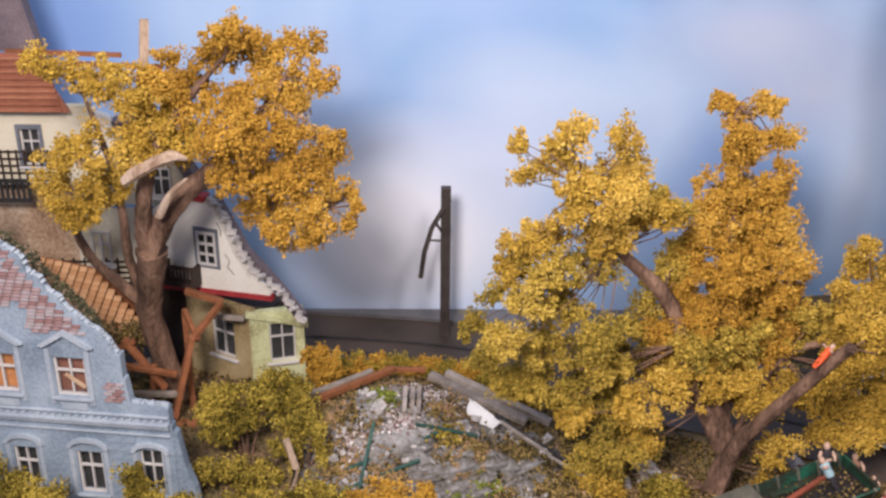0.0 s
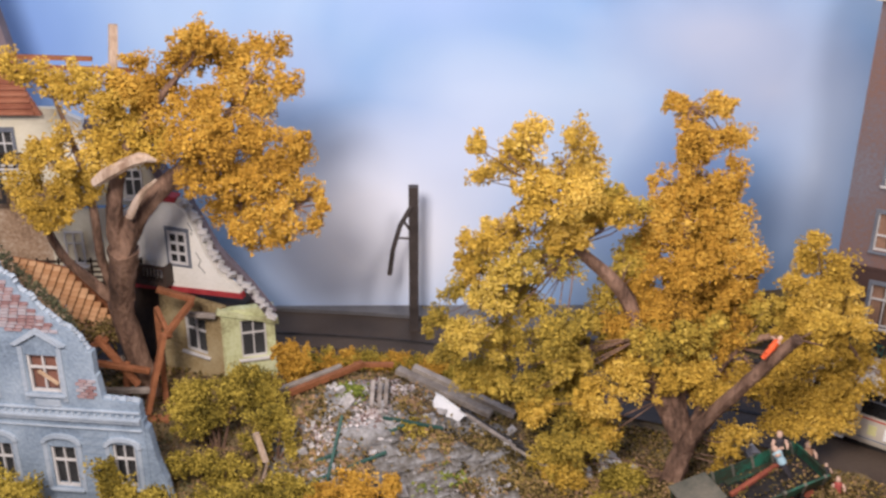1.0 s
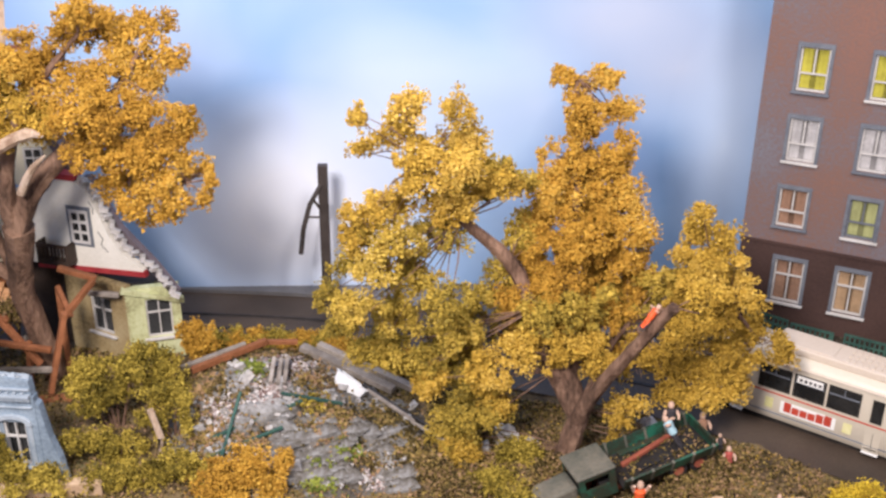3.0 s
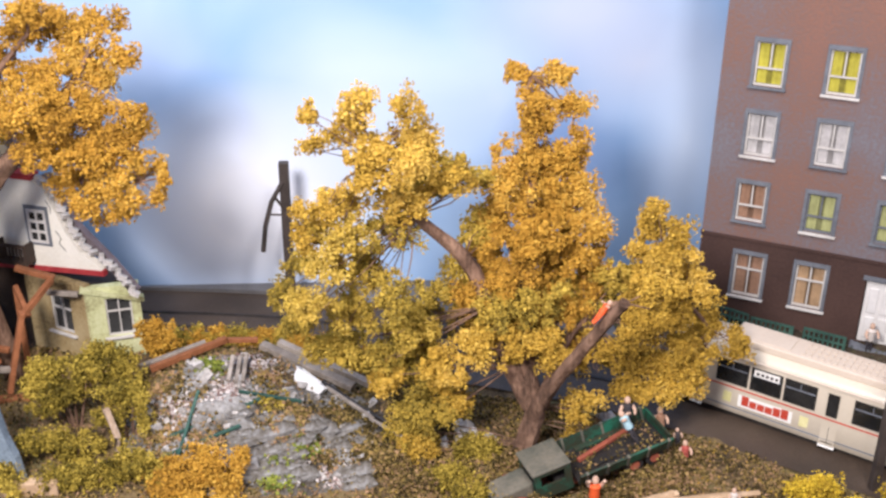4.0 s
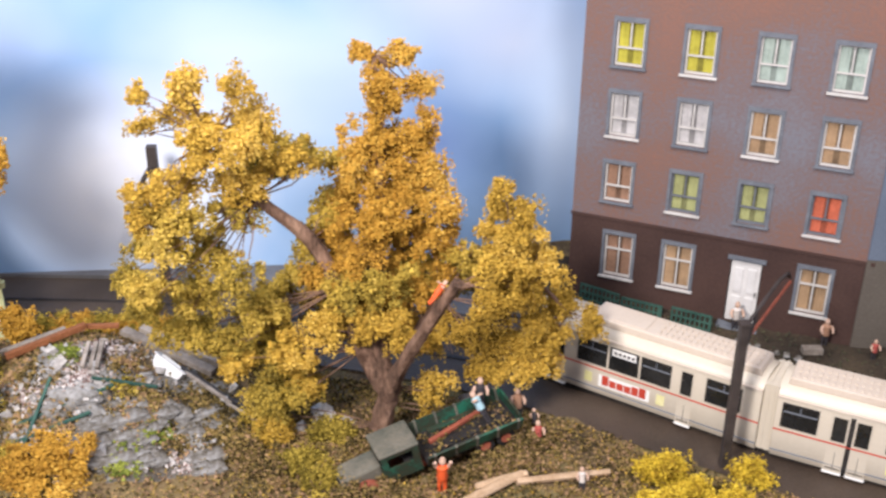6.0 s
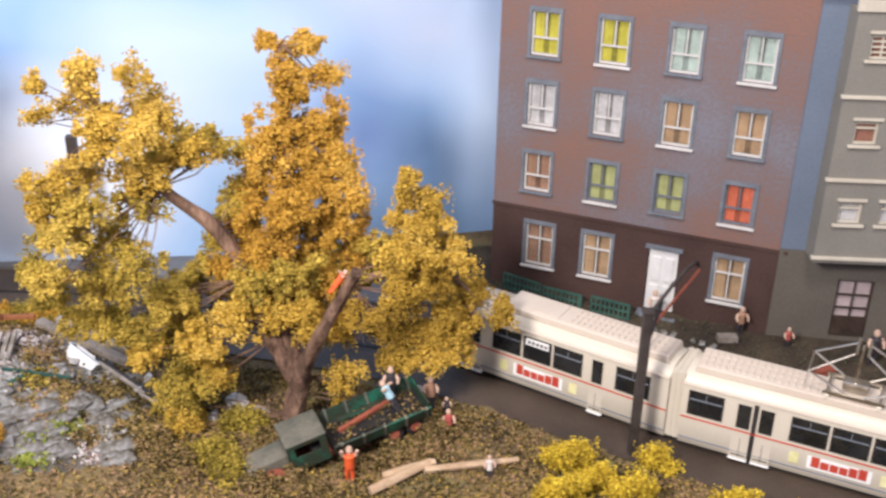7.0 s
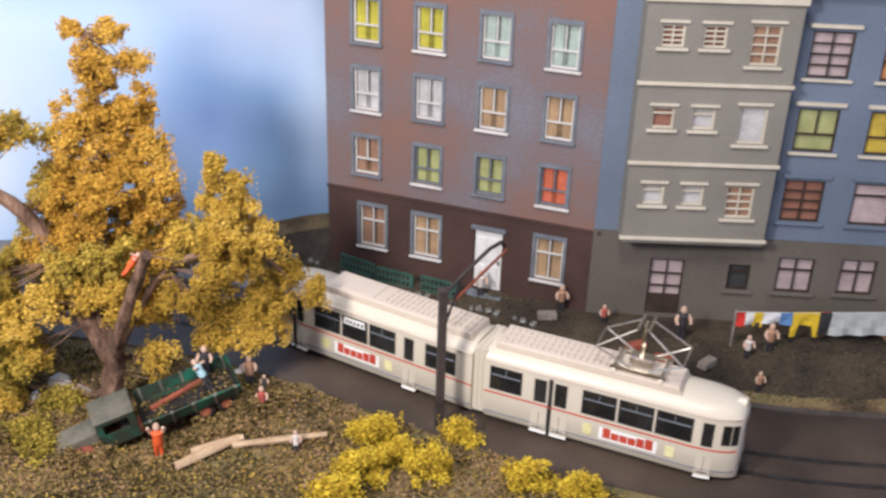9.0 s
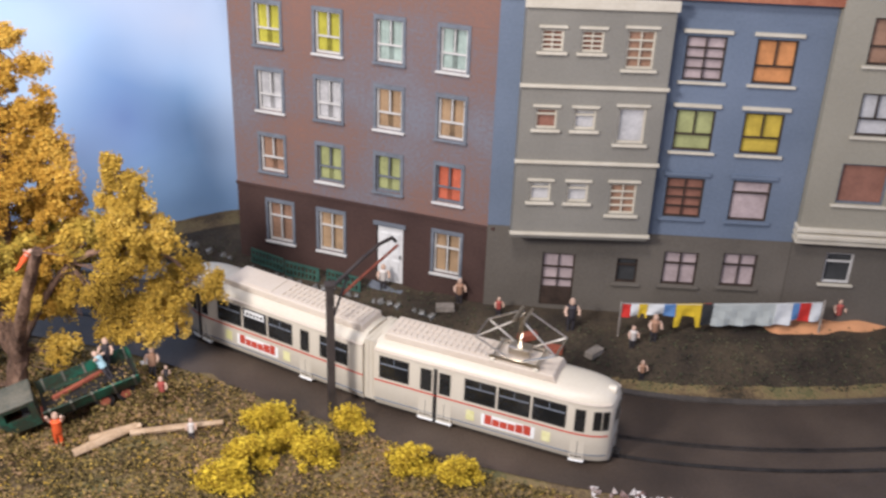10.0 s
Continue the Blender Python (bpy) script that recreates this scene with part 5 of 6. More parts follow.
for i, (x, y, r) in enumerate(((-4.2, 48.3, 0.9), (-3.2, 48.2, 1.0), (-2.0, 48.2, 1.1), (-0.8, 48.0, 1.1), (0.5, 47.8, 1.1), (1.8, 47.3, 1.1), (3.2, 46.8, 1.0), (4.6, 46.3, 0.9))):
    shrub(grounded(x, y), [(0, 0, 0.55, r, 0.6), (0.5, 0.1, 0.95, r * 0.6, 0.45), (-0.5, -0.1, 0.8, r * 0.6, 0.5)], LEAF_AMBER if i % 2 else LEAF_LIME, "low amber hedge bush beside the tram rails", 30 + i, 0.8, group="hedge along the rails")
shrub(grounded(-1.6, 36.6), [(-1.0, 0.2, 1.0, 1.2, 0.6), (0.6, 0.1, 0.9, 1.1, 0.7), (-0.2, -0.5, 0.3, 1.4, 0.5), (-1.6, -0.4, 0.3, 1.0, 0.5), (1.2, -0.4, 0.2, 0.8, 0.5)], LEAF_AMBER, "amber bush before the rubble mound", 41, 0.75)
shrub(grounded(-12.2, 36.6), [(-0.2, 0, 2.6, 0.5, 0.7), (0.3, 0, 1.9, 0.6, 0.5), (0.9, -0.2, 1.2, 0.9, 0.5), (1.6, 0, 0.7, 0.9, 0.6), (0, 0.2, 1.1, 0.5, 0.6)], LEAF_LIME, "yellow-green creeper climbing the blue ruin", 42, 0.7)
shrub(grounded(-17.6, 36.4), [(-0.8, 0, 2.9, 0.8, 0.6), (0.2, 0, 2.3, 0.8, 0.5), (1.0, -0.1, 1.9, 0.8, 0.5), (1.7, 0, 2.0, 0.5, 0.4), (0, 0.2, 1.2, 1.2, 0.8)], LEAF_LIME, "yellow-green bush before the blue ruin", 43, 0.7)
shrub(grounded(-4.6, 37.2), [(-0.4, 0, 0.9, 0.8, 0.5), (0.4, -0.2, 0.5, 0.8, 0.5), (-1.2, 0.1, 0.5, 0.7, 0.4)], LEAF_LIME, "pale yellow bush at the mound's foot", 44, 0.6)
shrub(grounded(-6.9, 36.9), [(-0.4, 0, 0.8, 0.8, 0.5), (0.5, -0.2, 0.5, 0.8, 0.5), (-1.2, 0.1, 0.4, 0.8, 0.4)], LEAF_LIME, "pale yellow bush before the ruin", 45, 0.6)
for i, (x, y, s) in enumerate(((24.4, 34.6, 1.0), (23.6, 32.2, 1.0), (26.4, 31.9, 0.95), (28.1, 34.3, 0.65), (30.6, 31.0, 0.85), (32.6, 29.9, 0.75), (22.4, 30.6, 0.9), (25.2, 33.2, 0.8))):
    shrub(grounded(x, y), [(0, 0, 0.55 * s, 0.95 * s, 0.5 * s), (0.5 * s, 0.1, 1.1 * s, 0.5 * s, 0.4 * s), (-0.5 * s, 0.1, 0.9 * s, 0.55 * s, 0.4 * s), (0.1, -0.3 * s, 1.5 * s, 0.3 * s, 0.3 * s), (0.9 * s, -0.2, 0.4 * s, 0.5 * s, 0.4 * s)], LEAF_YELLOW, "bright yellow bush beside the street", 50 + i, 0.75, group="yellow bushes by the street")
for i, (x, y, r) in enumerate(((8.8, 36.8, 0.9), (7.4, 36.2, 0.8), (9.6, 35.2, 0.7), (6.2, 37.4, 0.8), (10.3, 38.4, 0.9))):
    shrub(grounded(x, y), [(0, 0, 0.35, r, 0.45), (0.4, 0.2, 0.6, r * 0.6, 0.35), (-0.5, 0.1, 0.5, r * 0.5, 0.35)], SCATTER if i % 2 else LEAF_LIME, "low olive-brown undergrowth bush by the trunk", 60 + i, 0.6)


# ---- the blue ruin ----
ruin = thing("ruined_house", (-14.18, 37.89, -5.2), "weathered pale-blue ruined house with broken gable and exposed brick", "house", rz=math.degrees(math.atan(-0.12)))
B0 = 5.2  # wall places below are counted from the ruin's foot
holes = [(-1.34, 0.0, 0.66 + B0, 2.5 + B0), (-4.3, -2.98, 0.66 + B0, 2.5 + B0), (-0.95, 0.18, -4.2 + B0, -2.05 + B0), (-3.75, -2.7, -4.2 + B0, -2.05 + B0), (1.85, 2.85, -4.0 + B0, -1.75 + B0)]
part("lower_wall", wall_cells(9.6, 0.0, -0.45 + B0, 0.45, [h for h in holes if h[2] < B0 - 1], x0=-6.2), RUINBLUE, ruin, "weathered pale-blue wall")
part("upper_wall", wall_cells(7.75, -0.45 + B0, 2.75 + B0, 0.45, [h for h in holes if h[2] > B0 - 1], x0=-6.2), RUINBLUE, ruin, "weathered pale-blue wall")
part("broken_wall", Geo().prism([(1.55, -0.45 + B0), (3.35, -0.45 + B0), (3.3, 0.35 + B0), (2.6, 0.42 + B0), (1.75, 0.5 + B0), (1.62, 1.6 + B0), (1.55, 1.65 + B0)], 0.0, 0.45), RUINBLUE, ruin)
outline = [(-6.2, 2.75), (1.35, 2.75), (1.1, 3.3), (0.75, 3.75), (0.3, 4.0), (-0.1, 4.4), (-0.5, 4.7), (-0.75, 5.2), (-1.15, 5.4), (-1.4, 6.0), (-1.85, 6.2), (-2.0, 6.8), (-2.35, 7.1), (-2.9, 7.4), (-6.2, 7.5)]
part("broken_gable", Geo().prism([(x, z + B0) for x, z in outline], 0.0, 0.42), RUINBLUE, ruin, "jagged broken gable")
part("pier", Geo().prism([(3.3, 0), (4.3, 0), (4.1, 1.6), (3.8, 2.6), (3.55, 4.3), (3.3, 4.5)], 0.05, 0.5), RUINBLUE, ruin)
brick = mesh_of("brick", Geo().box((0, 0, 0), (0.34, 0.1, 0.12)), BRICK)
for row in range(30):
    z = 2.75 + row * 0.155
    lim = float(np.interp(z, [2.75, 4.0, 4.7, 5.4, 6.25, 7.0, 7.8], [0.9, 0.2, -0.5, -1.1, -1.8, -2.2, -2.8]))
    for i in range(7):
        x = lim - 0.3 - i * 0.38 - 0.19 * (row % 2)
        patch = noise.noise((x * 0.8, z * 0.5, 4)) + 0.62 - 0.15 * i
        if z > 3.6 and patch > 0:
            put("brick", brick, ruin, (x, -0.015 + 0.02 * math.sin(row * 3 + i), z + B0), (0, 0, 0.02 * math.sin(i * 5 + row)))
for row in range(6):
    for i in range(2):
        put("brick", brick, ruin, (0.85 + 0.38 * i + 0.15 * (row % 2), -0.015, 0.6 + row * 0.155 + B0))
chip = [mesh_of("rubble_edge", Geo().chip((0, 0, 0), (0.34, 0.5, 0.22), 0.2), RUINTRIM) for _ in range(3)]
for (x0, z0), (x1, z1) in zip(outline[1:13], outline[2:14]):
    for f in (0.2, 0.6, 0.95):
        put("edge_stone", chip[int(f * 9) % 3], ruin, (x0 + (x1 - x0) * f, 0.21, z0 + (z1 - z0) * f + B0), (0, 0.6 * math.sin(f * 20 + x0), 0), 0.55)
for f in range(8):
    put("edge_stone", chip[f % 3], ruin, (1.75 + 0.2 * f, 0.21, 0.46 + B0), (0, 0.5 * math.sin(f * 3), 0), 0.6)
for z, d, h in ((-0.62, 0.16, 0.12), (-0.45, 0.24, 0.14), (-0.12, 0.1, 0.1), (-1.0, 0.1, 0.08)):
    part("moulding", Geo().span((-6.2, -d, z + B0), (3.3, 0.02, z + h + B0)), RUINTRIM, ruin, bevel=0.02)
for i in range(28):
    part("dentil", Geo().span((-6.0 + 0.33 * i, -0.14, -0.32 + B0), (-5.85 + 0.33 * i, 0.02, -0.2 + B0)), RUINTRIM, ruin)
for s in (-1.34, -4.3):
    win = window(ruin, s, 0.66 + B0, 1.34 if s > -2 else 1.32, 1.84, "orange" if s < -2 else "brick", WHITE, bars="cross", sill=RUINTRIM, curtain_depth=0.40)
    part("hood", Geo().prism([(s - 0.5, 3.05 + B0), (s + 0.67, 3.85 + B0), (s + 1.84, 3.05 + B0), (s + 1.6, 3.0 + B0), (s + 0.67, 3.58 + B0), (s - 0.26, 3.0 + B0)], -0.2, 0.05), RUINTRIM, win, "small pointed gable over the window")
    part("apron", Geo().span((s + 0.1, -0.06, 0.02 + B0), (s + 1.24, 0.03, 0.36 + B0)), RUINTRIM, win, bevel=0.03)
    for dx in (-0.28, 1.4):
        part("pilaster", Geo().span((s + dx, -0.07, 0.3 + B0), (s + dx + 0.2, 0.02, 2.9 + B0)), RUINTRIM, win)
part("loose_board", Geo().beam((-0.9, 0.05, 1.7 + B0), (-0.1, 0.05, 1.1 + B0), 0.08, 0.14), PALEWOOD, ruin, "broken board hanging in the window")
for s, w in ((-0.95, 1.13), (-3.75, 1.05), (1.85, 1.0)):
    win = window(ruin, s, -4.2 + B0 + (0.2 if s > 1 else 0), w, 2.15 + (0.1 if s > 1 else 0), "dark", WHITE, bars="cross", sill=RUINTRIM, curtain_depth=0.40)
    arch = [(s + w / 2 + (w / 2 + 0.35) * math.cos(a), -1.85 + 0.5 * math.sin(a) + B0) for a in np.linspace(0, math.pi, 9)] + [(s + w / 2 + (w / 2 + 0.15) * math.cos(a), -1.85 + 0.32 * math.sin(a) + B0) for a in np.linspace(math.pi, 0, 9)]
    part("arch_hood", Geo().prism(arch, -0.16, 0.03), RUINTRIM, win, "curved hood moulding")
    for dx in (-0.3, w + 0.1):
        part("pilaster", Geo().span((s + dx, -0.06, -4.3 + B0), (s + dx + 0.2, 0.02, -1.85 + B0)), RUINTRIM, win)
block = mesh_of("ashlar_block", Geo().box((0, 0, 0), (0.62, 0.06, 0.36)), RUINBLUE)
for row in range(8):
    for x in (0.85, 1.45) if row % 2 else (0.7, 1.32):
        put("ashlar_block", block, ruin, (x, -0.012, 1.0 + 0.42 * row))
# Dark sheet; the gloom of the room behind is in its colour.
part("dark_backing_sheet", Geo().span((-6.2, 0.9, 0.0), (3.0, 1.0, -0.8 + B0)), DARKBROWN, ruin)
part("side_wall", Geo().span((-6.6, 0.0, 0.0), (-6.2, 5.0, 8.0 + B0)), CLAYWALL, ruin)
# sloping clay inner wall behind the gable
part("inner_wall", Geo().prism([(-6.2, 3.0), (-0.8, 3.0), (-1.0, 7.7), (-1.9, 8.8), (-3.2, 10.2), (-4.4, 11.3), (-5.7, 12.0), (-6.2, 12.1)], 3.2, 3.6), CLAYWALL, ruin, "clay-brown inner wall, broken along its edge")


crack = Geo()
for pts in ([(-1.9, 8.2), (-1.6, 7.8), (-1.7, 7.4), (-1.3, 7.1)], [(-3.2, 9.7), (-2.9, 9.3), (-3.0, 8.9), (-2.6, 8.6)]):
    for (a, b), (c, d) in zip(pts, pts[1:]):
        crack.beam((a, 3.192, b), (c, 3.192, d), 0.02, 0.07)
tagged(part("crack", crack, BLACK, ruin), kind="stuff")
edge = np.array([(-0.8, 6.7), (-1.0, 7.7), (-1.9, 8.8), (-3.2, 10.2), (-4.4, 11.3), (-5.7, 12.0)])
c = np.array([(np.interp(t, range(6), edge[:, 0]) + rng.normal() * 0.1, 3.3 + rng.uniform(-0.2, 0.3), np.interp(t, range(6), edge[:, 1]) + rng.normal() * 0.1) for t in rng.uniform(0, 5, 900)])
fringe = new("moss_fringe", crumb_mesh("moss_fringe", c, rng.uniform(0.05, 0.11, len(c)), FARGREEN, rng))
fringe.parent = ruin
tagged(fringe, "dark moss along the broken wall edge", kind="stuff")


# ---- timber shoring between the ruins ----
def timber(a, b, w=0.34, h=0.26, material=TIMBER, label="red-brown timber strut propping the ruin"):
    mid = [(u + v) / 2 for u, v in zip(a, b)]
    ob = part("timber_strut", shift(Geo().beam(a, b, w, h), *[-m for m in mid]), material, bevel=0.03)
    ob.location = Vector(mid) * U
    return tagged(ob, label, "strut", group="timber shoring")


timber((-14.8, 45.0, -0.6), (-13.0, 44.8, -3.2), 0.34)
timber((-16.3, 45.0, -1.7), (-14.3, 45.0, -0.7), 0.3)
timber((-16.0, 44.6, -1.6), (-12.3, 44.6, -2.3), 0.28)
timber((-15.5, 44.6, -3.4), (-12.1, 44.6, -3.4), 0.28, material=GREYWOOD, label="grey timber strut propping the ruin")
timber((-11.5, 44.9, -0.4), (-12.6, 44.4, -4.6), 0.4)
timber((-12.0, 46.4, 1.3), (-10.2, 46.4, 0.7), 0.34)
timber((-12.1, 46.2, 0.4), (-11.3, 45.2, -0.8), 0.24)
timber((-10.3, 46.2, 0.7), (-11.6, 45.0, -0.7), 0.3)
timber((-13.2, 44.2, -4.9), (-11.5, 44.2, -4.8), 0.5)
timber((-10.9, 47.0, -0.4), (-9.4, 47.1, -0.6), 0.22, material=GREYWOOD, label="grey plank laid across the shoring")
timber((-15.6, 46.4, -3.2), (-14.0, 46.2, -2.5), 0.28, material=GREYWOOD, label="grey timber strut propping the ruin")
timber((-13.9, 45.4, -4.9), (-13.6, 45.3, -2.2), 0.26)
timber((-12.0, 45.8, -5.0), (-12.1, 46.3, 0.2), 0.28)

# ---- the crooked white house ----
house = thing("crooked_house", (-11.2, 48.15, -3.9), "crooked white house with curved gable, red band and green ground floor", "house", rz=math.degrees(math.atan(-0.33)), ry=0)
H0 = 3.9
gable = [(-4.2, 0.62), (-4.0, 3.4), (-2.6, 4.6), (-1.0, 5.2), (0.0, 5.2), (0.6, 4.7), (1.1, 3.6), (1.6, 2.4), (2.2, 1.5), (3.3, 0.72), (3.3, 0.5), (0, 0.42), (-4.2, 0.35)]
wall = Geo()
wall.prism([(x, z + H0) for x, z in gable], 0.0, 0.5)
part("gable", wall, LIMEWALL, house, "white plastered curved gable with cracks")
part("red_band", Geo().prism([(-2.7, 0.15 + H0), (3.45, 0.42 + H0), (3.4, 0.68 + H0), (-2.7, 0.42 + H0)], -0.08, 0.3), REDTRIM, house, "dark red band under the gable")
part("red_cap", Geo().prism([(-1.1, 5.2 + H0), (0.1, 5.2 + H0), (0.2, 5.5 + H0), (-1.1, 5.55 + H0)], -0.1, 0.5), REDTRIM, house)
step = [mesh_of("coping_stone", Geo().chip((0, 0, 0), (0.42, 0.7, 0.34), 0.12), STONE) for _ in range(3)]
edge = spline([(0.2, 5.1), (0.75, 4.5), (1.2, 3.6), (1.7, 2.5), (2.3, 1.65), (3.4, 0.95), (4.1, 0.2), (4.7, -0.6)], 3)
for i, (x, z) in enumerate(edge):
    put("coping_stone", step[i % 3], house, (x + 0.12, 0.3, z + 0.1 + H0), (0, 0.2 * math.sin(i * 7), 0), 0.62)
crack = Geo()
for pts in ([(1.0, 2.6), (1.25, 2.2), (1.1, 1.9), (1.45, 1.5)], [(0.7, 4.2), (0.9, 3.8), (0.85, 3.5)]):
    for (a, b), (c, d) in zip(pts, pts[1:]):
        crack.beam((a, -0.004, b + H0), (c, -0.004, d + H0), 0.02, 0.035)
tagged(part("crack", crack, BLACK, house), kind="stuff")
win = part("window", wall_cells(1.05, 1.85 + H0, 3.65 + H0, 0.14, [(x, x + 0.36, z + H0, z + 0.42 + H0) for x in (-0.36, 0.1) for z in (1.98, 2.52, 3.08)], y=-0.1, x0=-0.48), WHITE, house)
part("pane", Geo().span((-0.42, -0.03, 1.9 + H0), (0.52, -0.006, 3.6 + H0)), DARKGLASS, win, "dark window glass")
part("surround", wall_cells(1.35, 1.7 + H0, 3.85 + H0, 0.08, [(-0.48, 0.57, 1.85 + H0, 3.65 + H0)], y=-0.05, x0=-0.63), GREYTRIM, win)
part("body", Geo().prism([(-4.0, 0.4 + H0), (1.6, 0.6 + H0), (0.6, 2.4 + H0), (-0.4, 4.2 + H0), (-3.6, 4.0 + H0)], 0.5, 2.0), CLAYWALL, house)
part("roof", Geo().prism([(0.1, 5.2 + H0), (0.5, 5.3 + H0), (1.9, 2.7 + H0), (3.6, 1.0 + H0), (4.8, -0.5 + H0), (4.4, -0.7 + H0), (3.2, 0.7 + H0), (1.4, 2.6 + H0)], 0.55, 0.95), SLATE, house)
# small balcony box
bal = part("balcony", wall_cells(1.8, 0.85 + H0, 1.9 + H0, 0.08, [(x, x + 0.12, 1.0 + H0, 1.72 + H0) for x in np.arange(-2.1, -0.6, 0.2)], y=-0.75, x0=-2.2), DARKBROWN, house, "small dark wooden balcony")
part("balcony_floor", Geo().span((-2.2, -0.75, 0.75 + H0), (-0.4, 0.0, 0.85 + H0)), DARKBROWN, bal)
for x in (-2.2, -0.48):
    part("balcony_side", Geo().span((x, -0.67, 0.85 + H0), (x + 0.08, 0.0, 1.9 + H0)), DARKBROWN, bal)
# ground floor: two faces meeting at a corner
lower = part("ground_floor", wall_cells(2.7, -1.3, 3.45, 0.4, [(0.95, 2.25, 0.55, 2.75)], y=0, x0=0), LIMEGREEN, house, "peeling lime-green ground-floor wall")
lower.matrix_basis = pose(2.15 * U, -0.15 * U, 0, 0, 0, 32)
win = window(lower, 0.95, 0.55, 1.3, 2.2, "dark", WHITE, bars="cross", sill=WHITE)
part("eave", Geo().prism([(-0.2, 3.3), (2.9, 2.4), (2.9, 2.65), (-0.1, 3.6)], -0.15, 0.3), LIMEGREEN, lower)
# Left face: shade below the gable is painted into its darker ochre.
shade = part("ground_floor", wall_cells(4.2, -1.3, 3.6, 0.4, [(1.6, 3.05, 0.5, 2.6)], y=0, x0=0), OCHREWALL, house, "stained ochre ground-floor wall, its shaded side painted darker")
shade.matrix_basis = pose(-1.9 * U, 0.75 * U, 0, 0, 0, -12)
window(shade, 1.6, 0.5, 1.45, 2.1, "dark", WHITE, bars="cross", sill=WHITE)
# Added dark boxes close the gaps below the gable; their colour gives the shade.
part("core", Geo().span((-4.4, 1.3, -1.3), (-0.6, 3.2, 4.2)).span((-0.598, 1.3, -1.3), (2.6, 3.0, 3.0)), DARKBROWN, house)


# ---- the half-timbered ruin behind the tree ----
old = thing("half_timbered_house", (-15, 49.3, -4.0), "half-timbered ruin with cream plaster, dark lattice and clay-tiled roof", "house")
O = 4.0
part("upper_wall", wall_cells(5.6, 5.6 + O, 9.6 + O, 0.4, [(-4.9, -3.95, 6.6 + O, 8.45 + O)], x0=-7), CREAMWALL, old, "cream plaster wall")
window(old, -4.9, 6.6 + O, 0.95, 1.85, "dark", WHITE, bars="cross", sill=WHITE, surround=GREYTRIM)
part("gable_stub", Geo().prism([(-1.4, 6.2 + O), (-0.4, 7.4 + O), (-0.5, 9.0 + O), (-1.4, 9.4 + O)], 0, 0.4), LIMEWALL, old)
part("lower_wall", Geo().prism([(-7, 0), (-6.0, 0), (-5.0, 3.6), (-0.2, 2.8), (-0.6, 6.0), (-1.4, 5.6 + O), (-7, 5.6 + O)], 0.02, 0.4), CLAYWALL, old, "clay-brown stained wall")
part("white_panel", Geo().span((-2.8, -0.08, 0.3 + O), (0.7, 0.0, 4.4 + O)), CREAMWALL, old)
part("dormer_wall", Geo().prism([(-1.6, 4.4 + O), (2.9, 4.4 + O), (3.0, 5.0 + O), (2.3, 6.6 + O), (1.2, 8.0 + O), (-0.4, 8.2 + O), (-1.4, 7.6 + O)], 0.42, 0.8), CREAMWALL, old, "stained cream dormer wall behind the branches")
win = window(old, 1.1, 4.9 + O, 0.95, 1.5, "dark", WHITE, bars="cross", sill=WHITE, y=0.12)
part("dormer_roof", Geo().prism([(-1.6, 7.7 + O), (-0.4, 8.3 + O), (1.2, 8.1 + O), (2.4, 6.7 + O), (3.3, 4.8 + O), (3.7, 5.0 + O), (2.8, 7.0 + O), (1.4, 8.6 + O), (-0.4, 8.8 + O), (-1.8, 8.2 + O)], 0.1, 1.2), SLATE, old, "grey slate dormer roof edge")
lat = mesh_of("lattice_bar", Geo().box((0, 0, 0), (1, 0.07, 0.09)), DARKBROWN)
for i in range(6):
    put("lattice_bar", lat, old, (-4.9, -0.06, 5.5 + 0.36 * i + O), scale=(3.9, 1, 1))
for i in range(11):
    put("lattice_bar", lat, old, (-6.7 + 0.38 * i, -0.08, 6.4 + O), (0, radians(90), 0), scale=(2.0, 1, 1))
for i in range(8):
    put("lattice_bar", lat, old, (-2.6, -0.12, -0.6 + 0.3 * i + O), scale=(4.6, 1, 1))
for i in range(9):
    put("lattice_bar", lat, old, (-4.8 + 0.55 * i, -0.14, 0.5 + O), (0, radians(90), 0), scale=(2.4, 1, 1))
win = window(old, -2.1, 1.4 + O, 0.95, 1.8, "dark", WHITE, bars="cross", sill=WHITE, y=-0.35)
part("balcony", wall_cells(2.6, 5.0 + O, 6.2 + O, 0.1, [(x, x + 0.14, 5.2 + O, 6.0 + O) for x in np.arange(-6.8, -4.6, 0.26)], y=-0.9, x0=-7), BLACK, old, "black balcony railing")
roof = part("roof", Geo().prism([(-7.5, 9.4 + O), (-2.2, 9.4 + O), (-3.6, 12.2 + O), (-7.5, 12.2 + O)], -0.5, -0.25), ROOFTILE, old, "clay-tiled roof slope")
slat = mesh_of("roof_batten", Geo().box((0, 0, 0), (1, 0.16, 0.16)), ROOFTILE)
for i in range(9):
    put("roof_batten", slat, roof, (-5.0 + 0.05 * i, -0.56, 9.55 + 0.31 * i + O), scale=(5.0 - 0.2 * i, 1, 1))
for z, x0, x1 in ((12.15, -5, 0.3), (11.6, -2.4, 2.2)):
    part("ridge_beam", Geo().beam((x0, 0.2, z + O), (x1, 0.4, z - 0.2 + O), 0.2, 0.2), TIMBER, old)
part("spire", Geo().prism([(-6.5, 12 + O), (-3.6, 12.1 + O), (-4.3, 15.5 + O), (-4.8, 18 + O), (-6.5, 18 + O)], 0.6, 1.4), SLATE, old, "grey slate-clad tower")
til = mesh_of("roof_tile", Geo().box((0, 0, 0), (0.36, 0.12, 0.26)), ORANGETILE)
patch = thing("tiled_roof_patch", (0, 0, 0), "", "")
patch.parent = old
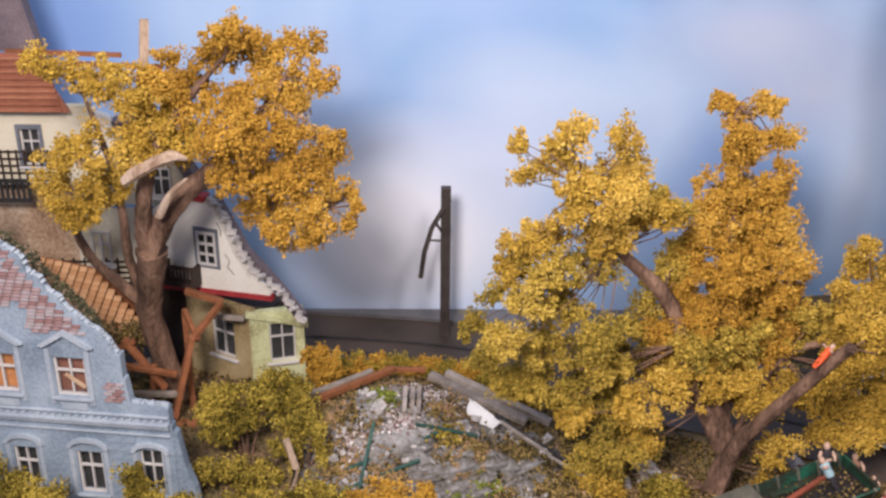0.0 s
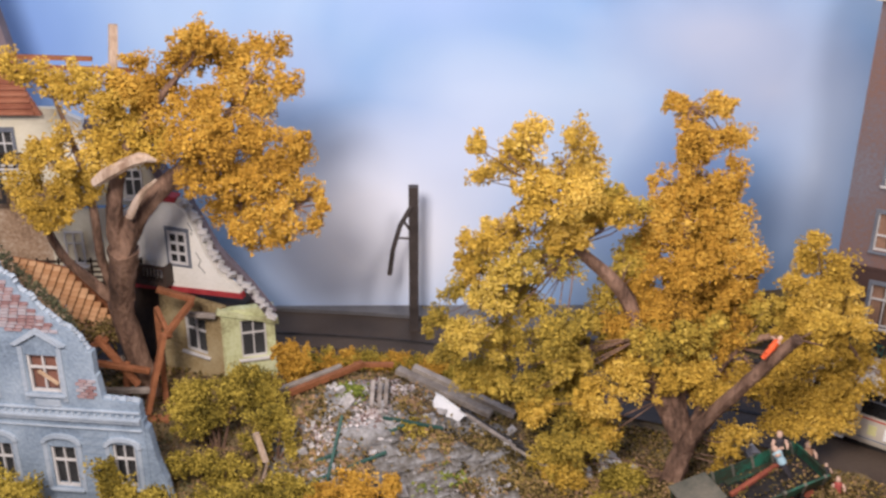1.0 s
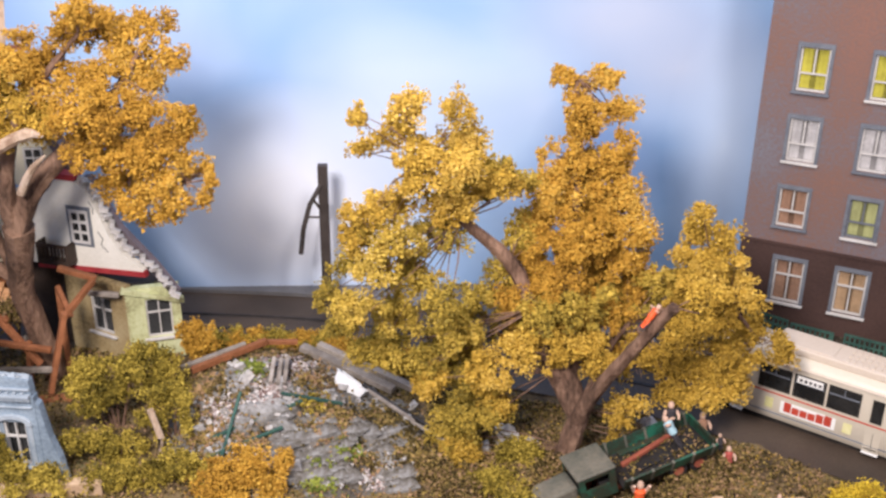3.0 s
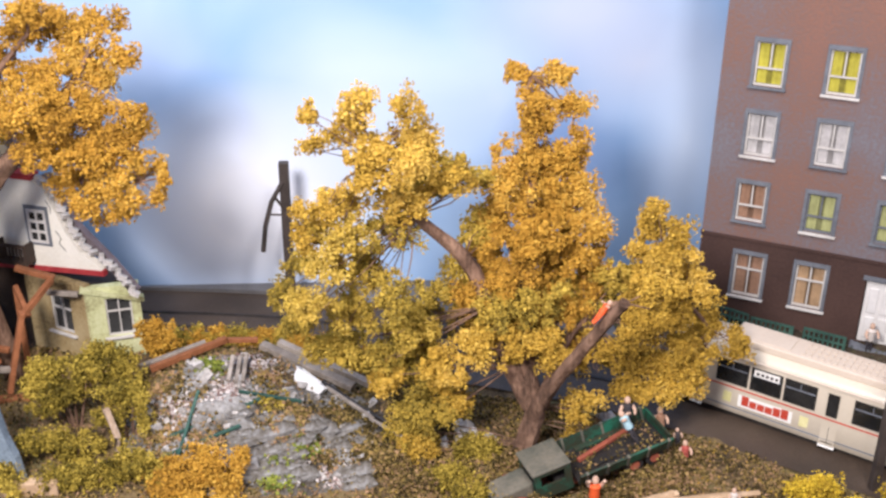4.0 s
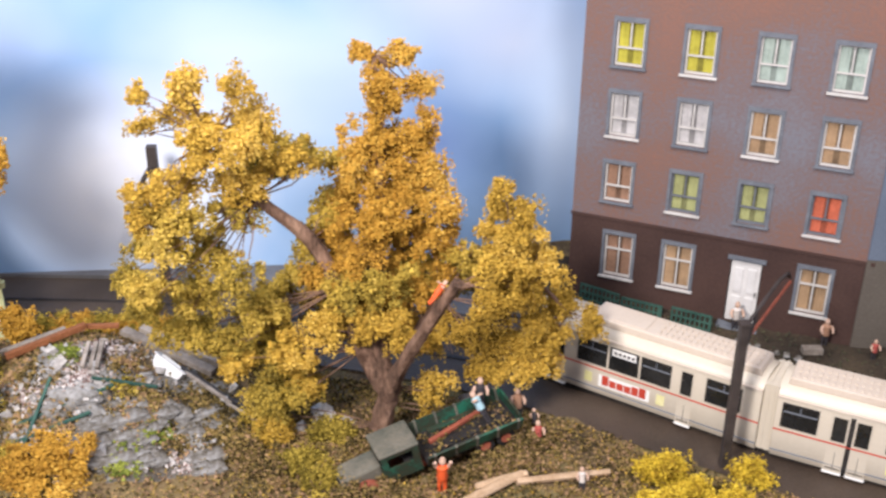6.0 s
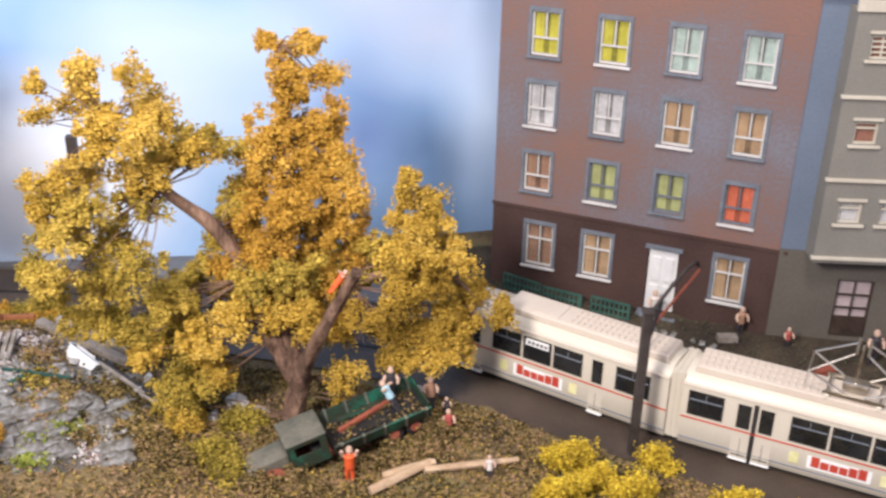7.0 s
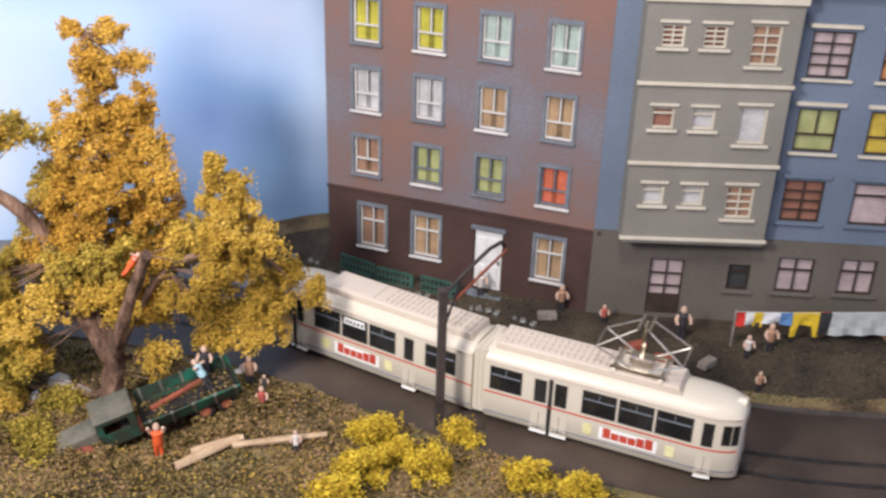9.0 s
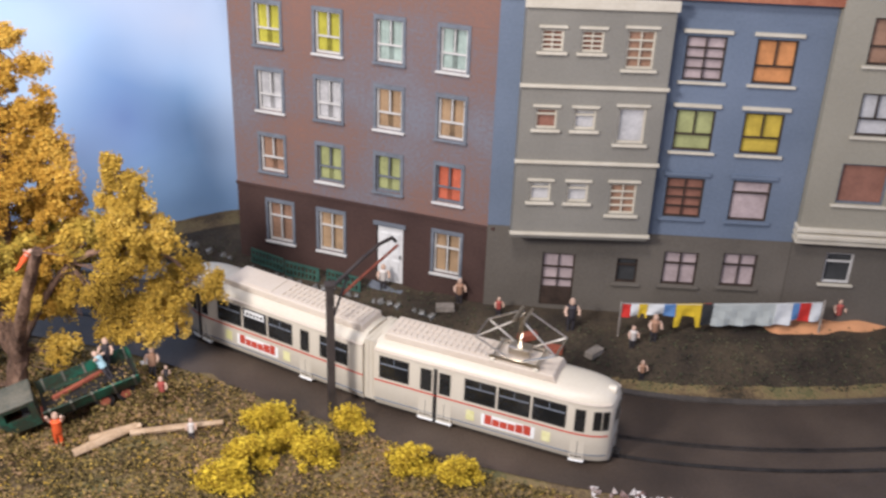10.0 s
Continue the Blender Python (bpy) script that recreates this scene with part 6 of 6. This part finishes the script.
for r in range(10):
    for c in range(7):
        put("roof_tile", til, patch, (-3.4 + 0.3 * r + 0.40 * c - 1.0, -1.0 - 0.08 * r, 2.0 - 0.34 * r + O - 0.1 * c), (-0.5, 0.12, 0))
part("roof_deck", Geo().prism([(-4.6, 2.1 + O), (-2.0, 1.5 + O), (1.0, -1.9 + O), (-1.6, -1.4 + O)], -0.9, -0.75), TIMBER, patch)
shrub((-14.6, 46.6, -2.6), [(-0.9, 0, 1.2, 0.9, 0.6), (0.2, 0.2, 1.4, 0.8, 0.6)], SCATTER, "dull olive bush growing in the ruin", 71, 0.7)


# ---- the wrecked lorry ----
lorry = thing("lorry", (14.6, 36.5, -4.72), "wrecked green lorry with open bed, stuck under the tree", "lorry", rz=17, ry=-12)
lorry.scale = (0.9, 0.88, 0.88)
part("chassis", Geo().span((-4.6, -0.55, 0.35), (4.2, 0.55, 0.6)), RUST, lorry, "rusty red chassis")
bonnet = [(-4.7, 0.55), (-4.75, 1.25), (-4.4, 1.5), (-2.7, 1.62), (-2.7, 0.55)]
part("bonnet", Geo().prism(bonnet, -0.7, 0.7), TRUCKGREY, lorry, "dusty grey-green bonnet", bevel=0.12)
part("radiator", Geo().span((-4.82, -0.5, 0.6), (-4.74, 0.5, 1.25)), BLACK, lorry)
cab = part("cab", wall_cells(1.9, 0.6, 2.1, 0.1, [(-2.4, -1.15, 1.35, 1.95)], y=-1.0, x0=-2.7), TRUCKGREEN, lorry, "green cab with open windows")
part("cab_side", wall_cells(1.9, 0.6, 2.1, 0.1, [(-2.4, -1.15, 1.35, 1.95)], y=0.9, x0=-2.7), TRUCKGREEN, cab)
part("cab_back", Geo().span((-0.9, -0.9, 0.6), (-0.8, 0.9, 2.1)), TRUCKGREEN, cab)
part("cab_front", Geo().span((-2.7, -0.9, 0.6), (-2.62, 0.9, 1.45)), TRUCKGREEN, cab)
part("windscreen", Geo().span((-2.68, -0.85, 1.47), (-2.64, 0.85, 2.0)), DARKGLASS, cab)
part("cab_roof", Geo().span((-2.8, -1.05, 2.1), (-0.75, 1.05, 2.28)), TRUCKGREY, cab, "dusty cab roof", bevel=0.08)
part("seat", Geo().span((-1.6, -0.8, 0.62), (-1.0, 0.8, 1.3)), BLACK, cab)
part("bed_floor", Geo().span((-0.6, -1.2, 0.75), (4.4, 1.2, 0.95)), BLACK, lorry, "black dirty bed floor")
for y, tilt in ((-1.25, -24), (1.25, 10)):
    bd = part("drop_side", Geo().span((-0.6, -0.05, 0), (4.4, 0.05, 0.75)), TRUCKGREEN, lorry, "green drop side")
    bd.matrix_basis = pose(0, y * U, 0.9 * U, -tilt, 0, 0)
    for i in range(5):
        part("stake", Geo().span((-0.3 + i * 1.1, -0.09, -0.05), (-0.18 + i * 1.1, 0.09, 0.78)), TRUCKGREY, bd)
part("tailboard", Geo().span((4.35, -1.2, 0.9), (4.45, 1.2, 1.6)), TRUCKGREEN, lorry)
turn = Euler((radians(90), 0, 0)).to_matrix()
for wx in (-3.7, 2.4, 3.5):
    for wy in (-1.0, 1.0):
        wheel = part("wheel", Geo().lathe([(0.32, -0.14), (0.48, -0.12), (0.5, 0), (0.48, 0.12), (0.32, 0.14)], (wx, wy, 0.48), 16, turn), BLACK, lorry, smooth=True)
        part("rim", Geo().lathe([(0.26, -0.16), (0.3, 0), (0.26, 0.16)], (wx, wy, 0.48), 12, turn), RUST, wheel, "rusty red wheel rim")
for wy in (-0.95, 0.95):
    arc = [(-3.7 + 0.72 * math.cos(a), 0.48 + 0.66 * math.sin(a)) for a in np.linspace(0.1, 3.05, 9)] + [(-3.7 + 0.6 * math.cos(a), 0.48 + 0.54 * math.sin(a)) for a in np.linspace(3.05, 0.1, 9)]
    part("mudguard", Geo().prism(arc, wy - 0.2, wy + 0.2), RUST, lorry, "rust-red mudguard")
part("bumper", Geo().span((-5.0, -0.95, 0.45), (-4.86, 0.95, 0.65)), RUST, lorry, bevel=0.03)
for wy in (-0.6, 0.6):
    part("headlight", Geo().box((-4.85, wy, 1.15), (0.14, 0.2, 0.2)), CHROME, lorry, bevel=0.05)


def free_beam(a, b, w, h, material, label, name="beam"):
    mid = [(u + v) / 2 for u, v in zip(a, b)]
    ob = part(name, shift(Geo().beam(a, b, w, h), *[-m for m in mid]), material, bevel=0.03)
    ob.location = Vector(mid) * U
    return tagged(ob, label, name)


def in_bed(x, y, z):
    """A place on the lorry, by its own axes."""
    return tuple((lorry.matrix_basis @ (Vector((x, y, z)) * U)) / U)


free_beam(in_bed(0.0, 0.1, 1.08), in_bed(3.2, 0.8, 1.12), 0.2, 0.2, RUST, "rust-red beam lying in the lorry bed")
free_beam(in_bed(0.2, 0.95, 1.05), in_bed(2.8, 1.0, 1.05), 0.3, 0.14, TRUCKGREEN, "green board lying in the lorry bed", "board")
free_beam(in_bed(0.6, -0.4, 1.02), in_bed(3.8, -0.1, 1.02), 0.5, 0.12, BLACK, "black sheet lying in the lorry bed", "board")
for a, b, w in (((18.0, 34.6), (22.2, 35.3), 0.34), ((15.6, 33.6), (18.3, 35.0), 0.4), ((16.2, 34.5), (18.5, 35.0), 0.36)):
    g = Geo()
    pa, pb = Vector(grounded(*a, 0.28)), Vector(grounded(*b, 0.3))
    mid = (pa + pb) / 2
    g.tube([pa - mid, (pb - pa) * 0.1, pb - mid], [w * 0.5, w * 0.55, w * 0.42], 9, 0.08)
    ob = part("log", g, PALEWOOD, smooth=True)
    ob.location = mid * U
    tagged(ob, "pale sawn log lying on the bank", "log", group="felled logs")
for x, y, r in ((9.6, 40.2, 0.9), (8.6, 39.6, 0.6), (10.6, 39.6, 0.7), (16.8, 41.4, 0.7), (18.2, 41.2, 0.5)):
    g = Geo()
    for _ in range(3):
        g.chip((random.uniform(-.3, .3) * r, random.uniform(-.3, .3) * r, 0.2 * r), (r, r * 0.8, r * 0.6), 0.3)
    ob = part("boulder", g, STONE)
    ob.location = Vector(grounded(x, y, -0.05)) * U
    tagged(ob, "pale grey-brown boulder near the tree trunk", "boulder")


for x, y, s in ((17.2, 35.9, 0.7), (12.2, 34.6, 0.6), (18.9, 36.8, 0.6), (11.4, 36.2, 0.7), (15.6, 35.1, 0.5), (13.2, 33.9, 0.6), (16.6, 35.6, 0.6), (18.2, 36.2, 0.6), (10.9, 34.2, 0.7), (12.6, 37.0, 0.6), (11.6, 37.6, 0.8), (19.6, 37.6, 0.5)):
    shrub(grounded(x, y), [(0, 0, 0.3 * s, s, 0.35 * s), (0.5 * s, 0.2, 0.6 * s, 0.6 * s, 0.4 * s), (-0.6 * s, 0, 0.5 * s, 0.5 * s, 0.4 * s)], SCATTER, "low brown weeds round the wrecked lorry", int(x * 10), 0.6, group="weeds round the lorry")
q, k = lorry.matrix_basis.copy(), 240
p = np.stack([rng.uniform(-0.4, 4.2, k), rng.uniform(-1.1, 1.1, k), rng.uniform(0.95, 1.15, k)], 1)
c = np.array([tuple((q @ (Vector(v) * U)) / U) for v in p])
tagged(new("leaf_litter", crumb_mesh("leaf_litter", c, rng.uniform(0.04, 0.11, k), SCATTER, rng)), "brown leaves and dirt fallen on the lorry bed", "leaves", kind="stuff")
# ---- toy figures, as plain turned shapes ----
def figure(at, colour, height, label, rx=0.0, rz=0.0, arms=0.1):
    """One plain doll mesh: legs, coat, two stub arms (arms: how far they are raised) and a pale head."""
    h = height
    g = Geo()
    for x in (-0.06, 0.06):
        g.tube([(x * h, 0, 0), (x * h, 0, 0.25 * h), (x * 0.8 * h, 0, 0.48 * h)], [0.05 * h, 0.05 * h, 0.07 * h], 6)
    legs = len(g.f)
    g.lathe([(0.11 * h, 0.42 * h), (0.13 * h, 0.5 * h), (0.11 * h, 0.6 * h), (0.14 * h, 0.76 * h), (0.06 * h, 0.82 * h)], (0, 0, 0), 10)
    coat = len(g.f)
    for x in (-1, 1):
        g.tube([(x * 0.13 * h, 0, 0.75 * h), (x * 0.19 * h, -0.06 * h, (0.62 + 0.3 * arms) * h), (x * 0.17 * h, -0.16 * h, (0.50 + 0.55 * arms) * h)], [0.05 * h, 0.045 * h, 0.035 * h], 6)
    g.lathe([(0.04 * h, 0.80 * h), (0.08 * h, 0.85 * h), (0.085 * h, 0.92 * h), (0.05 * h, 0.99 * h)], (0, 0, 0), 8)
    ob = part("figurine", g, DOLL[colour], smooth=True)
    ob.data.materials.append(DOLL["pale"])
    ob.data.materials.append(DOLL["black"])
    for k, f in enumerate(ob.data.polygons):
        f.material_index = 2 if k < legs and colour != "orange" else 0 if k < coat else 1
    ob.matrix_basis = pose(at[0] * U, at[1] * U, at[2] * U, rx, 0, rz)
    return tagged(ob, label, "figurine", group="toy figurines")


figure(grounded(14.8, 34.7), "orange", 1.9, "small orange toy figurine with raised arms by the lorry", arms=0.9)
figure((14.2, 34.75, 4.1), "orange", 1.15, "small orange toy figurine leaning on the branch", rx=-40, rz=-75, arms=0.5)
figure(in_bed(3.1, -0.2, 1.05), "blue", 1.6, "pale blue toy figurine leaning on the lorry bed", rx=-35, rz=60, arms=0.5)
figure(in_bed(3.0, 0.7, 1.0), "black", 1.7, "dark toy figurine standing on the lorry bed", rx=-15)
figure(grounded(18.7, 38.9), "tan", 1.7, "brown toy figurine beside the lorry", rx=-25)
figure(grounded(19.4, 38.4), "black", 1.0, "dark crouching toy figurine beside the lorry", rx=-30)
figure(grounded(19.3, 36.9), "red", 1.4, "red crouching toy figurine on the bank", rx=-15)
figure(grounded(20.8, 34.3), "white", 1.2, "white toy figurine sitting by the logs", rx=-15)
for x, y, c, h, l in ((30.9, 45.0, "white", 1.7, "standing at the front door"), (34.9, 43.1, "tan", 1.6, "standing below a window"), (40.3, 39.7, "black", 2.0, "standing in the yard"), (43.2, 38.0, "white", 1.4, "sitting by the washing line"), (44.4, 38.2, "tan", 1.7, "standing by the washing line"), (36.8, 41.6, "red", 1.2, "sitting before the wall"), (43.3, 36.4, "tan", 1.2, "sitting at the yard's edge"), (55.0, 38.8, "red", 1.7, "standing on the sand")):
    figure(grounded(x, y), c, h, "small toy figurine " + l)

# ---- yard: fence, washing line, sand ----
fence = thing("garden_fence", (0, 0, 0), "low grey stone edging with dark green lattice panels", "fence")
line = spline([(19.0, 53.2), (22.0, 50.3), (25.4, 47.4), (29.0, 45.0), (32.4, 42.8), (36.0, 40.4), (40.0, 38.2), (46.0, 36.0), (54.0, 35.0)], 8)
stones = [mesh_of("edging_stone", Geo().chip((0, 0, 0), (0.42, 0.3, 0.3), 0.2), ROCK) for _ in range(4)]
for i in range(len(line) - 1):
    (x, y), (x2, y2) = line[i], line[i + 1]
    a = math.atan2(y2 - y, x2 - x)
    n = max(1, int(math.hypot(x2 - x, y2 - y) / 0.5))
    for j in range(n):
        px, py = x + (x2 - x) * j / n, y + (y2 - y) * j / n
        if rng.uniform() < 0.75 and px < 33.5:
            put("edging_stone", stones[(i + j) % 4], fence, grounded(px, py, 0.12), (0, 0, a + rng.uniform(-.3, .3)), rng.uniform(0.5, 1.0))
for x, y, x2, y2 in ((23.6, 49.2, 25.4, 47.7), (25.5, 47.6, 27.4, 46.4), (27.8, 46.1, 29.6, 44.9)):
    pz = ground_z(x, y)
    L = math.hypot(x2 - x, y2 - y)
    g = wall_cells(L, 0, 0.95, 0.06, [(a, a + 0.16, b, b + 0.3) for a in np.arange(0.1, L - 0.2, 0.25) for b in (0.12, 0.52)])
    p = part("lattice_panel", g, GREENPAINT, fence, "dark green lattice panel")
    p.matrix_basis = pose(x * U, y * U, (pz + 0.1) * U, 0, 0, math.degrees(math.atan2(y2 - y, x2 - x)))
wash = thing("washing_line", (42.7, 38.9, -4.3), "washing line between posts with hanging clothes and sheets", "washing line", rz=-5)
for x in (0, 10.9):
    part("post", Geo().tube([(x, 0, -0.3), (x, 0, 2.75)], 0.06, 6), GREYWOOD, wash)
part("line", Geo().tube([(0, 0, 2.65), (5.4, 0, 2.5), (10.9, 0, 2.65)], 0.015, 4), WHITE, wash)


def cloth(x0, x1, drop, colour, name="cloth", notch=0.0):
    g = Geo()
    n = 10
    for i in range(n + 1):
        x = x0 + (x1 - x0) * i / n
        d = drop * (1 - notch * (0.25 < i / n < 0.75))
        for k in range(4):
            g.v.append((x, 0.08 * math.sin(x * 5 + k) * k / 3, 2.58 - d * k / 3))
    g.f = [(i * 4 + k, i * 4 + k + 1, i * 4 + k + 5, i * 4 + k + 4) for i in range(n) for k in range(3)]
    ob = part(name, g, CLOTH[colour], wash, colour + " cloth hanging on the line")
    m = ob.modifiers.new("thick", "SOLIDIFY")
    m.thickness = 0.04 * U


for x0, x1, d, c, nt in ((0.0, 0.5, 0.75, "red", 0), (0.52, 1.0, 0.7, "white", 0), (0.95, 1.4, 0.8, "yellow", 0.3), (1.35, 2.3, 0.6, "white", 0), (2.3, 2.9, 0.7, "blue", 0), (2.9, 4.4, 1.4, "yellow", 0.45), (4.35, 4.8, 0.9, "red", 0), (4.3, 4.9, 1.3, "dark", 0), (4.9, 8.4, 1.35, "grey", 0), (8.3, 9.2, 1.3, "white", 0), (9.2, 9.6, 1.0, "blue", 0), (9.6, 10.2, 1.1, "red", 0), (10.2, 10.8, 1.1, "white", 0)):
    cloth(x0, x1, d, c, notch=nt)
sand = part("sand_patch", sheet(np.linspace(50.4, 58, 30), np.linspace(37.4, 40.4, 20), lambda x, y: ground_z(x, y) - 0.3 + 0.25 * noise.noise((x * 0.7, y * 0.7, 2)) + 0.7 * ease(37.4, 38.6, y) * ease(50.4, 51.6, x)), CLOTH["orange"], smooth=True)
tagged(sand, "orange-brown sand heaped in the yard", "sand")
DARKYARD = mat("dark_yard_earth", [(0.022, 0.016, 0.012), (0.044, 0.033, 0.022), (0.075, 0.055, 0.034)], 0.4, 0.95, 0.7, 6)


def yard_z(x, y):
    d = (y - float(np.interp(x, LINE[:, 0], LINE[:, 1]))) * 0.87
    return ground_z(x, y) + 0.06 * ease(4.7, 5.2, d) - 0.3 * ease(5.0, 4.6, d)


tagged(part("yard", sheet(np.linspace(17.5, 62, 150), np.linspace(33.5, 54, 80), yard_z), DARKYARD, smooth=True), "dark bare earth yard before the houses", "yard", kind="structure")
for i, (x, y) in enumerate(((39.2, 38.7), (34.0, 42.4), (38.0, 39.6), (41.2, 38.0))):
    ob = part("crate", Geo().span((-0.5, -0.25, 0), (0.5, 0.25, 0.35)), GREYWOOD if i % 2 else RUST, bevel=0.03)
    ob.matrix_basis = pose(x * U, y * U, (ground_z(x, y) + 0.06) * U, 0, 0, -25 + 20 * i)
    tagged(ob, "small weathered crate on the yard", "crate")
g = Geo()
k = 260
p = np.stack([rng.uniform(38, 62, k), rng.uniform(-0.45, 0.45, k)], 1)
c = np.array([(x, float(np.interp(x, [38, 45, 52, 62], [28.5, 26.3, 25.4, 25.2])) + o, STREET_Z + 0.05) for x, o in p])
tagged(new("gravel", crumb_mesh("gravel", c, rng.uniform(0.08, 0.22, k), PEBBLE, rng)), "pale gravel along the near street edge", "gravel", kind="stuff")
